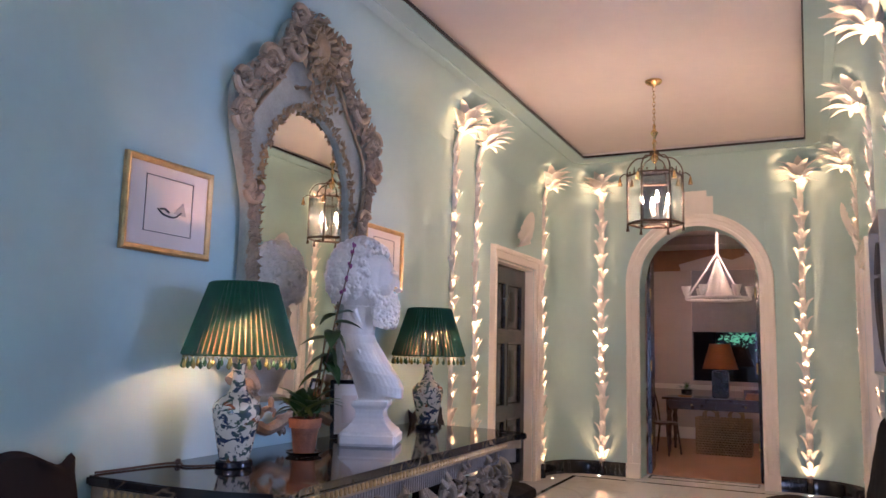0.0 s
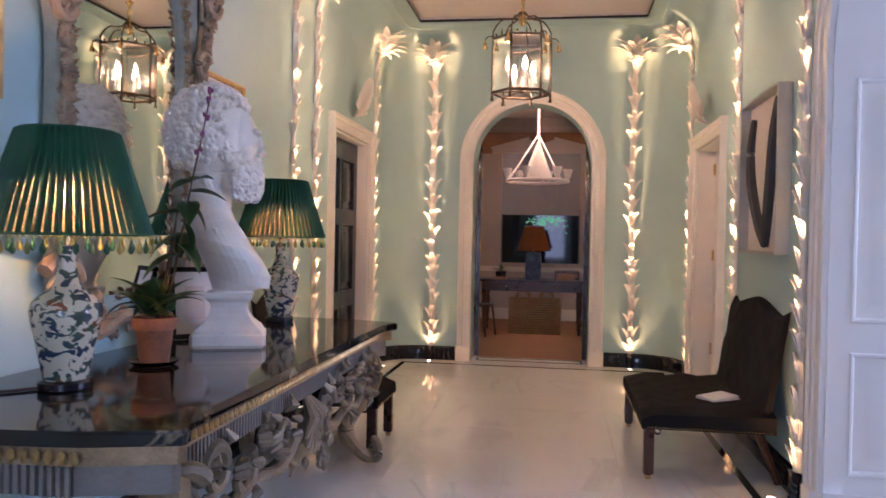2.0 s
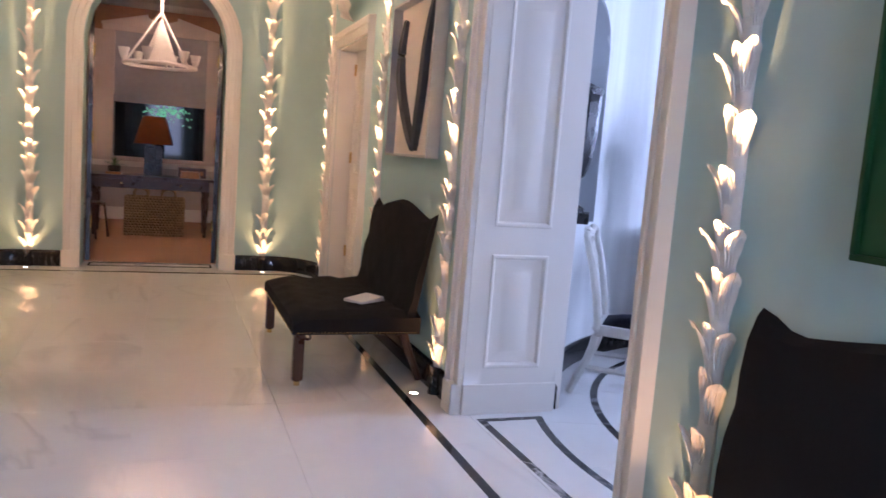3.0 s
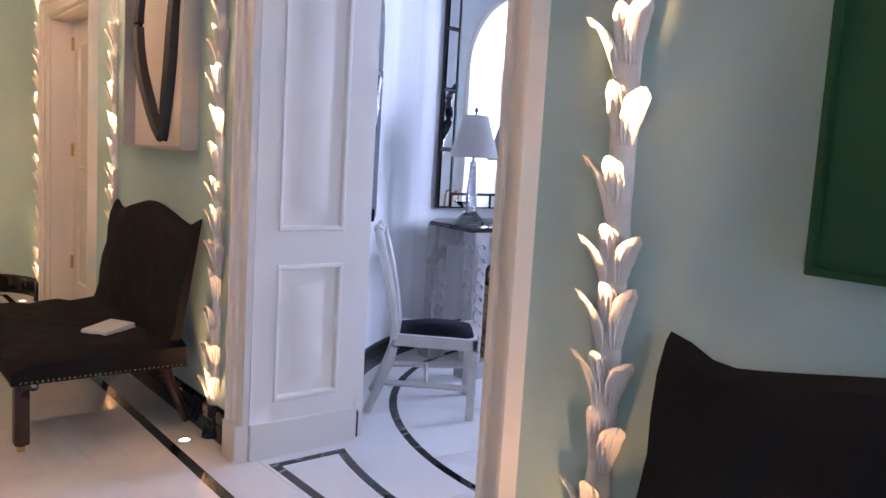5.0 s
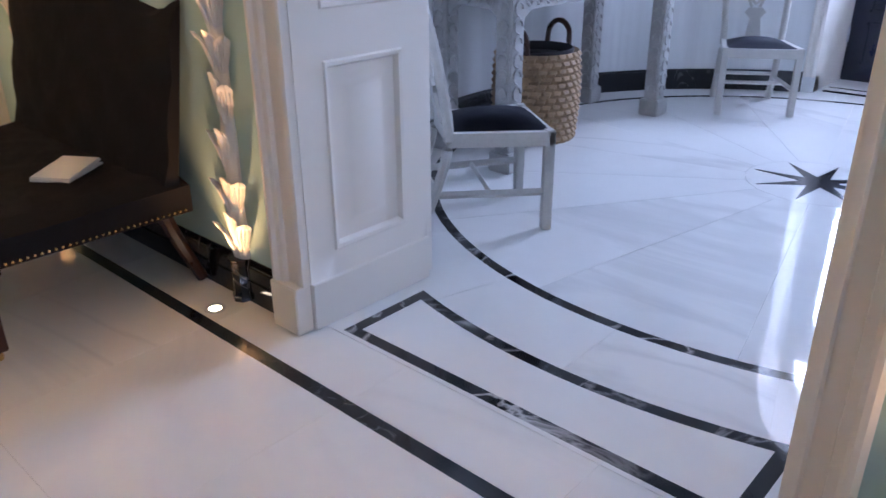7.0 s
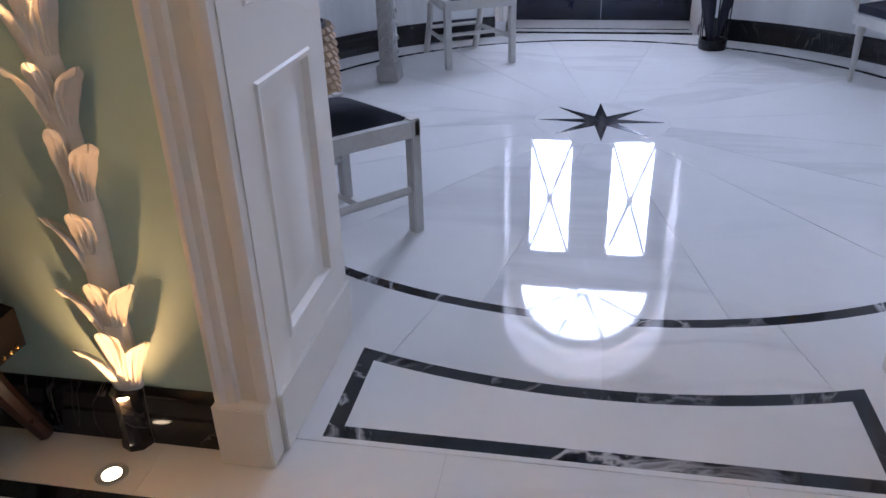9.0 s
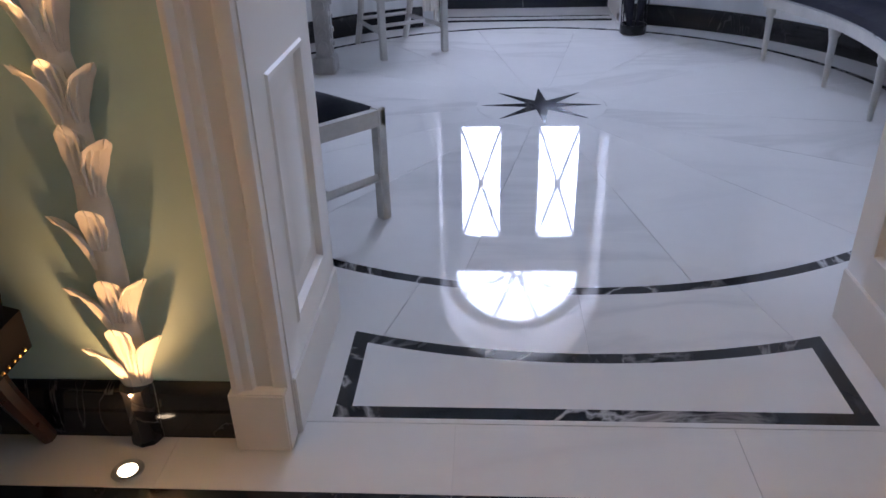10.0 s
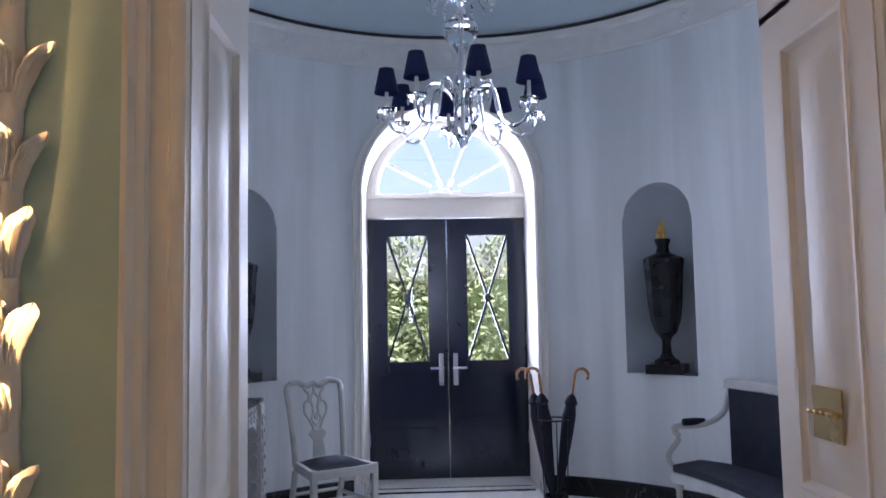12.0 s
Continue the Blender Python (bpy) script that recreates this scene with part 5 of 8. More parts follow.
# dark upholstered settees and chairs ------------------------------------------------
def upholstered(name, width, m, label, group, depth=0.80, seat=0.44, top=1.07):
    """Backed seat: local x along the width, the sitter faces +y, the back stands at y = 0."""
    S = thing(name, m, label, "chair" if width < 0.9 else "settee", group)
    hw = width / 2
    bm = BM()
    n, k = 18, 10
    rows = []
    for i in range(n + 1):
        x = -hw + width * i / n
        ed = min(1, (hw - abs(x)) / 0.05)
        row = []
        for j in range(k + 1):
            y = 0.03 + (depth - 0.03) * j / k
            e2 = min(1, (depth - y) / 0.05)
            tuft = 0.010 * math.cos(x * 26) * math.cos(y * 26)
            row.append(bm.verts.new((x, y, seat - 0.03 * (1 - ed) ** 2 - 0.03 * (1 - e2) ** 2 + tuft * min(ed, e2) - 0.012 * (j / k))))
        rows.append(row)
    low = [[bm.verts.new((v.co.x, v.co.y, seat - 0.13)) for v in r] for r in rows]
    for A, fl in ((rows, True), (low, False)):
        for a, b in zip(A, A[1:]):
            for j in range(k):
                q = (a[j], a[j + 1], b[j + 1], b[j])
                bm.faces.new(q[::-1] if fl else q)
    e = [r[0] for r in rows] + rows[-1][1:] + [r[-1] for r in rows[::-1][1:]] + rows[0][::-1][1:-1]
    f = [r[0] for r in low] + low[-1][1:] + [r[-1] for r in low[::-1][1:]] + low[0][::-1][1:-1]
    for i in range(len(e)):
        bm.faces.new((e[i], e[(i + 1) % len(e)], f[(i + 1) % len(e)], f[i]))
    part("seat", fix(bm), M_FABRIC, S, "black tufted seat", 50)
    # serpentine-topped back, raked backwards
    bm = BM()
    n = 26
    fr, bk = [], []
    for i in range(n + 1):
        u = -1 + 2 * i / n
        x = u * hw * 0.97
        crest = top + 0.045 * math.cos(u * math.pi * 1.0) - 0.035 + (0.075 * max(0, (abs(u) - 0.80) / 0.2) ** 1.3)
        if abs(u) > 0.999:
            crest -= 0.02
        A, B = [], []
        for j in range(9):
            t = j / 8
            z = seat - 0.10 + (crest - seat + 0.10) * t
            rake = 0.07 - 0.10 * t
            flare = 1 + 0.045 * t
            tuft = 0.008 * math.cos(x * 24) * math.cos(z * 24)
            A.append(bm.verts.new((x * flare, rake + 0.085 - 0.03 * t + tuft - 0.03 * abs(u) ** 6, z - 0.02 * (t == 1))))
            B.append(bm.verts.new((x * flare, rake, z)))
        fr.append(A)
        bk.append(B)
    for A, fl in ((fr, False), (bk, True)):
        for a, b in zip(A, A[1:]):
            for j in range(8):
                q = (a[j], b[j], b[j + 1], a[j + 1])
                bm.faces.new(q[::-1] if fl else q)
    e = [r[0] for r in fr] + fr[-1][1:] + [r[-1] for r in fr[::-1][1:]] + fr[0][::-1][1:-1]
    f = [r[0] for r in bk] + bk[-1][1:] + [r[-1] for r in bk[::-1][1:]] + bk[0][::-1][1:-1]
    for i in range(len(e)):
        bm.faces.new((e[i], f[i], f[(i + 1) % len(e)], e[(i + 1) % len(e)]))
    part("backrest", fix(bm), M_FABRIC, S, "black tufted back with a serpentine top", 50)
    bm = BM()
    z = seat - 0.118
    run = [(x, depth + 0.002) for x in np.arange(-hw + 0.02, hw - 0.01, 0.022)]
    run += [(sg * (hw + 0.002), y) for sg in (-1, 1) for y in np.arange(0.06, depth - 0.02, 0.022)]
    for x, y in run:
        ico(bm, 0.0055, Matrix.Translation((x, y, z)), 1)
    tagged(part("nailhead_trim", bm, M_BRASS, S, "row of brass nailheads"), kind="stuff")
    for sg in (-1, 1):
        leg = part("front_leg", box(BM(), sg * (hw - 0.035) - 0.03, sg * (hw - 0.035) + 0.03, depth - 0.075, depth - 0.015, 0.035, seat - 0.12, 0.004), M_MAHOG, S, "square mahogany front leg")
        part("castor", lathe(BM(), [(0.004, 0), (0.018, 0.004), (0.018, 0.028), (0.01, 0.036)], 12, pose(sg * (hw - 0.035), depth - 0.045, 0)), M_BRASS, leg, "brass castor")
        bm = tube(BM(), spline([(sg * (hw - 0.06), 0.12, seat - 0.12), (sg * (hw - 0.06), 0.08, 0.2), (sg * (hw - 0.06), 0.0, 0.012)], 4), [0.030 - 0.001 * i for i in range(9)], 8)
        part("back_leg", bm, M_MAHOG, S, "raked mahogany back leg")
        bm = BM()
        scroll(bm, (0, 0, 0), 0.035, 1.1, 0.012, pose(sg * (hw - 0.035), depth - 0.10, seat - 0.145), 2.4, -1)
        scroll(bm, (0, 0, 0), 0.035, 1.1, 0.012, pose(sg * (hw - 0.09), depth - 0.045, seat - 0.145, 0, 0, 90), 2.4, 1)
        part("bracket", bm, M_MAHOG, S, "pierced corner bracket")
    return S


DS = "wide black tufted settee on mahogany legs against the wall"
S1 = upholstered("hall_settee", 1.37, pose(XR - 0.04, 5.975, 0, 0, 0, 90), DS, "black seats in the hall")
copy_thing(S1, pose(XR - 0.04, 1.91, 0, 0, 0, 90))
C1 = upholstered("hall_chair", 0.56, pose(XL + 0.05, 5.72, 0, 0, 0, -90), "black upholstered side chair on dark mahogany legs", "black seats in the hall", 0.85, 0.44, 1.02)
copy_thing(C1, pose(XL + 0.05, 2.08, 0, 0, 0, -90))
pp = thing("folded_paper", pose(0.17, 5.68, 0.436, 0, 0, 35), "folded white paper card lying on the black settee", "paper")
part("sheet", box(BM(), -0.115, 0.115, -0.075, 0.075, 0, 0.008, 0.002), M_PAPER, pp)
part("sheet", box(BM(), -0.112, 0.115, -0.072, 0.078, 0.0085, 0.022, 0.004, pose(0, 0, 0, 2, -3, 2)), M_PAPER, pp)

# box-framed brush-stroke picture between the palms
W, H = 0.94, 1.03
bf = thing("box_framed_picture", pose(XR, 5.86, 1.37), "silver box-framed picture with two sweeping black brush strokes", "picture")
bm = BM()
for y0, y1, z0, z1 in ((-W / 2, W / 2, 0, 0.018), (-W / 2, W / 2, H - 0.018, H), (-W / 2, -W / 2 + 0.018, 0.018, H - 0.018), (W / 2 - 0.018, W / 2, 0.018, H - 0.018)):
    box(bm, -0.085, 0, y0, y1, z0, z1, 0.002)
part("frame", bm, M_SILVER, bf, "deep silver box frame")
part("backing", box(BM(), -0.02, -0.004, -W / 2 + 0.018, W / 2 - 0.018, 0.018, H - 0.018), M_MAT, bf, "pale paper ground")
for a in (((0.30, 0.92), (0.36, 0.70), (0.30, 0.45), (0.10, 0.18), (-0.02, 0.06)), ((-0.28, 0.98), (-0.20, 0.75), (-0.16, 0.45), (-0.10, 0.2), (-0.06, 0.05))):
    pts = spline([(-0.022, y, z) for y, z in a], 8)
    part("brush_stroke", tube(BM(), pts, [0.030 + 0.022 * math.sin(3.1 * i / len(pts)) for i in range(len(pts))], 8, None, 1), M_INK, bf, "glossy black brush stroke")
# green mounted picture above the other settee
W, H = 1.15, 1.5
gp = thing("green_picture", pose(XR, 2.30 - W / 2, 1.22), "large dark green framed picture with a silver-grey shape", "picture")
bm = BM()
for y0, y1, z0, z1 in ((-W / 2, W / 2, 0, 0.015), (-W / 2, W / 2, H - 0.015, H), (-W / 2, -W / 2 + 0.015, 0.015, H - 0.015), (W / 2 - 0.015, W / 2, 0.015, H - 0.015)):
    box(bm, -0.075, 0, y0, y1, z0, z1, 0.002)
part("frame", bm, M_GREENMAT, gp, "deep green box frame")
part("mount", box(BM(), -0.062, -0.004, -W / 2 + 0.015, W / 2 - 0.015, 0.015, H - 0.015), M_GREENMAT, gp)
bm = BM()
prof = [((0.43 + 0.012 * math.sin(5 * a)) * math.copysign(abs(math.cos(a)) ** 0.55, math.cos(a)) * (1 + 0.012 * math.sin(17 * a)), 0.54 * math.copysign(abs(math.sin(a)) ** 0.7, math.sin(a)) * (1 + 0.012 * math.sin(13 * a))) for a in (2 * math.pi * i / 60 for i in range(60))]
prism(bm, prof, 0, 0.011, Matrix(((0, 0, -1, -0.0625), (-1, 0, 0, 0.0), (0, 1, 0, H * 0.5), (0, 0, 0, 1))))
part("painted_shape", fix(bm), M_GREYPAINT, gp, "thick silver-grey paint")

# hexagonal lantern -----------------------------------------------------------------
LX, LY = -1.18, 6.75
ln = thing("hanging_lantern", pose(LX, LY, 0), "hexagonal bronze and glass lantern hanging on a chain, lit", "lantern")
part("ceiling_rose", lathe(BM(), [(0.075, ZTOP), (0.075, ZTOP - 0.012), (0.06, ZTOP - 0.03), (0.02, ZTOP - 0.045), (0.012, ZTOP - 0.06)][::-1], 24), M_BRASS, ln, "brass ceiling rose")
bm = BM()
z = ZTOP - 0.06
i = 0
while z > 3.50:
    pts = [(0.011 * math.cos(a) * (1 - i % 2), 0.011 * math.cos(a) * (i % 2), z - 0.02 + 0.022 * math.sin(a)) for a in (2 * math.pi * k / 10 for k in range(11))]
    tube(bm, pts, 0.0035, 5)
    z -= 0.034
    i += 1
part("chain", bm, M_BRASS, ln, "brass chain")
part("finial", lathe(BM(), [(0.012, 3.14), (0.03, 3.17), (0.034, 3.20), (0.016, 3.24), (0.012, 3.30), (0.022, 3.33), (0.010, 3.36), (0.018, 3.39), (0.036, 3.42), (0.02, 3.44), (0.008, 3.47), (0.006, 3.50)], 16), M_BRASS, ln, "turned brass finial")
ZB, ZU, LR = 2.60, 3.03, 0.235
hexa = [(math.cos(radians(60 * k + 12)), math.sin(radians(60 * k + 12))) for k in range(6)]
for k in range(6):
    c0, s0 = hexa[k]
    c1, s1 = hexa[(k + 1) % 6]
    part("corner_bar", tube(BM(), [(LR * c0, LR * s0, ZB - 0.03), (LR * c0, LR * s0, ZU + 0.03)], 0.009, 6), M_IRON, ln)
    part("top_rail", tube(BM(), [(LR * c0, LR * s0, ZU), (LR * c1, LR * s1, ZU)], 0.010, 6), M_IRON, ln)
    part("bottom_rail", tube(BM(), [(LR * c0, LR * s0, ZB), (LR * c1, LR * s1, ZB)], 0.012, 6), M_IRON, ln)
    bm = BM()
    d = 0.985
    v = [bm.verts.new((LR * d * a, LR * d * b_, z)) for a, b_, z in ((c0, s0, ZB), (c1, s1, ZB), (c1, s1, ZU), (c0, s0, ZU))]
    bm.faces.new(v)
    bmesh.ops.solidify(bm, geom=list(bm.faces), thickness=0.003)
    pane = part("pane", bm, M_GLASS, ln, "clear glass pane", 0)
    pane.visible_shadow = False
    part("crown_rib", tube(BM(), spline([(LR * c0, LR * s0, ZU), (LR * 0.97 * c0, LR * 0.97 * s0, ZU + 0.07), (LR * 0.7 * c0, LR * 0.7 * s0, ZU + 0.15), (LR * 0.3 * c0, LR * 0.3 * s0, ZU + 0.17), (0.02 * c0, 0.02 * s0, ZU + 0.22)], 5), 0.007, 6), M_IRON, ln)
    bm = BM()
    mx_, my_ = (c0 + c1) / 2 * LR, (s0 + s1) / 2 * LR
    for t in (-0.3, 0, 0.3):
        px, py = mx_ + (c1 - c0) * LR * t, my_ + (s1 - s0) * LR * t
        tube(bm, [(px, py, ZU), (px, py, ZU + 0.03 + 0.03 * (t == 0))], [0.009, 0.003], 5)
        ico(bm, 0.010, Matrix.Translation((px, py, ZU + 0.025)), 1)
    part("cresting", bm, M_IRON, ln)
    arm = part("bell_arm", tube(BM(), spline([(LR * c0, LR * s0, ZU + 0.01), ((LR + 0.03) * c0, (LR + 0.03) * s0, ZU + 0.02), ((LR + 0.065) * c0, (LR + 0.065) * s0, ZU - 0.01)], 4), 0.005, 5), M_IRON, ln)
    part("bell", lathe(BM(), [(0.022, -0.075), (0.019, -0.06), (0.011, -0.025), (0.006, -0.01), (0.004, 0)], 10, Matrix.Translation(((LR + 0.065) * c0, (LR + 0.065) * s0, ZU - 0.01))), M_BRASS, arm, "small brass bell")
    part("foot", lathe(BM(), [(0.016, -0.06), (0.014, -0.04), (0.007, -0.02), (0.010, 0)], 8, Matrix.Translation((LR * c0, LR * s0, ZB - 0.005))), M_IRON, ln)
bm = BM()
for k in range(6):
    tube(bm, [(0, 0, ZB + 0.02), (LR * hexa[k][0], LR * hexa[k][1], ZB)], 0.005, 5)
tube(bm, [(0, 0, ZB), (0, 0, ZB + 0.07)], 0.012, 8)
tube(bm, [(0, 0, ZU + 0.2), (0, 0, 3.2)], 0.008, 6)
part("spider", bm, M_IRON, ln)
for k in range(4):
    a = radians(90 * k + 20)
    x, y = 0.115 * math.cos(a), 0.115 * math.sin(a)
    c = part("candle", lathe(BM(), [(0.022, ZB + 0.04), (0.024, ZB + 0.05), (0.011, ZB + 0.055), (0.011, ZB + 0.18)], 10, Matrix.Translation((x, y, 0))), M_CANDLE, ln, "ivory candle tube")
    part("bulb", lathe(BM(), [(0.008, ZB + 0.18), (0.017, ZB + 0.205), (0.018, ZB + 0.225), (0.010, ZB + 0.26), (0.002, ZB + 0.29)], 10, Matrix.Translation((x, y, 0))), M_FLAMEBULB, c, "glowing flame bulb")

# ---- round vestibule: things ----
def fold_paint(m):
    """Painted hangings: soft upright folds, shading put into the wall colour, with faint relief."""
    nt = m.node_tree
    N, L = nt.nodes, nt.links
    b = N["Principled BSDF"]
    co = N.new("ShaderNodeTexCoord")
    sep = N.new("ShaderNodeSeparateXYZ")
    off = N.new("ShaderNodeVectorMath")
    off.operation = "SUBTRACT"
    off.inputs[1].default_value = (RX, RY, 0)
    L.new(co.outputs["Object"], off.inputs[0])
    L.new(off.outputs[0], sep.inputs[0])
    at = N.new("ShaderNodeMath")
    at.operation = "ARCTAN2"
    L.new(sep.outputs[1], at.inputs[0])
    L.new(sep.outputs[0], at.inputs[1])
    cz = N.new("ShaderNodeCombineXYZ")
    k = N.new("ShaderNodeMath")
    k.operation = "MULTIPLY"
    k.inputs[1].default_value = 0.03
    L.new(sep.outputs[2], k.inputs[0])
    L.new(at.outputs[0], cz.inputs[0])
    L.new(k.outputs[0], cz.inputs[2])
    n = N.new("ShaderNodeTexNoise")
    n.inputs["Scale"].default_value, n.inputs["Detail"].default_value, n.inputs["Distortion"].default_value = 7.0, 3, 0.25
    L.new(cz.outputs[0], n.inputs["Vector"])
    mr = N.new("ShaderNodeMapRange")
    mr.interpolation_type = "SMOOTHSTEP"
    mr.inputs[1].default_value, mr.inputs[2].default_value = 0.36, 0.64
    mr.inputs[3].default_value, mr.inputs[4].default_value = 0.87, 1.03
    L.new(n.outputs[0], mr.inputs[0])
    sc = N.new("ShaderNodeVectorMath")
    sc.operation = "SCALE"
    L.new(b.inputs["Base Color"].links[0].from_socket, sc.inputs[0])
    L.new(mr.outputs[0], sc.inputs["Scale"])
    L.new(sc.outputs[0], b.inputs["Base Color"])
    bp = N.new("ShaderNodeBump")
    bp.inputs["Strength"].default_value, bp.inputs["Distance"].default_value = 0.35, 0.05
    L.new(n.outputs[0], bp.inputs["Height"])
    L.new(bp.outputs[0], b.inputs["Normal"])


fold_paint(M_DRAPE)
# niches take one even grey, darker than the round wall
M_NICHE = mat("pale_grey_niche", (0.52, 0.55, 0.58), 0.7, var=0.04, scale=3)
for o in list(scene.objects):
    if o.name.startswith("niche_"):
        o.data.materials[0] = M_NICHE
M_CHAIR = mat("pale_grey_painted_wood", (0.55, 0.53, 0.49), 0.45, var=0.14, scale=8, bump=0.2, bscale=60)
M_NAVYCLOTH = mat("navy_velvet", (0.012, 0.013, 0.026), 0.9, var=0.3, scale=10, bump=0.3, bscale=300)
M_NAVYSILK = mat("navy_silk", (0.016, 0.026, 0.11), 0.6, var=0.2, scale=20, bump=0.2, bscale=200)
M_STONE = mat("carved_grey_stone", (0.42, 0.41, 0.39), 0.7, var=0.22, scale=11, bump=0.5, bscale=40)
M_WICKER = mat("woven_rush", (0.34, 0.22, 0.12), 0.75, var=0.35, scale=16, bump=0.4, bscale=90)
M_LAMPWHITE = mat("ivory_lampshade", (0.68, 0.66, 0.62), 0.85, var=0.04, scale=20, bump=0.2, bscale=250)
M_CRYSTAL = glass_mat("cut_crystal", (0.97, 0.98, 1.0), 0.02, 1.5)
M_BRONZE = mat("black_bronze", (0.012, 0.013, 0.016), 0.28, 0.3, var=0.3, scale=8)
M_GOLD = mat("gilded_flame", (0.80, 0.50, 0.14), 0.3, 1.0, var=0.2, scale=20)
M_CANE = mat("malacca_cane", (0.42, 0.18, 0.06), 0.35, var=0.25, scale=20)


def ring_base(a0, a1):
    structure("baseboard_vestibule", fix(sweep(BM(), ring_frames(RR, max(4, int(abs(a1 - a0) / 3)), a0, a1), [(p * 1.0, q * 0.95) for p, q in BASE])), M_BLACK)


do, dd = math.degrees(HO), math.degrees(HD) + 2.4
ring_base(dd, 180 - do)
ring_base(-180 + do, -dd)

# front door with its reveal, fanlight and arch moulding
RV = 0.42
fr = arch_frames(RY, 0.74, 2.58, DX - RV - 0.08, "y", 1, 0)
structure("reveal_front", fix(sweep(BM(), fr, [(-0.004, -0.02), (-0.004, RV + 0.2), (0.05, RV + 0.2), (0.05, -0.02)])), M_WHITE)
fr = arch_frames(RY, 0.735, 2.58, RX + math.sqrt(RR ** 2 - 0.75 ** 2) - 0.005, "y", -1, 0.12)
structure("trim_front_arch", fix(sweep(BM(), fr, [(0, -0.10), (0, 0.03), (0.02, 0.045), (0.035, 0.03), (0.06, 0.035), (0.072, 0.05), (0.085, 0.05), (0.09, -0.10)])), M_WHITE)
wall("wall_front", lambda s: (DX + 0.1, s, 1, 0), (1.2, 6.7), 0.15, 4.5, [(RY - 0.74, RY + 0.74, 0, arch_head(RY, 0.74, 2.58))], M_WHITE)
# door transom with reeded frieze, fanlight bars
tr_ = structure("transom_front", box(BM(), DX - 0.03, DX + 0.08, RY - 0.736, RY + 0.736, 2.395, 2.63, 0.004), M_WHITE)
bm = BM()
for y in np.arange(RY - 0.71, RY + 0.71, 0.034):
    box(bm, DX - 0.042, DX - 0.029, y, y + 0.019, 2.43, 2.56, 0.003)
structure("trim_reeded_frieze", bm, M_WHITE)
structure("trim_transom_sill", box(BM(), DX - 0.06, DX - 0.03, RY - 0.736, RY + 0.736, 2.575, 2.615, 0.008), M_WHITE)
fl = thing("fanlight", pose(DX, RY, 2.63), "white-framed semicircular fanlight with radiating bars", "window")
tagged(fl, kind="structure")
FR_ = 0.625
bm = BM()
frm = [((0, -math.cos(a) * FR_, math.sin(a) * FR_), (0, -math.cos(a), math.sin(a)), (-1, 0, 0)) for a in (math.pi * i / 32 for i in range(33))]
sweep(bm, frm, [(0, -0.05), (0, 0.03), (0.03, 0.045), (0.06, 0.03), (0.13, 0.03), (0.13, -0.05)])
part("frame", fix(bm), M_WHITE, fl)
for a in (28, 68, 112, 152):
    a = radians(a)
    part("glazing_bar", tube(BM(), [(-0.014, -math.cos(a) * 0.15, math.sin(a) * 0.15), (-0.014, -math.cos(a) * FR_, math.sin(a) * FR_)], 0.013, 6), M_WHITE, fl)
for k in range(3):
    c = radians(38 + 52 * k)
    cx, cz = -math.cos(c) * 0.13, math.sin(c) * 0.13
    part("looped_bar", tube(BM(), [(-0.014, cx + 0.075 * math.cos(t), max(0.0, cz + 0.075 * math.sin(t))) for t in (c * 0 + math.pi - c + math.pi / 2 + math.pi * i / 10 for i in range(11))], 0.012, 6), M_WHITE, fl)
bm = prism(BM(), [(-math.cos(math.pi * i / 32) * FR_, math.sin(math.pi * i / 32) * FR_) for i in range(32, -1, -1)], 0.020, 0.024, Matrix(((0, 0, 1, 0), (1, 0, 0, 0), (0, 1, 0, 0), (0, 0, 0, 1))))
g = part("pane", fix(bm), M_GLASS, fl, "clear glass", 0)
g.visible_shadow = False

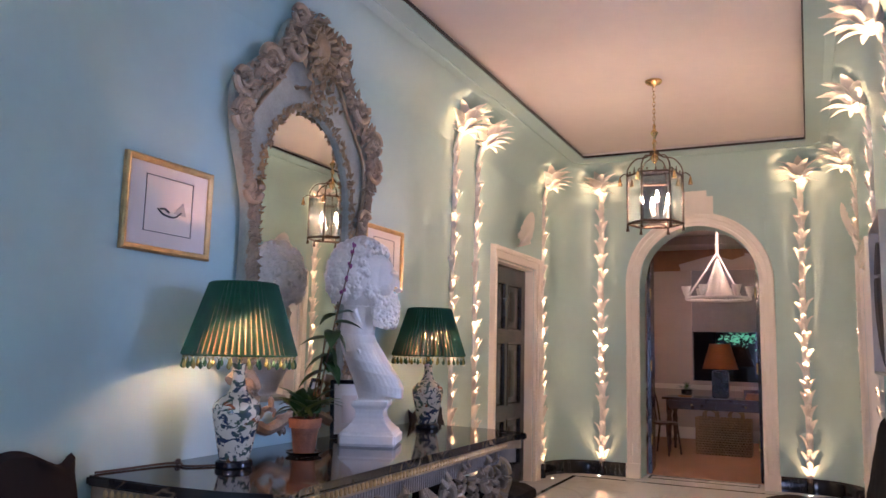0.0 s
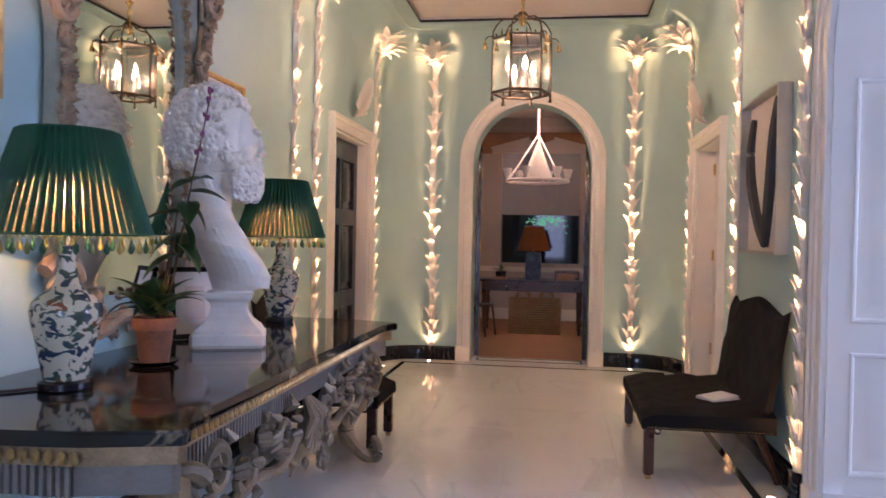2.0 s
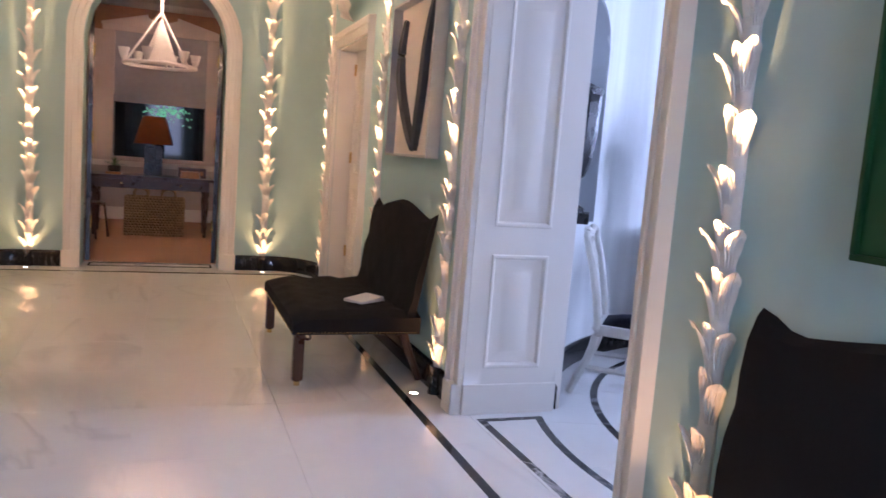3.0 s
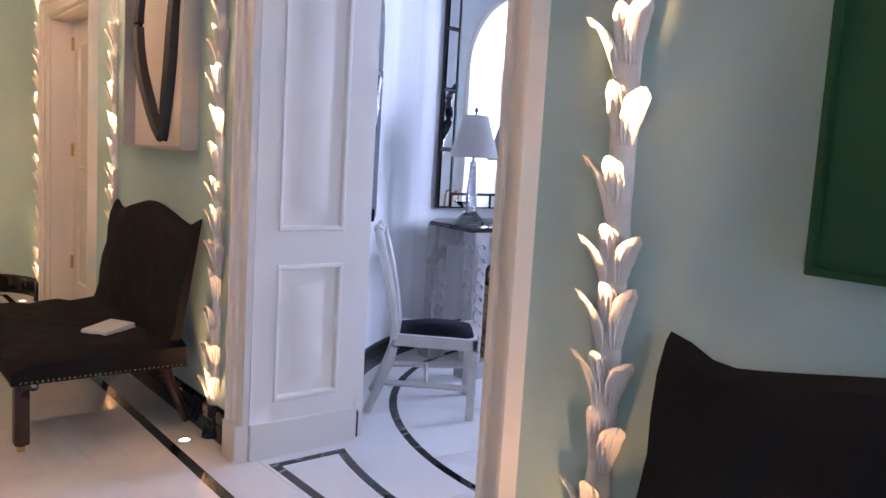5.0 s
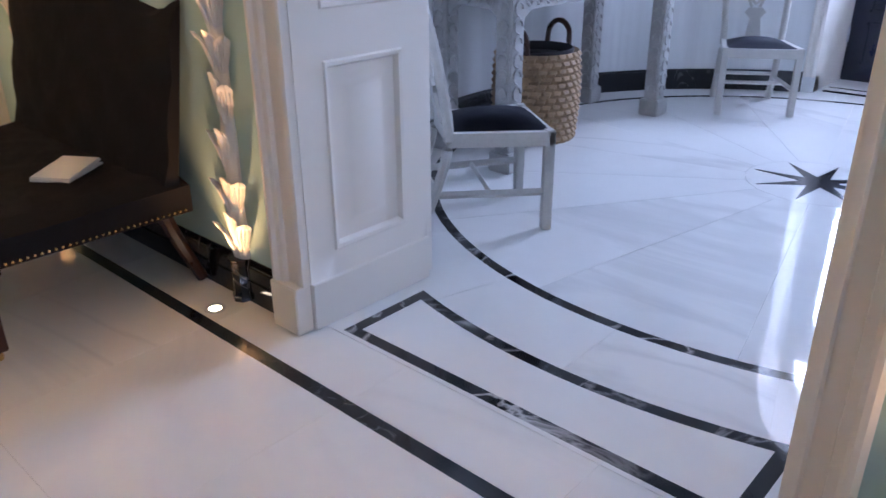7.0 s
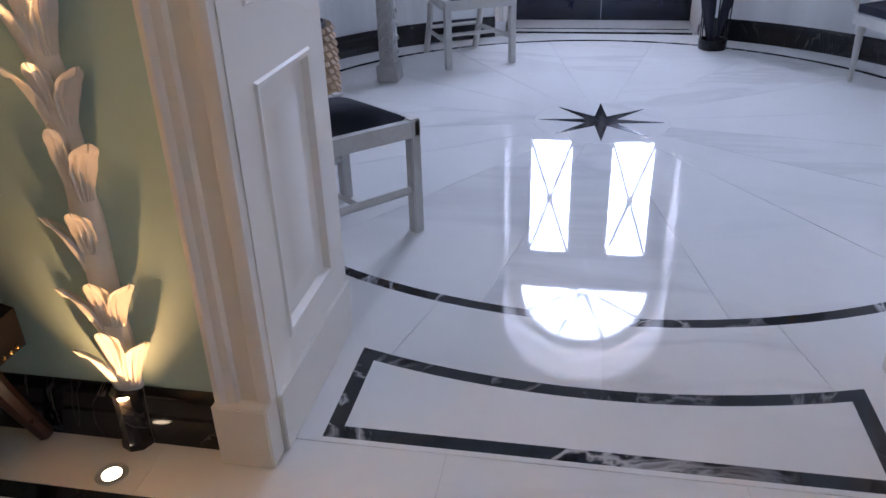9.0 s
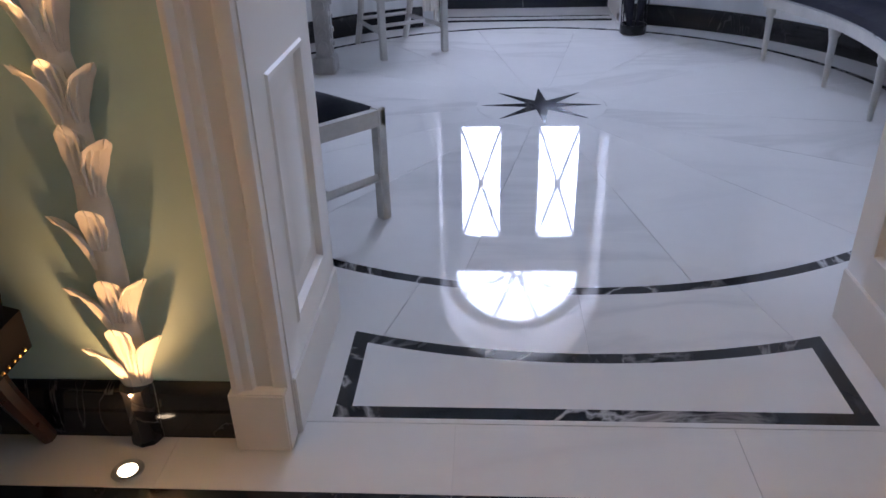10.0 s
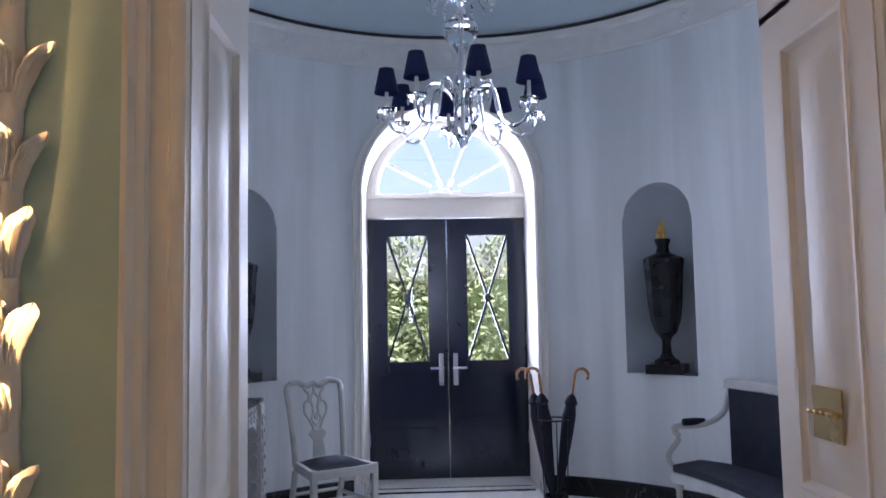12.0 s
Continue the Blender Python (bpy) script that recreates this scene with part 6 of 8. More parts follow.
for sgn in (-1, 1):
    y0, y1 = sorted((RY + sgn * 0.0015, RY + sgn * 0.732))
    w = y1 - y0
    d = thing("front_door", pose(DX, y0, 0.01), "navy-black lacquered front door leaf with crossed glazing bars", "door", "leaves of the front door")
    tagged(d, kind="structure")
    ga, gb = (0.165, 0.545) if sgn < 0 else (0.175, 0.555)
    bm = BM()
    for a, b_, z0, z1 in ((0, w, 0, 1.06), (0, w, 2.22, 2.38), (0, ga, 1.06, 2.22), (gb, w, 1.06, 2.22)):
        box(bm, 0, 0.05, a, b_, z0, z1)
    for z0, z1 in ((0.14, 0.46), (0.54, 0.94)):
        for a, b_, c0, c1 in ((0.12, w - 0.12, z0, z0 + 0.02), (0.12, w - 0.12, z1 - 0.02, z1), (0.12, 0.14, z0, z1), (w - 0.14, w - 0.12, z0, z1)):
            box(bm, -0.012, 0.001, a, b_, c0, c1, 0.004)
    part("leaf", bm, M_NAVY, d, "", 20)
    g = part("pane", box(BM(), 0.022, 0.028, ga, gb, 1.06, 2.22), M_GLASS, d, "clear glass", 0)
    g.visible_shadow = False
    gm = (ga + gb) / 2
    bm = BM()
    for a, b_ in (((ga, 1.06), (gb, 2.22)), ((gb, 1.06), (ga, 2.22))):
        tube(bm, [(-0.012, a[0], a[1]), (-0.012, b_[0], b_[1])], 0.013, 6)
    lathe(bm, [(0.034, -0.012), (0.034, 0.012)], 16, pose(-0.012, gm, 1.64, 0, 90))
    part("crossed_bars", bm, M_NAVY, d)
    hy = w - 0.065 if sgn < 0 else 0.065
    pl = part("handle_plate", box(BM(), -0.010, 0, hy - 0.022, hy + 0.022, 0.84, 1.13, 0.003), M_STEEL, d, "brushed steel back plate")
    part("lever", tube(BM(), [(-0.01, hy, 1.0), (-0.05, hy, 1.0), (-0.055, hy + sgn * 0.03 * -1, 1.0), (-0.055, hy - sgn * -0.10, 1.0)], 0.010, 8), M_STEEL, pl, "steel lever handle")
    for hz in (0.3, 1.2, 2.05):
        part("hinge", tube(BM(), [(-0.012, 0.0 if sgn < 0 else w, hz), (-0.012, 0.0 if sgn < 0 else w, hz + 0.12)], 0.010, 8), M_STEEL, d)
structure("threshold_front", box(BM(), DX - 0.5, DX + 0.3, RY - 0.74, RY + 0.74, 0.001, 0.008, 0.002), M_FLOOR)
# light switch plate on the south jamb
sw = thing("switch_plate", pose(0.785, RY - 0.766, 1.262), "square polished brass plate with four dolly switches", "light switch")
part("plate", box(BM(), -0.072, 0.072, 0, 0.006, -0.068, 0.068, 0.002), M_BRASS, sw)
for k in range(4):
    part("dolly", lathe(BM(), [(0.008, 0), (0.006, 0.01), (0.004, 0.022), (0.006, 0.026), (0, 0.028)], 10, pose(-0.045 + 0.03 * k, 0.006, 0, -80)), M_BRASS, sw, "brass dolly switch")


# painted chairs with pierced splats
def splat_chair(m):
    C = thing("side_chair", m, "pale grey painted chair with pierced splat and navy seat", "chair", "painted chairs in the vestibule")
    w, d, sh = 0.25, 0.44, 0.45   # half width at the front; faces +y
    part("seat_rail", box(BM(), -w, w, d - 0.03, d, sh - 0.075, sh - 0.015, 0.004), M_CHAIR, C)
    part("seat_rail", box(BM(), -0.20, 0.20, 0.0, 0.03, sh - 0.075, sh - 0.015, 0.004), M_CHAIR, C)
    for sg in (-1, 1):
        bm = prism(BM(), [(sg * 0.20, 0.0), (sg * w, d - 0.03), (sg * (w - 0.03), d - 0.03), (sg * 0.17, 0.0)][::-sg], sh - 0.075, sh - 0.015)
        part("seat_rail", fix(bm), M_CHAIR, C)
        part("front_leg", box(BM(), sg * (w - 0.021) - 0.021, sg * (w - 0.021) + 0.021, d - 0.043, d - 0.001, 0, sh - 0.01, 0.004), M_CHAIR, C)
        st = spline([(sg * 0.19, -0.13, 0.005), (sg * 0.19, -0.03, 0.25), (sg * 0.19, 0.0, sh), (sg * 0.205, -0.05, 0.75), (sg * 0.215, -0.10, 0.93), (sg * 0.19, -0.105, 0.975)], 5)
        part("back_leg", tube(BM(), st, [0.023] * (len(st) - 5) + [0.022, 0.021, 0.02, 0.019, 0.016], 8), M_CHAIR, C, "back leg running up into the stile")
        part("side_stretcher", tube(BM(), [(sg * 0.19, -0.06, 0.17), (sg * (w - 0.02), d - 0.02, 0.17)], 0.014, 4, None, 1.2), M_CHAIR, C)
        cr = spline([(sg * 0.19, -0.105, 0.975), (sg * 0.12, -0.115, 0.985), (sg * 0.055, -0.115, 0.955), (0, -0.115, 0.975)], 6)
        part("crest_rail", tube(BM(), cr, [0.018 + 0.007 * math.sin(i / 6) for i in range(len(cr))], 8), M_CHAIR, C)
    part("cross_stretcher", tube(BM(), [(-0.21, 0.18, 0.17), (0.21, 0.18, 0.17)], 0.013, 4), M_CHAIR, C)
    part("back_stretcher", tube(BM(), [(-0.19, -0.055, 0.19), (0.19, -0.055, 0.19)], 0.013, 4), M_CHAIR, C)

    def yb(z):
        return -0.005 - 0.105 * max(0, (z - sh)) / 0.52

    bm = BM()
    prism(bm, [(-0.05, 0), (0.05, 0), (0.035, 0.12), (0.07, 0.16), (0.045, 0.19), (-0.045, 0.19), (-0.07, 0.16), (-0.035, 0.12)], -0.008, 0.008, Matrix.Translation((0, yb(sh), sh)) @ Matrix.Rotation(radians(11.5), 4, "X") @ Matrix.Rotation(radians(90), 4, "X"))
    for sg in (-1, 1):
        p = [(0.025, 0.64), (0.05, 0.70), (0.085, 0.76), (0.085, 0.82), (0.05, 0.845), (0.02, 0.81), (0.02, 0.76), (0.0, 0.71)]
        tube(bm, spline([(sg * x, yb(z), z) for x, z in p], 5), 0.011, 6)
        p = [(0.05, 0.845), (0.045, 0.89), (0.075, 0.93), (0.06, 0.955)]
        tube(bm, spline([(sg * x, yb(z), z) for x, z in p], 5), 0.011, 6)
        p = [(0.0, 0.66), (0.032, 0.70), (0.03, 0.74), (0.0, 0.755)]
        tube(bm, spline([(sg * x, yb(z), z) for x, z in p], 5), 0.009, 6)
        tube(bm, spline([(sg * 0.02, yb(0.80), 0.80), (sg * 0.03, yb(0.86), 0.86), (0, yb(0.91), 0.91), (0, yb(0.955), 0.955)], 5), 0.010, 6)
    part("splat", bm, M_CHAIR, C, "pierced looping splat")
    bm = BM()
    n = 8
    rows = []
    for i in range(n + 1):
        t = i / n
        hw = 0.175 + (w - 0.025 - 0.175) * t
        rows.append([bm.verts.new((hw * s, 0.02 + (d - 0.03) * t, sh - 0.018 + 0.045 * (1 - abs(s) ** 3) * (1 - abs(2 * t - 1) ** 3))) for s in (-1, -0.75, -0.4, 0, 0.4, 0.75, 1)])
    for a, b_ in zip(rows, rows[1:]):
        for j in range(6):
            bm.faces.new((a[j], a[j + 1], b_[j + 1], b_[j]))
    bmesh.ops.solidify(bm, geom=list(bm.faces), thickness=0.02)
    part("seat", fix(bm), M_NAVYCLOTH, C, "navy drop-in seat", 60)
    return C


CH = splat_chair(pose(1.565, 5.105, 0, 0, 0, -128) @ Matrix.Scale(1.03, 4))
copy_thing(CH, pose(4.72, 4.98, 0, 0, 0, 121))

# carved stone-coloured console
T = thing("vestibule_console", pose(3.13, 5.30, 0), "carved grey stone-finish console table with a dark marble top", "console table")
TT = 0.985
bm = prism(BM(), [(-0.90, -0.04), (0.90, -0.04), (0.82, 0.50), (0.62, 0.70), (-0.62, 0.70), (-0.82, 0.50)], TT - 0.028, TT)
bmesh.ops.bevel(bm, geom=[e for e in bm.edges if abs(e.verts[0].co.z - e.verts[1].co.z) < 1e-4], offset=0.007, segments=2, affect="EDGES")
part("tabletop", bm, M_TOP, T, "dark polished marble top")
rnd = random.Random(31)


def carved_apron(x0, x1, y0, y1):
    """Apron board between two legs with an arched lower edge and a row of carved ovals."""
    L_ = math.hypot(x1 - x0, y1 - y0)
    m = Matrix.Translation((x0, y0, 0)) @ Matrix.Rotation(math.atan2(y1 - y0, x1 - x0), 4, "Z")
    bm = BM()
    n = 20
    top = TT - 0.03
    A = []
    for i in range(n + 1):
        x = L_ * i / n
        e = min(x, L_ - x)
        drop = 0.12 + 0.13 * max(0, 1 - e / 0.16) ** 1.6
        A.append((x, top - drop))
    f = [[bm.verts.new(m @ Vector((x, y, z))) for y, zz in ((-0.02, 0), (0.02, 0)) for z in (zl, top)] for x, zl in A]
    for a, b_ in zip(f, f[1:]):
        for q in ((0, 1, 1, 0), (2, 3, 3, 2)):
            bm.faces.new((a[q[0]], b_[q[0]], b_[q[1]], a[q[1]]))
        bm.faces.new((a[0], a[2], b_[2], b_[0]))
        bm.faces.new((a[1], b_[1], b_[3], a[3]))
    ap = part("apron", fix(bm), M_STONE, T)
    bm = BM()
    k = int(L_ / 0.085)
    for i in range(k):
        x = (i + 0.5) * L_ / k
        for side in (-1,):
            tube(bm, [(x + 0.026 * math.cos(a), -0.024, top - 0.06 + 0.042 * math.sin(a)) for a in (2 * math.pi * j / 10 for j in range(11))], 0.008, 5, m)
            ico(bm, 0.014, m @ Matrix.Translation((x, -0.024, top - 0.06)) @ Matrix.Diagonal((1, 0.6, 1.7, 1)), 1)
    part("oval_frieze", bm, M_STONE, ap, "row of carved ovals")


LEGS = [(-0.82, 0.0), (0.82, 0.0), (0.86, 0.55), (-0.70, 0.55)]
carved_apron(-0.82, 0.82, 0.0, 0.0)
carved_apron(-0.70, -0.82, 0.55, 0.0)
carved_apron(0.82, 0.80, 0.0, 0.55)
for x, y in LEGS:
    bm = box(BM(), x - 0.055, x + 0.055, y - 0.05, y + 0.05, 0.11, TT - 0.03, 0.006)
    box(bm, x - 0.075, x + 0.075, y - 0.07, y + 0.07, 0.0, 0.11, 0.008)
    lg = part("leg", bm, M_STONE, T)
    bm = BM()
    for z in np.arange(0.17, TT - 0.12, 0.085):
        for sx, sy, ax in ((0, -0.054, "x"), (-0.058, 0, "y"), (0.058, 0, "y")):
            s = rnd.choice((-1, 1))
            pts = [(x + sx + (0.034 * math.cos(a * s) if ax == "x" else 0), y + sy + (0 if ax == "x" else 0.03 * math.cos(a * s)), z + 0.036 * math.sin(a)) for a in (4.8 * j / 9 for j in range(10))]
            tube(bm, pts, [0.010 - 0.0006 * j for j in range(10)], 5)
    part("scroll_carving", bm, M_STONE, lg, "carved scrolls and leaves")


def crystal_lamp(m):
    L = thing("crystal_lamp", m, "twisted crystal column lamp with an ivory shade", "table lamp", "pair of crystal lamps")
    part("foot", lathe(BM(), [(0.10, 0), (0.10, 0.012), (0.085, 0.03), (0.06, 0.055), (0.045, 0.075)], 8), M_CRYSTAL, L, "", 20)
    bm = BM()
    for k in range(4):
        tube(bm, [((0.022 - 0.012 * i / 40) * math.cos(i * 0.35 + k * math.pi / 2) + 0, (0.022 - 0.012 * i / 40) * math.sin(i * 0.35 + k * math.pi / 2), 0.07 + 0.34 * i / 40) for i in range(41)], [0.026 - 0.013 * i / 40 for i in range(41)], 6)
    part("column", bm, M_CRYSTAL, L, "twisted cut crystal column")
    part("cap", lathe(BM(), [(0.022, 0.40), (0.028, 0.415), (0.012, 0.43), (0.01, 0.47)], 12), M_STEEL, L)
    bm = lathe_open(BM(), [(0.17, 0.45), (0.085, 0.735)], 40)
    bmesh.ops.solidify(bm, geom=list(bm.faces), thickness=0.004)
    part("shade", bm, M_LAMPWHITE, L, "ivory empire shade", 60)
    part("finial", lathe(BM(), [(0.004, 0.70), (0.006, 0.75), (0.014, 0.77), (0.004, 0.79)], 10), M_INK, L)
    return L


CL = crystal_lamp(pose(2.52, 5.62, TT))
copy_thing(CL, pose(3.72, 5.62, TT))
# dark bronze figure: one plain shape
bm = BM()
lathe(bm, [(0.085, 0), (0.09, 0.02), (0.07, 0.035), (0.05, 0.08), (0.045, 0.14)], 20)
ico(bm, 1, pose(0, 0, 0.25) @ Matrix.Diagonal((0.07, 0.06, 0.13, 1)), 3)
ico(bm, 1, pose(0.01, 0, 0.42, 0, 10) @ Matrix.Diagonal((0.095, 0.07, 0.12, 1)), 3)
ico(bm, 1, pose(0.0, 0, 0.60) @ Matrix.Diagonal((0.055, 0.06, 0.07, 1)), 3)
tube(bm, spline([(0.08, 0, 0.48), (0.13, 0.02, 0.60), (0.12, 0.02, 0.74), (0.18, 0.02, 0.84)], 5), [0.034 - 0.001 * i for i in range(16)], 8)
tube(bm, spline([(-0.07, 0, 0.48), (-0.13, 0.02, 0.38), (-0.10, 0.05, 0.28)], 5), 0.028, 8)
me = finish("bronze_figure", bm, M_BRONZE, 60)
bf_ = tagged(new("bronze_figure", me), "dark bronze figure with one raised arm on the console", "figurine")
bf_.matrix_world = pose(2.92, 5.55, TT) @ Matrix.Scale(1.25, 4)
rm = bf_.modifiers.new("weld", "REMESH")
rm.mode, rm.voxel_size, rm.use_smooth_shade = "VOXEL", 0.008, True
fd = thing("crystal_dish", pose(3.42, 5.45, TT), "small low crystal dish on the console top", "dish")
part("bowl", lathe(BM(), [(0.04, 0), (0.045, 0.01), (0.02, 0.025), (0.09, 0.07), (0.10, 0.08), (0.09, 0.082), (0.015, 0.035)], 12), M_CRYSTAL, fd, "", 20)

# mirror with bevelled mirror-glass border
vm = thing("venetian_mirror", pose(3.13, RY + math.sqrt(RR ** 2 - 0.62 ** 2) - 0.03, 1.05), "tall clear mirror bordered by narrow silvered mirror panes", "mirror")
MW, MH = 0.52, 1.75
part("backboard", box(BM(), -MW, MW, 0.0, 0.03, 0, MH, 0.003), M_INK, vm)
part("mirror_glass", box(BM(), -MW + 0.12, MW - 0.12, -0.016, -0.001, 0.12, MH - 0.12, 0.006), M_MIRROR, vm, "silvered glass", 20)
for sx in (-1, 1):
    for k in range(4):
        z0, z1 = k * MH / 4 + 0.008, (k + 1) * MH / 4 - 0.008
        part("border_plate", box(BM(), sx * (MW - 0.055) - 0.05, sx * (MW - 0.055) + 0.05, -0.014, -0.001, z0, z1, 0.009), M_MIRROR, vm, "", 20)
for z in (0.005, MH - 0.11):
    for k in range(2):
        x0 = -MW + 0.115 + k * (MW - 0.115)
        part("border_plate", box(BM(), x0 + 0.005, x0 + MW - 0.12, -0.014, -0.001, z, z + 0.10, 0.009), M_MIRROR, vm, "", 20)

# rush basket under the console
bk = thing("rush_basket", pose(2.98, 5.60, 0), "tall round woven rush basket with dark lining and handles", "basket")
part("lining", lathe(BM(), [(0.19, 0.01), (0.22, 0.545), (0.21, 0.55), (0.19, 0.50)], 24), M_INK, bk, "dark cloth lining")
for j in range(13):
    z = 0.02 + j * 0.041
    r = 0.225 + 0.018 * math.sin(j / 13 * 3.0)
    bm = BM()
    n = 26
    for i in range(n):
        a = 2 * math.pi * (i + 0.5 * (j % 2)) / n
        c0 = Vector((r * math.cos(a), r * math.sin(a), z))
        tg = Vector((-math.sin(a), math.cos(a), 0))
        tube(bm, [c0 - tg * 0.034 - Vector((0, 0, 0.010)), c0 - tg * 0.012 + Vector((math.cos(a), math.sin(a), 0)) * 0.010, c0 + tg * 0.012 + Vector((math.cos(a), math.sin(a), 0)) * 0.010, c0 + tg * 0.034 + Vector((0, 0, 0.010))], [0.012, 0.024, 0.024, 0.012], 5)
    part("woven_band", bm, M_WICKER, bk)
for sg in (-1, 1):
    part("handle", tube(BM(), spline([(sg * 0.21, -0.08, 0.50), (sg * 0.22, -0.07, 0.63), (sg * 0.22, 0.0, 0.68), (sg * 0.22, 0.07, 0.63), (sg * 0.21, 0.08, 0.50)], 5), 0.017, 6), M_MAHOG, bk, "dark wrapped handle")


# black urns with gilded flames in the niches
def urn(m):
    U = thing("flame_urn", m, "black fluted urn with a gilded flame finial in a niche", "urn", "urns in the niches")
    part("plinth", box(BM(), -0.14, 0.14, -0.14, 0.14, 0, 0.075, 0.005), M_BRONZE, U)
    part("body", lathe(BM(), [(0.10, 0.075), (0.10, 0.10), (0.06, 0.125), (0.038, 0.16), (0.034, 0.24), (0.042, 0.27), (0.05, 0.285), (0.085, 0.32), (0.12, 0.42), (0.138, 0.56), (0.148, 0.74), (0.155, 0.85), (0.16, 0.86), (0.16, 0.90), (0.14, 0.915), (0.055, 0.95), (0.045, 1.0), (0.06, 1.035), (0.062, 1.06), (0.03, 1.065)], 12), M_BRONZE, U, "black fluted body", 25)
    bm = BM()
    r = random.Random(2)
    for i in range(9):
        a = r.uniform(0, 6.28)
        q = r.uniform(0.01, 0.03)
        tube(bm, spline([(q * math.cos(a), q * math.sin(a), 1.06), (q * 1.4 * math.cos(a), q * 1.4 * math.sin(a), 1.12), (q * 0.5 * math.cos(a + 1), q * 0.5 * math.sin(a + 1), 1.17 + r.uniform(0, 0.06))], 4), [0.012, 0.016, 0.017, 0.016, 0.014, 0.011, 0.008, 0.004, 0.002], 6)
    part("flame", bm, M_GOLD, U, "gilded flame")
    return U


def niche_pose(a, r=2.35):
    return pose(RX + r * math.cos(radians(a)), RY + r * math.sin(radians(a)), 1.012, 0, 0, a + 15)


U1 = urn(niche_pose(-45.6))
for a in (45.6, 134.4):
    copy_thing(U1, niche_pose(a))

# umbrella stand
us = thing("umbrella_stand", pose(4.97, 3.16, 0), "slim black metal umbrella stand", "umbrella stand")
part("tray", lathe(BM(), [(0.095, 0), (0.10, 0.01), (0.10, 0.07), (0.092, 0.07), (0.088, 0.02)], 20), M_BRONZE, us)
for k in range(6):
    a = radians(60 * k)
    part("rod", tube(BM(), [(0.095 * math.cos(a), 0.095 * math.sin(a), 0.05), (0.12 * math.cos(a), 0.12 * math.sin(a), 0.66)], 0.005, 6), M_BRONZE, us)
part("ring", tube(BM(), [(0.12 * math.cos(a), 0.12 * math.sin(a), 0.66) for a in (2 * math.pi * i / 24 for i in range(25))], 0.007, 6), M_BRONZE, us)


def umbrella(m, hook):
    U = thing("umbrella", m, "furled black umbrella with a curved cane handle", "umbrella", "umbrellas in the stand")
    part("canopy", lathe(BM(), [(0.008, 0.02), (0.03, 0.2), (0.045, 0.45), (0.05, 0.60), (0.038, 0.68), (0.05, 0.70), (0.03, 0.74), (0.012, 0.76)], 9), M_NAVYCLOTH, U, "furled black cloth", 25)
    part("handle", tube(BM(), [(0, 0, 0.75), (0, 0, 0.90)] + [(0, hook * (0.05 - 0.05 * math.cos(t)), 0.90 + 0.05 * math.sin(t)) for t in (math.pi * 1.15 * i / 10 for i in range(1, 11))], 0.011, 8), M_CANE, U, "curved cane handle")


for dx, dy, tx, ty, hook in ((-0.02, 0.02, 2, -5, 1), (0.02, -0.02, -2, 9, -1), (0.03, 0.03, 3, -8, 1)):
    umbrella(pose(4.97 + dx, 3.16 + dy, 0.03, ty, tx, 0) @ Matrix.Scale(1.1, 4), hook)

# curved settee along the south side
ST = thing("curved_settee", pose(RX, RY, 0), "curved pale painted settee with navy upholstery and nailheads", "settee")
A0, A1 = -53, -118
RI, RO = 1.60, 2.02


def pol(r, a, z):
    """A point of the settee: r is depth beyond RI, a runs from arm to arm."""
    u = 1 - 2 * (a - A0) / (A1 - A0)
    return (0.94 * u, -1.63 + 0.19 * u * u - (r - RI), z)


def arc_band(r0, r1, z0, z1, a0, a1, n=22, crown=0.0):
    bm = BM()
    rows = []
    for i in range(n + 1):
        a = a0 + (a1 - a0) * i / n
        rows.append([bm.verts.new(pol(r0, a, z0)), bm.verts.new(pol(r0, a, z1)), bm.verts.new(pol((r0 + r1) / 2, a, z1 + crown)), bm.verts.new(pol(r1, a, z1)), bm.verts.new(pol(r1, a, z0))])
    for p, q in zip(rows, rows[1:]):
        for j in range(5):
            bm.faces.new((p[j], p[(j + 1) % 5], q[(j + 1) % 5], q[j]))
    bm.faces.new(rows[0])
    bm.faces.new(rows[-1][::-1])
    return fix(bm)


part("seat_rail", arc_band(RI, RO, 0.34, 0.40, A0, A1), M_CHAIR, ST)
part("seat", arc_band(RI + 0.01, RO - 0.03, 0.40, 0.455, A0 - 0.4, A1 + 0.4, 22, 0.03), M_NAVYCLOTH, ST, "navy upholstered seat", 60)
part("backrest", arc_band(RO - 0.06, RO, 0.455, 0.98, A0 - 3, A1 + 3), M_NAVYCLOTH, ST, "navy upholstered back")
part("crest_rail", arc_band(RO - 0.07, RO + 0.01, 0.98, 1.03, A0 - 2, A1 + 2, 22, 0.012), M_CHAIR, ST)
bm = BM()
for a in np.arange(A1, A0, 0.75):
    ico(bm, 0.006, Matrix.Translation(pol(RI - 0.002, a, 0.408)), 1)
    ico(bm, 0.006, Matrix.Translation(pol(RO - 0.064, a * 0.96 - 3.4, 0.975)), 1)
tagged(part("nailhead_trim", bm, M_STEEL, ST, "row of bright nailheads"), kind="stuff")
for a in np.linspace(A0 - 1, A1 + 1, 4):
    part("front_leg", lathe(BM(), [(0.012, 0), (0.014, 0.01), (0.022, 0.26), (0.02, 0.28), (0.03, 0.30), (0.03, 0.345)], 12, Matrix.Translation(pol(RI + 0.035, a, 0))), M_CHAIR, ST)
    part("back_leg", tube(BM(), [pol(RO + 0.05, a, 0), pol(RO - 0.02, a, 0.36)], [0.015, 0.022], 8), M_CHAIR, ST)
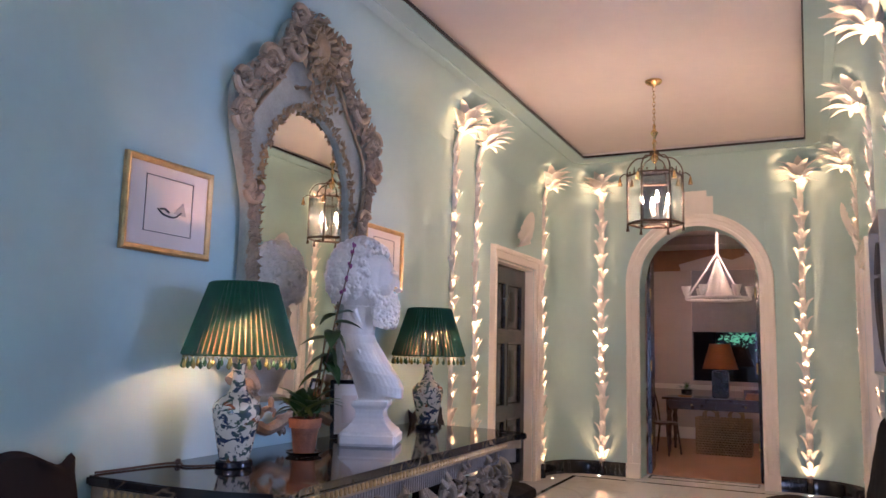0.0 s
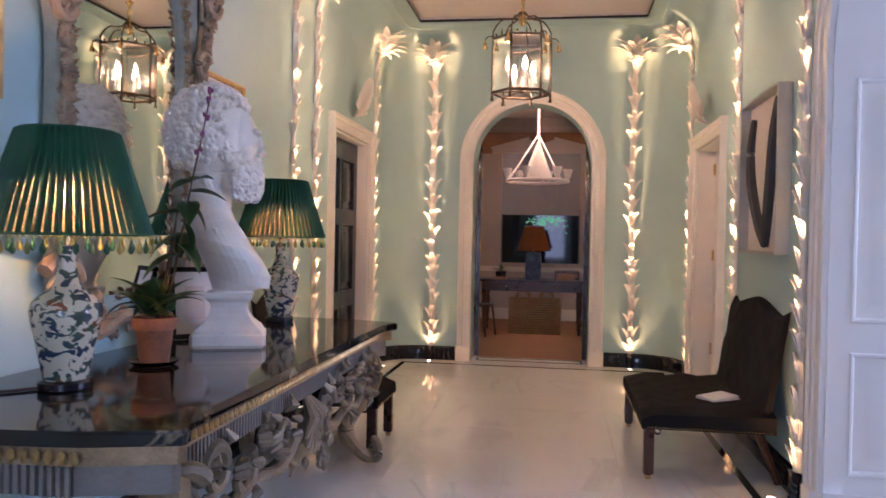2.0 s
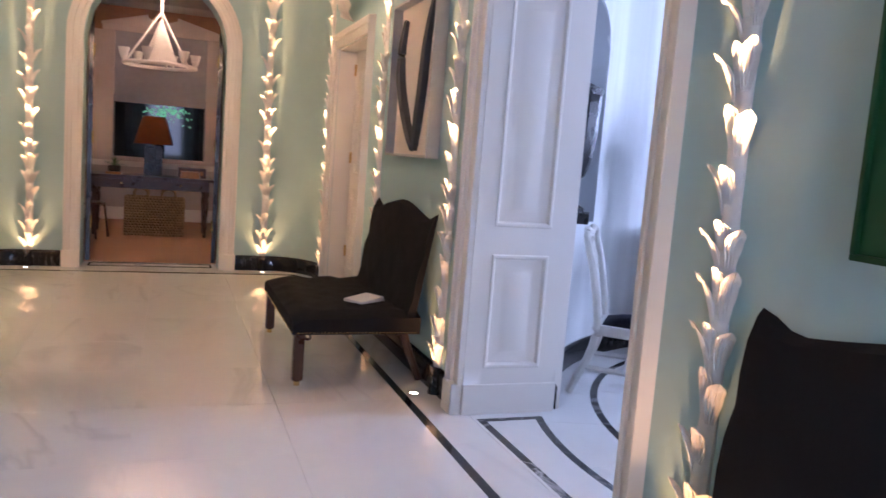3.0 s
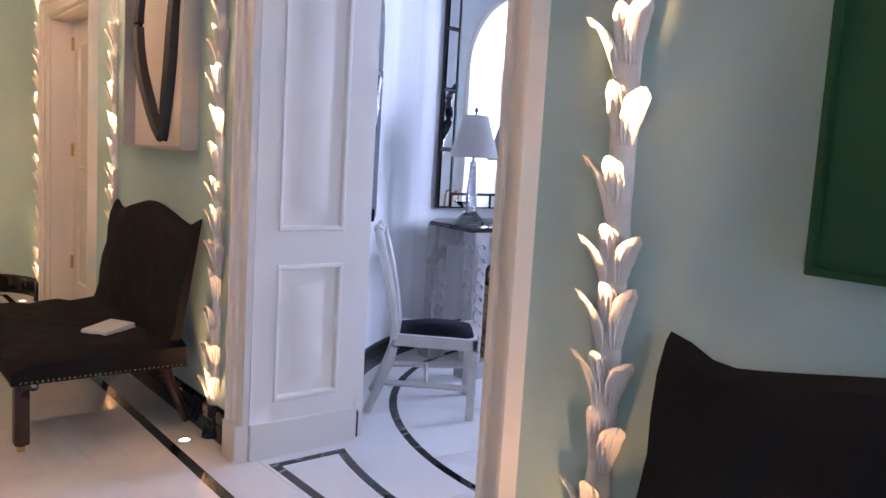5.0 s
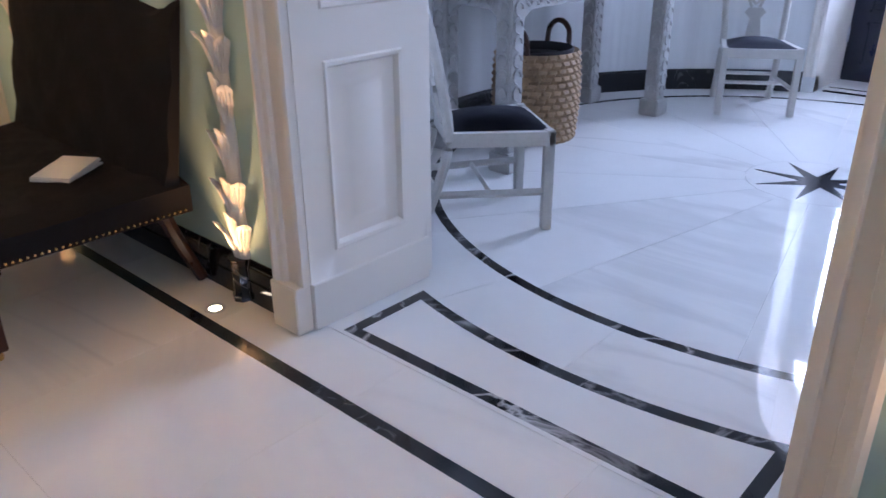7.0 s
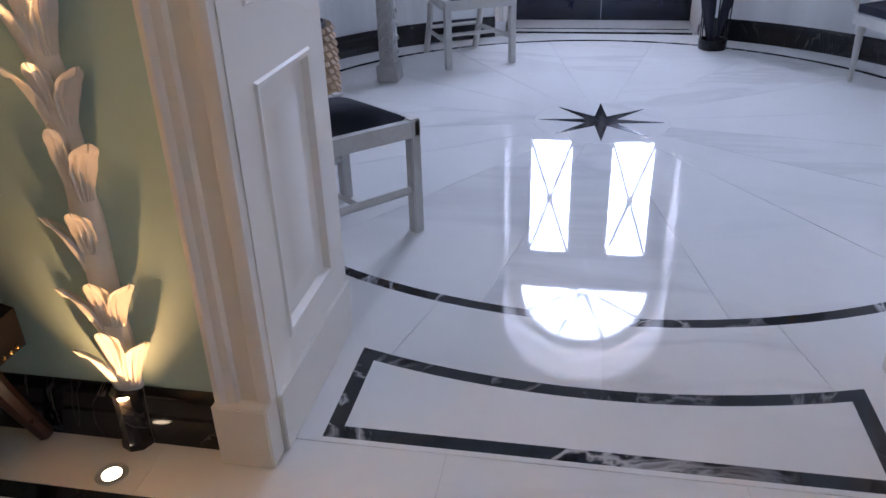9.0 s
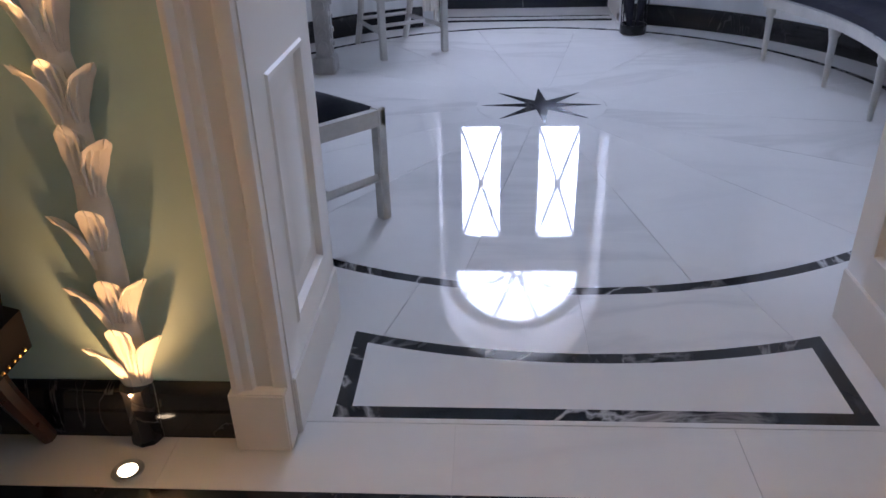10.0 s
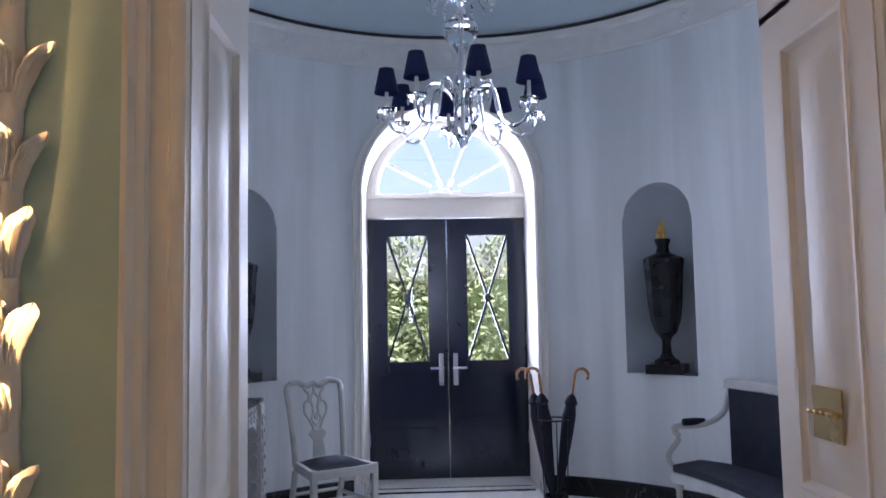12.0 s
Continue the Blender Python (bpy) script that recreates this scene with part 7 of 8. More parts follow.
for a in (A0, A1):
    s = 1 if a == A0 else -1
    part("arm", tube(BM(), spline([pol(RI + 0.05, a, 0.39), pol(RI + 0.02, a + s * 1.5, 0.50), pol(RI + 0.10, a + s * 1.5, 0.62), pol(RI + 0.07, a + s * 1.5, 0.70), pol(RI + 0.24, a, 0.72), pol(RO - 0.06, a - s * 1, 0.80), pol(RO - 0.03, a - s * 2, 0.97)], 6), 0.020, 8), M_CHAIR, ST, "scrolled painted arm")
    bm = lathe(BM(), [(0.004, -0.085), (0.026, -0.075), (0.03, 0), (0.026, 0.075), (0.004, 0.085)], 10, Matrix.Translation(pol(RI + 0.19, a + s * 0.6, 0.735)) @ Matrix.Rotation(radians(-90), 4, "Z") @ Matrix.Rotation(radians(90), 4, "Y"))
    part("arm_pad", bm, M_NAVYCLOTH, ST, "navy arm pad")

# crystal chandelier with navy shades
cd = thing("crystal_chandelier", pose(RX, RY, 0), "eight-arm crystal chandelier with small navy shades", "chandelier")
part("rod", tube(BM(), [(0, 0, 2.55), (0, 0, 4.36)], 0.008, 8), M_STEEL, cd)
part("column", lathe(BM(), [(0.02, 2.48), (0.05, 2.55), (0.09, 2.60), (0.05, 2.65), (0.03, 2.72), (0.06, 2.78), (0.085, 2.81), (0.05, 2.85), (0.028, 2.93), (0.025, 3.04), (0.05, 3.08), (0.095, 3.13), (0.105, 3.17), (0.09, 3.22), (0.04, 3.26), (0.025, 3.31), (0.03, 3.33)], 14), M_CRYSTAL, cd, "cut crystal column", 15)
bm = BM()
for i in range(14):
    a = 2 * math.pi * i / 14
    tube(bm, spline([(0.03 * math.cos(a), 0.03 * math.sin(a), 3.34), (0.12 * math.cos(a), 0.12 * math.sin(a), 3.42), (0.19 * math.cos(a), 0.19 * math.sin(a), 3.36)], 4), 0.011, 5)
    ico(bm, 0.02, Matrix.Translation((0.19 * math.cos(a), 0.19 * math.sin(a), 3.33)) @ Matrix.Diagonal((0.7, 0.7, 1.5, 1)), 1)
part("top_canopy", bm, M_CRYSTAL, cd, "spray of crystal drops", 15)
for k in range(8):
    a = radians(45 * k + 8)
    c0, s0 = math.cos(a), math.sin(a)
    arm = spline([(0.03 * c0, 0.03 * s0, 2.72), (0.12 * c0, 0.12 * s0, 2.84), (0.20 * c0, 0.20 * s0, 2.82), (0.24 * c0, 0.24 * s0, 2.64), (0.32 * c0, 0.32 * s0, 2.56), (0.41 * c0, 0.41 * s0, 2.58), (0.44 * c0, 0.44 * s0, 2.68)], 5)
    ar = part("arm", tube(BM(), arm, 0.011, 7), M_CRYSTAL, cd, "twisted crystal arm")
    mm = Matrix.Translation((0.44 * c0, 0.44 * s0, 0))
    part("drip_pan", lathe(BM(), [(0.012, 2.665), (0.05, 2.68), (0.058, 2.695), (0.045, 2.69), (0.014, 2.685)], 10, mm), M_CRYSTAL, ar, "", 20)
    part("candle", lathe(BM(), [(0.011, 2.69), (0.011, 2.79)], 8, mm), M_CANDLE, ar)
    b2 = lathe_open(BM(), [(0.072, 2.785), (0.042, 2.925)], 20)
    bmesh.ops.solidify(b2, geom=list(b2.faces), thickness=0.002)
    for v in b2.verts:
        v.co = mm @ v.co
    part("shade", b2, M_NAVYSILK, ar, "small navy shade", 60)
    bm = BM()
    for j in range(5):
        b_ = a + 2 * math.pi * j / 5
        ico(bm, 0.014, mm @ Matrix.Translation((0.05 * math.cos(b_), 0.05 * math.sin(b_), 2.655)) @ Matrix.Diagonal((0.6, 0.6, 1.8, 1)), 1)
    tagged(part("drops", bm, M_CRYSTAL, ar, "hanging crystal drops", 10), kind="stuff")

# rosettes on the vestibule cornice
for k in range(20):
    a = radians(18 * k)
    ro = tagged(new("trim_rosette", finish("trim_rosette", lathe(BM(), [(0.05, 0), (0.055, 0.008), (0.04, 0.014), (0.03, 0.01), (0.015, 0.022), (0, 0.024)], 12), M_PLASTER, 30)), kind="structure")
    ro.matrix_world = Matrix.Translation((RX + (RR - 0.012) * math.cos(a), RY + (RR - 0.012) * math.sin(a), ZR + 0.115)) @ Matrix.Rotation(a, 4, "Z") @ Matrix.Rotation(radians(-90), 4, "Y")

# ---- study beyond the north arch ----
M_CARPET = mat("tan_carpet", (0.36, 0.20, 0.12), 0.95, var=0.1, scale=4, bump=0.4, bscale=200)
M_STUDY = mat("pale_pink_grey_paint", (0.52, 0.44, 0.40), 0.6, var=0.05, scale=2)
M_FRIEZE = mat("brown_frieze_paper", (0.30, 0.15, 0.09), 0.7, var=0.2, scale=5)
M_BLIND = mat("grey_linen_blind", (0.36, 0.35, 0.37), 0.9, var=0.08, scale=12, bump=0.2, bscale=150)
M_ORANGE = mat("rust_lampshade", (0.36, 0.12, 0.04), 0.8, var=0.15, scale=15)
YB = 14.4
structure("floor_study", box(BM(), -4.2, 1.9, YN + 0.36, YB + 0.2, -0.1, 0.0), M_CARPET)
structure("wall_study_back", box(BM(), -4.2, 1.9, YB, YB + 0.2, 0, 3.6), M_STUDY)
structure("wall_study_west", box(BM(), -4.3, -4.2, YN + 0.36, YB + 0.2, 0, 3.6), M_STUDY)
structure("wall_study_east", box(BM(), 1.9, 2.0, YN + 0.36, YB + 0.2, 0, 3.6), M_STUDY)
structure("wall_study_front", box(BM(), -4.2, ARCH_C - 0.95, YN + 0.352, YN + 0.40, 0, 3.6), M_STUDY)
structure("wall_study_front_east", box(BM(), ARCH_C + 0.95, 1.9, YN + 0.352, YN + 0.40, 0, 3.6), M_STUDY)
structure("wall_north_upper", box(BM(), -4.2, 1.9, YN + 0.33, YN + 0.39, 3.37, 3.95), M_STUDY)
structure("ceiling_study", box(BM(), -4.3, 2.0, YN + 0.33, YB + 0.2, 3.6, 3.7), M_CEIL)
structure("frieze_study", box(BM(), -4.2, 1.9, YB - 0.012, YB, 2.98, 3.36), M_FRIEZE)
bm = sweep(BM(), [((-4.2, YB, 0), (0, -1, 0), (0, 0, 1)), ((1.9, YB, 0), (0, -1, 0), (0, 0, 1))], [(0, 3.36), (0.03, 3.38), (0.05, 3.42), (0.05, 3.46), (0.12, 3.54), (0.14, 3.6), (0, 3.6)])
for x in np.arange(-2.6, 0.4, 0.055):
    box(bm, x, x + 0.03, YB - 0.075, YB - 0.05, 3.425, 3.458)
structure("cornice_study", fix(bm), M_STUDY)
structure("baseboard_study", box(BM(), -4.2, 1.9, YB - 0.025, YB, 0, 0.2, 0.006), M_WHITE)
structure("dado_study", box(BM(), -4.2, 1.9, YB - 0.035, YB, 0.86, 0.95, 0.008), M_WHITE)
# window with pediment, blind and dark glazing
wd = thing("window_study", pose(-1.19, YB, 0), "pedimented window with a lowered grey blind, dark outside", "window")
tagged(wd, kind="structure")
for x in (-0.78, 0.70):
    part("jamb", box(BM(), x, x + 0.08, -0.06, 0, 0.95, 2.98, 0.006), M_STUDY, wd)
part("sill", box(BM(), -0.85, 0.85, -0.10, 0, 0.95, 1.02, 0.008), M_STUDY, wd)
part("architrave", box(BM(), -0.88, 0.88, -0.09, 0, 2.98, 3.06, 0.006), M_STUDY, wd)
bm = prism(BM(), [(-0.90, 0), (0.90, 0), (0.90, 0.03), (0.22, 0.21), (0.22, 0.16), (0, 0.09), (-0.22, 0.16), (-0.22, 0.21), (-0.90, 0.03)], 0, 0.10, Matrix.Translation((0, 0, 3.06)) @ Matrix.Rotation(radians(90), 4, "X"))
part("pediment", fix(bm), M_STUDY, wd, "broken pediment")
for z0, z1, y in ((2.62, 2.98, -0.045), (2.26, 2.64, -0.06), (1.88, 2.28, -0.052)):
    part("blind_fold", box(BM(), -0.69, 0.69, y, y + 0.02, z0, z1, 0.008), M_BLIND, wd, "grey linen blind fold")
bm = BM()
for sx in (-1, 1):
    for z in np.arange(1.05, 2.9, 0.05):
        ico(bm, 0.02, Matrix.Translation((sx * 0.685, -0.05, z)) @ Matrix.Diagonal((0.7, 0.5, 1, 1)), 1)
part("braid_edging", bm, M_BLIND, wd, "scalloped braid edging")
part("pane", box(BM(), -0.70, 0.70, -0.02, -0.008, 1.02, 2.0), mat("dark_window_glass", (0.006, 0.007, 0.010), 0.05, var=0.1), wd, "dark glass", 0)
bm = BM()
rnd = random.Random(9)
# glowing plates on the pane stand in for greenery showing in the glass
M_GREENERY = glow("glowing_leaf_plates", (0.10, 0.32, 0.16), 0.25)
for i in range(150):
    x, z = rnd.gauss(0.12, 0.16), rnd.gauss(1.78, 0.07)
    if not (-0.25 < x < 0.50 and 1.5 < z < 1.9):
        continue
    a = rnd.uniform(0, 6.28)
    s = rnd.uniform(0.015, 0.04)
    mm = Matrix(((1, 0, 0, x), (0, 0, 1, -0.0225), (0, 1, 0, z), (0, 0, 0, 1))) @ Matrix.Rotation(a, 4, "Z")
    prism(bm, [(-s, 0), (0, -s * 0.35), (s, 0), (0, s * 0.35)], 0, 0.002, mm)
part("foliage_glow", fix(bm), M_GREENERY, wd, "glowing green leaf plates laid on the dark glass", 0)

dk = thing("writing_desk", pose(-1.25, 12.55, 0), "dark mahogany writing desk with drawers and turned legs", "desk")
part("desktop", box(BM(), -0.82, 0.82, -0.36, 0.36, 0.79, 0.825, 0.006), M_MAHOG, dk)
part("apron", box(BM(), -0.76, 0.76, -0.32, 0.32, 0.65, 0.789, 0.003), M_MAHOG, dk)
for x in (-0.38, 0.38):
    dr = part("drawer", box(BM(), x - 0.35, x + 0.35, -0.335, -0.32, 0.665, 0.775, 0.005), M_MAHOG, dk)
    part("knob", lathe(BM(), [(0.012, 0), (0.008, 0.01), (0.016, 0.02), (0, 0.026)], 10, pose(x, -0.336, 0.72, 90)), M_BRASS, dr, "brass knob")
for x in (-0.72, 0.72):
    for y in (-0.28, 0.28):
        part("leg", lathe(BM(), [(0.018, 0), (0.022, 0.02), (0.022, 0.10), (0.035, 0.14), (0.025, 0.20), (0.042, 0.48), (0.03, 0.56), (0.045, 0.60), (0.045, 0.655)], 12, Matrix.Translation((x, y, 0))), M_MAHOG, dk, "turned leg")
dl = thing("desk_lamp", pose(-1.24, 12.5, 0.825), "black lamp with a rust-orange shade on the desk", "table lamp")
part("body", box(BM(), -0.12, 0.12, -0.09, 0.09, 0, 0.42, 0.02), M_BRONZE, dl, "black tole body")
part("stem", tube(BM(), [(0, 0, 0.42), (0, 0, 0.7)], 0.012, 8), M_BRASS, dl)
bm = lathe_open(BM(), [(0.26, 0.44), (0.15, 0.82)], 36)
bmesh.ops.solidify(bm, geom=list(bm.faces), thickness=0.004)
part("shade", bm, M_ORANGE, dl, "rust-orange shade", 60)
hp = thing("desk_plant", pose(-1.74, 12.5, 0.825), "small grassy plant in a round pot", "potted plant")
part("pot", lathe(BM(), [(0.05, 0), (0.08, 0.04), (0.085, 0.10), (0.075, 0.115), (0, 0.11)], 16), M_BRONZE, hp)
for i in range(26):
    part("leaf", strap_leaf(rnd.uniform(0.14, 0.24), 0.010, rnd.uniform(0.8, 1.8), pose(0, 0, 0.10, 0, 0, rnd.uniform(0, 360)) @ Matrix.Rotation(radians(-rnd.uniform(30, 80)), 4, "Y"), 6), M_LEAF, hp)
for x, w_, h_ in ((-1.74, 0.20, 0.03), (-0.75, 0.26, 0.05), (-0.74, 0.24, 0.04)):
    bk2 = thing("book", pose(x, 12.40, 0.825 + (0.05 if w_ == 0.24 else 0)), "closed book lying on the writing desk", "book")
    part("cover", box(BM(), -w_ / 2, w_ / 2, -0.09, 0.09, 0, h_, 0.003), M_CANE, bk2)
    part("pages", box(BM(), -w_ / 2 + 0.006, w_ / 2 + 0.002, -0.087, 0.087, 0.005, h_ - 0.005), M_PAPER, bk2)
bx = thing("carved_box", pose(-0.72, 12.55, 0.825), "small dark wooden box with a pierced front", "box")
part("case", box(BM(), -0.19, 0.19, -0.08, 0.08, 0, 0.14, 0.005), M_MAHOG, bx)
for k in range(5):
    part("inlay", box(BM(), -0.15 + 0.065 * k, -0.11 + 0.065 * k, -0.084, -0.079, 0.04, 0.10, 0.002), M_CANE, bx)
wb = thing("desk_basket", pose(-1.20, 12.42, 0), "rectangular woven rush basket with two loop handles", "basket")
for j in range(15):
    z = 0.02 + j * 0.036
    bm = BM()
    for i in range(17):
        for y in (-0.15, 0.15):
            x = -0.36 + 0.045 * i + 0.02 * (j % 2)
            tube(bm, [(x - 0.022, y, z - 0.008), (x, y * 1.08, z), (x + 0.022, y, z + 0.008)], [0.010, 0.019, 0.010], 5)
    for sx in (-1, 1):
        tube(bm, [(sx * 0.38, -0.15, z), (sx * 0.385, 0.15, z)], 0.018, 5)
    part("woven_band", bm, M_WICKER, wb)
for x in (-0.18, 0.18):
    for y in (-0.15, 0.15):
        part("handle", tube(BM(), spline([(x - 0.09, y, 0.52), (x - 0.08, y, 0.62), (x, y, 0.66), (x + 0.08, y, 0.62), (x + 0.09, y, 0.52)], 5), 0.018, 6), M_WICKER, wb)
dc = thing("desk_chair", pose(-2.0, 11.95, 0, 0, 0, 70), "dark bentwood desk chair beside the desk", "chair")
part("seat", lathe(BM(), [(0.20, 0.44), (0.215, 0.455), (0.20, 0.47), (0, 0.47)], 24), M_MAHOG, dc)
for sx in (-1, 1):
    part("front_leg", tube(BM(), [(sx * 0.15, -0.13, 0.45), (sx * 0.18, -0.18, 0)], 0.015, 8), M_MAHOG, dc)
    part("back_leg", tube(BM(), [(sx * 0.14, 0.14, 0.46), (sx * 0.18, 0.22, 0)], 0.015, 8), M_MAHOG, dc)
part("back_hoop", tube(BM(), spline([(-0.17, 0.16, 0.45), (-0.19, 0.22, 0.75), (-0.12, 0.25, 0.92), (0.12, 0.25, 0.92), (0.19, 0.22, 0.75), (0.17, 0.16, 0.45)], 6), 0.014, 8), M_MAHOG, dc)
part("inner_hoop", tube(BM(), spline([(-0.09, 0.17, 0.46), (-0.10, 0.22, 0.70), (0, 0.245, 0.82), (0.10, 0.22, 0.70), (0.09, 0.17, 0.46)], 6), 0.011, 8), M_MAHOG, dc)
# open leaves of the arched doorway
for sx in (-1, 1):
    lf = thing("arch_door", pose(ARCH_C + sx * (ARCH_H - 0.012), YN + 0.37, 0.01, 0, 0, -sx * 6), "black lacquered arched door leaf folded open, brass hinges", "door", "leaves of the arched doorway")
    tagged(lf, kind="structure")
    pr = [(0, 0), (0.66, 0), (0.66, 2.95)] + [(0.66 - 0.66 * math.sin(t), 2.33 + 0.64 * math.cos(t)) for t in (math.pi / 2 * i / 10 for i in range(1, 10))] + [(0, 2.33)]
    part("leaf", fix(prism(BM(), pr, -0.022, 0.022, Matrix(((0, 0, 1, -sx * 0.025), (1, 0, 0, 0), (0, 1, 0, 0), (0, 0, 0, 1))))), M_DARKDOOR, lf, "", 20)
    for hz in (0.35, 1.25, 2.15):
        part("hinge", tube(BM(), [(-sx * 0.05, -0.006, hz), (-sx * 0.05, -0.006, hz + 0.13)], 0.011, 8), M_BRASS, lf, "brass hinge")
# white plaster pendant in the study
# bulbs added out of sight inside the cups, to brighten the study
M_CUPFILL = glow("cup_fill", (1.0, 0.68, 0.40), 850)
pe = thing("plaster_pendant", pose(-1.18, 11.8, 0), "white plaster ring pendant with cone and cup lights", "pendant light")
part("rod", tube(BM(), [(0, 0, 2.9), (0, 0, 3.6)], 0.02, 10), M_PLASTER, pe)
part("cone", lathe(BM(), [(0.22, 2.33), (0.21, 2.34), (0.02, 2.86), (0.0, 2.88)], 24), M_PLASTER, pe, "white plaster cone")
part("ring", tube(BM(), [(0.44 * math.cos(a), 0.44 * math.sin(a), 2.29) for a in (2 * math.pi * i / 40 for i in range(41))], 0.024, 8), M_PLASTER, pe)
for k in range(3):
    a = radians(120 * k + 200)
    part("strut", tube(BM(), [(0.44 * math.cos(a), 0.44 * math.sin(a), 2.29), (0.01 * math.cos(a), 0.01 * math.sin(a), 2.95)], 0.015, 8), M_PLASTER, pe)
for k in range(6):
    a = radians(60 * k + 10)
    part("cup", lathe(BM(), [(0.02, 2.31), (0.03, 2.335), (0.045, 2.37), (0.055, 2.41), (0.07, 2.47), (0.066, 2.47), (0.050, 2.41), (0.038, 2.37)], 12, Matrix.Translation((0.44 * math.cos(a), 0.44 * math.sin(a), 0))), M_PLASTER, pe, "white plaster cup")
    part("bulb", lathe(BM(), [(0.012, 2.375), (0.022, 2.395), (0.02, 2.42), (0.002, 2.435)], 10, Matrix.Translation((0.44 * math.cos(a), 0.44 * math.sin(a), 0))), M_CUPFILL, pe, "glowing bulb")
lamp("side_room_light", "POINT", 30, WARM, pose(XL - 1.2, 7.9, 2.5), 0.1)

# ---- outside the front door ----
M_HEDGE = mat("sunlit_hedge_leaf", (0.24, 0.31, 0.17), 0.4, var=0.5, scale=3)
M_PAVE = mat("pale_gravel", (0.45, 0.42, 0.36), 0.9, var=0.2, scale=5, bump=0.5, bscale=80)
structure("ground", box(BM(), 6.3, 600, -300, 300, -0.2, -0.02), M_PAVE)
vs, fs = [], []
rnd = random.Random(77)
for i in range(20000):
    y = rnd.uniform(-3, 11)
    z = rnd.uniform(0, 2.95 + 0.35 * math.sin(y * 1.3) + 0.2 * math.sin(y * 3.1))
    x = 10.5 + rnd.gauss(0, 0.18) + 0.3 * math.sin(y * 0.9) + 0.15 * z
    d = Vector((rnd.gauss(0, 1), rnd.gauss(0, 1), rnd.gauss(0, 1))).normalized()
    e = d.orthogonal().normalized()
    s = rnd.uniform(0.04, 0.085)
    c0 = Vector((x, y, z))
    k = len(vs)
    vs += [tuple(c0 - d * s), tuple(c0 + e * s * 0.4), tuple(c0 + d * s), tuple(c0 - e * s * 0.4)]
    fs.append((k, k + 1, k + 2, k + 3))
me = bpy.data.meshes.new("hedge")
me.from_pydata(vs, [], fs)
me.materials.append(M_HEDGE)
tagged(new("hedge", me), "clipped green hedge facing the front door", "hedge", kind="stuff")
# dark box inside the leaves, its colour standing in for the hedge's inner shade
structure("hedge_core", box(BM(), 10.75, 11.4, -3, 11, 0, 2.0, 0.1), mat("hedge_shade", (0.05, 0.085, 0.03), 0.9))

# ---- floors: slabs and inlay ----
JT = 0.0005


def slab_object(name, me, m=None):
    ob = new(name, me)
    if m is not None:
        ob.matrix_world = m
    return ob


FL = tagged(new("floor"), kind="structure")
WEST_LINE, EAST_LINE, NORTH_LINE, SOUTH_LINE, LW = -2.625, 0.255, 9.20, YS + 0.3, 0.05


def slab(x0, x1, y0, y1, material=M_FLOOR, nm="slab"):
    bm = BM()
    box(bm, x0 + JT, x1 - JT, y0 + JT, y1 - JT, -0.010, 0.0)
    o = part(nm, bm, material, FL, "", 0)
    return o


xs = list(np.linspace(WEST_LINE + LW, EAST_LINE, 5))
ys = list(np.linspace(SOUTH_LINE + LW, NORTH_LINE, 16))
for x0, x1 in zip(xs, xs[1:]):
    for y0, y1 in zip(ys, ys[1:]):
        slab(x0, x1, y0, y1)
for x0, x1 in ((WEST_LINE, WEST_LINE + LW), (EAST_LINE, EAST_LINE + LW)):
    for y0, y1 in zip(ys, ys[1:]):
        slab(x0, x1, y0, y1, M_BLACK, "black_strip")
for y0, y1 in ((NORTH_LINE, NORTH_LINE + LW), (SOUTH_LINE, SOUTH_LINE + LW)):
    for x0, x1 in zip([WEST_LINE] + xs[1:-1] + [EAST_LINE + LW], xs[1:-1] + [EAST_LINE + LW, 9e9]):
        if x1 < 1e9:
            slab(x0, x1, y0, y1, M_BLACK, "black_strip")
for y0, y1 in zip([YS - 0.05] + ys[1:-1], ys[1:-1] + [YN + 0.0]):
    slab(XL - 0.31, WEST_LINE, y0, y1)
    slab(EAST_LINE + LW, XR + (0.045 if RY - 0.8 < (y0 + y1) / 2 < RY + 0.8 else 0.2), y0, y1)
for x0, x1 in zip([WEST_LINE] + xs[1:-1] + [EAST_LINE + LW], xs[1:-1] + [EAST_LINE + LW, 9e9]):
    if x1 < 1e9:
        slab(x0, x1, NORTH_LINE + LW, YN)
        slab(x0, x1, YS - 0.05, SOUTH_LINE)


def flat(name, pts, material, z=0.0, parent=None):
    """A thin plate over the plan polygon pts, its face at height z."""
    return part(name, fix(prism(BM(), pts, z - 0.010, z)), material, parent or FL, "", 0)


def arc_pts(r, a0, a1, n):
    return [(RX + r * math.cos(radians(a0 + (a1 - a0) * i / n)), RY + r * math.sin(radians(a0 + (a1 - a0) * i / n))) for i in range(n + 1)]


# threshold of the north arch with a ruled black border
AX0, AX1 = ARCH_C - ARCH_H, ARCH_C + ARCH_H
slab(AX0, AX1, YN, YN + 0.36)
for x0, x1, y0, y1 in ((AX0 + 0.06, AX1 - 0.06, YN + 0.08, YN + 0.10), (AX0 + 0.06, AX1 - 0.06, YN + 0.29, YN + 0.31), (AX0 + 0.06, AX0 + 0.08, YN + 0.10, YN + 0.29), (AX1 - 0.08, AX1 - 0.06, YN + 0.10, YN + 0.29)):
    part("black_strip", box(BM(), x0, x1, y0, y1, -0.004, 0.0025), M_BLACK, FL, "", 0)
# inlaid panel in the east opening, bowed to the circle
M_INLAY = marble("black_inlay_marble", (0.014, 0.014, 0.016), (0.62, 0.60, 0.58), 0.06, 2.6, 0.85, 0.0, 0.035, (1, 1, 1), 5.0)
PX0, PY0, PY1, BW, RA = 0.565, 3.265, 4.645, 0.045, 2.345
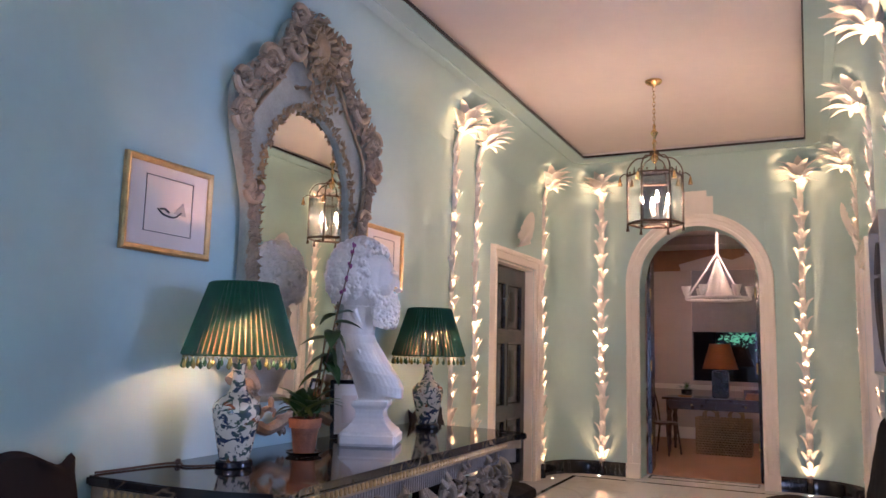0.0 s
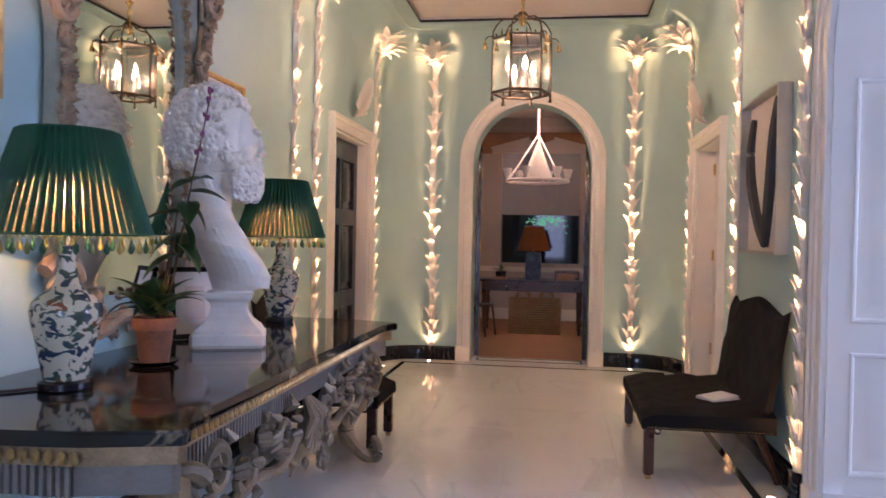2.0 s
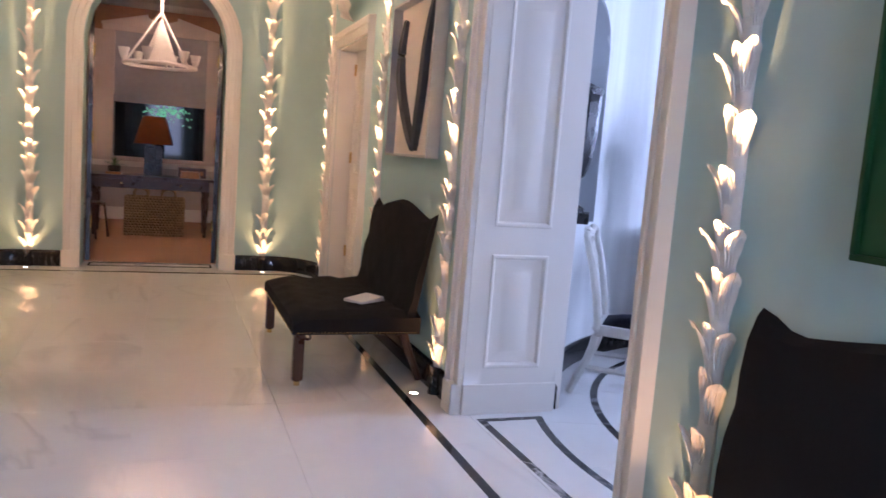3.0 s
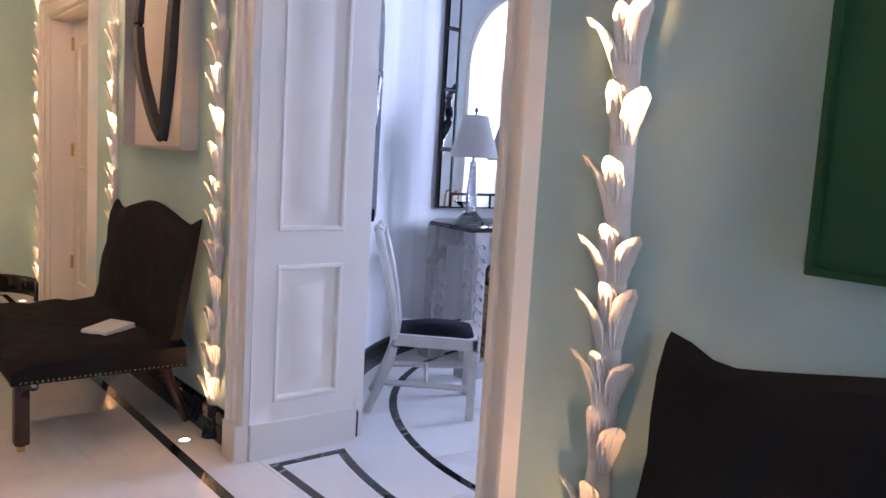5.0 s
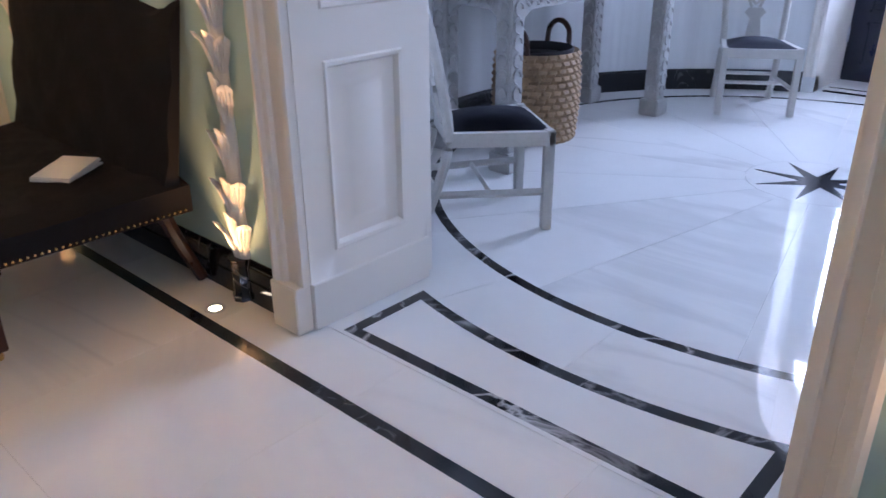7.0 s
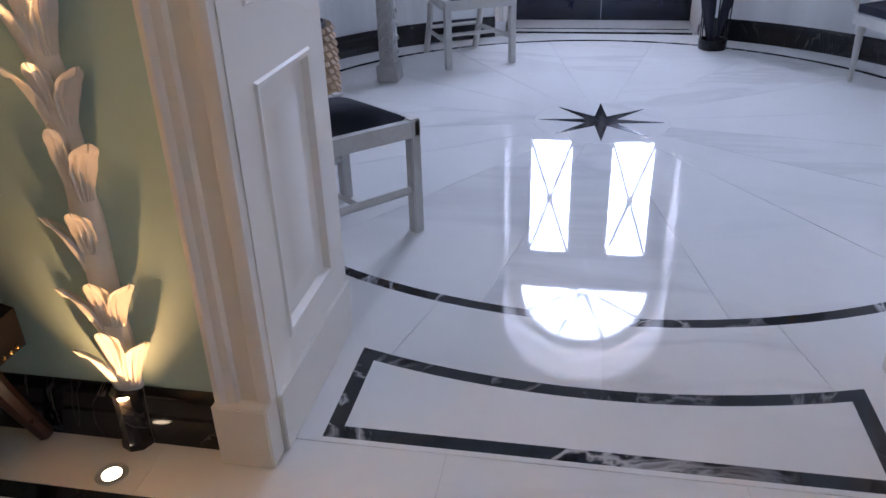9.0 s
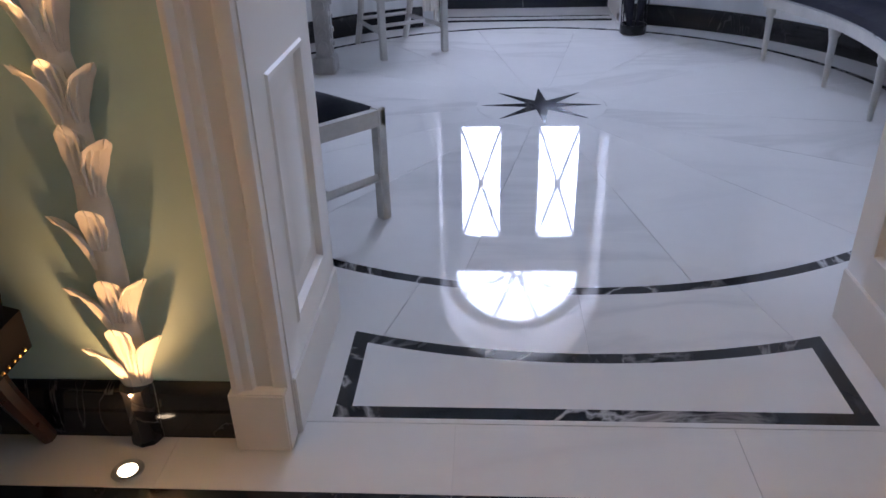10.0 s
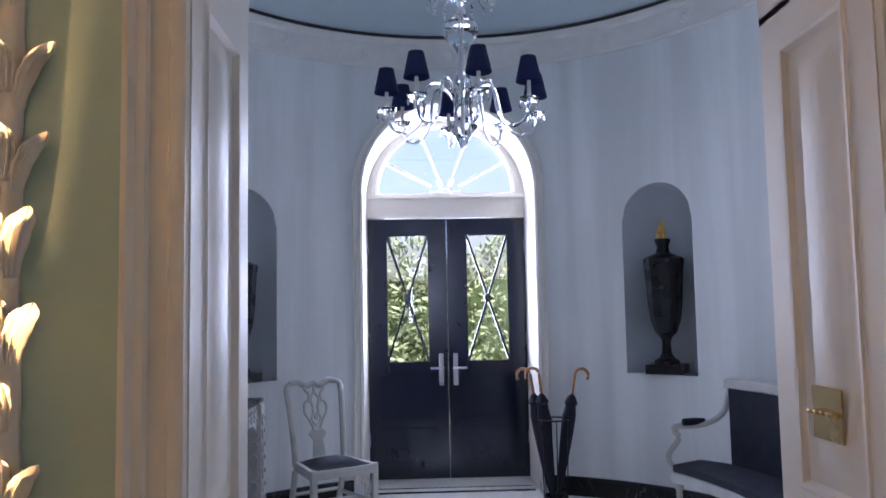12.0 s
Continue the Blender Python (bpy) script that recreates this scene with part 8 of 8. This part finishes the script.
RB, RBW = 2.02, 0.045


def bow(r, y):
    return RX - math.sqrt(r * r - (y - RY) ** 2)


def bowed(y0, y1, r, n=14):
    return [(bow(r, y0 + (y1 - y0) * i / n), y0 + (y1 - y0) * i / n) for i in range(n + 1)]


flat("slab", [(XR + 0.048, PY0 - 0.12), (PX0, PY0 - 0.12), (PX0, PY1 + 0.11), (XR + 0.048, PY1 + 0.11)], M_FLOOR)
flat("black_strip", [(PX0, PY0), (PX0 + BW, PY0), (PX0 + BW, PY1), (PX0, PY1)], M_INLAY)
flat("black_strip", [(PX0 + BW, PY0)] + [(bow(RA + BW, PY0), PY0), (bow(RA + BW, PY0 + BW), PY0 + BW), (PX0 + BW, PY0 + BW)], M_INLAY)
flat("black_strip", [(PX0 + BW, PY1 - BW), (bow(RA + BW, PY1 - BW), PY1 - BW), (bow(RA + BW, PY1), PY1), (PX0 + BW, PY1)], M_INLAY)
arc_o, arc_i = bowed(PY0, PY1, RA + BW), bowed(PY0, PY1, RA)
for k in range(0, 14, 2):
    flat("black_strip", [arc_o[k], arc_i[k], arc_i[k + 1], arc_i[k + 2], arc_o[k + 2], arc_o[k + 1]], M_INLAY)
ym = RY
for y0, y1 in ((PY0 + BW, ym), (ym, PY1 - BW)):
    flat("slab", [(PX0 + BW, y0)] + bowed(y0, y1, RA + BW) + [(PX0 + BW, y1)], M_FLOOR)
for y0, y1 in ((PY0 - 0.12, PY0), (PY1, PY1 + 0.11)):
    flat("slab", [(PX0, y0), (bow(RA, y0), y0), (bow(RA, y1), y1), (PX0, y1)], M_FLOOR)
# ring between the panel and the circle, the circle itself, and radiating slabs inside it
for k in range(24):
    a0, a1 = 15 * k, 15 * (k + 1)
    ro_ = RA if 150 <= a0 < 210 else RR + 0.03
    flat("slab", arc_pts(RB, a0 + 0.03, a1 - 0.03, 5) + arc_pts(ro_, a1 - 0.03, a0 + 0.03, 5), M_FLOOR)
    flat("black_strip", arc_pts(RB - RBW, a0, a1, 5) + arc_pts(RB, a1, a0, 5), M_INLAY)
for k in range(16):
    a0, a1 = 22.5 * k + 11.25, 22.5 * (k + 1) + 11.25
    flat("slab", arc_pts(0.36, a0 + 0.1, a1 - 0.1, 3) + arc_pts(RB - RBW, a1 - 0.04, a0 + 0.04, 6), M_FLOOR)
flat("slab", arc_pts(0.358, 0, 354, 59), M_FLOOR)
for k in range(8):
    a = radians(45 * k)
    for s in (-1, 1):
        tip = (RX + 0.33 * math.cos(a), RY + 0.33 * math.sin(a))
        sd = (RX + 0.085 * math.cos(a + s * math.pi / 8), RY + 0.085 * math.sin(a + s * math.pi / 8))
        part("star_point", fix(prism(BM(), [(RX, RY), tip, sd], -0.004, 0.0025)), M_BLACK, FL, "", 0)
# doorway strip before the front door
flat("slab", [(5.40, RY - 0.74), (DX + 0.3, RY - 0.74), (DX + 0.3, RY + 0.74), (5.40, RY + 0.74)], M_FLOOR, -0.002)
for x in (5.44, 5.58):
    part("black_strip", box(BM(), x, x + 0.02, RY - 0.7, RY + 0.7, -0.004, 0.0105), M_BLACK, FL, "", 0)
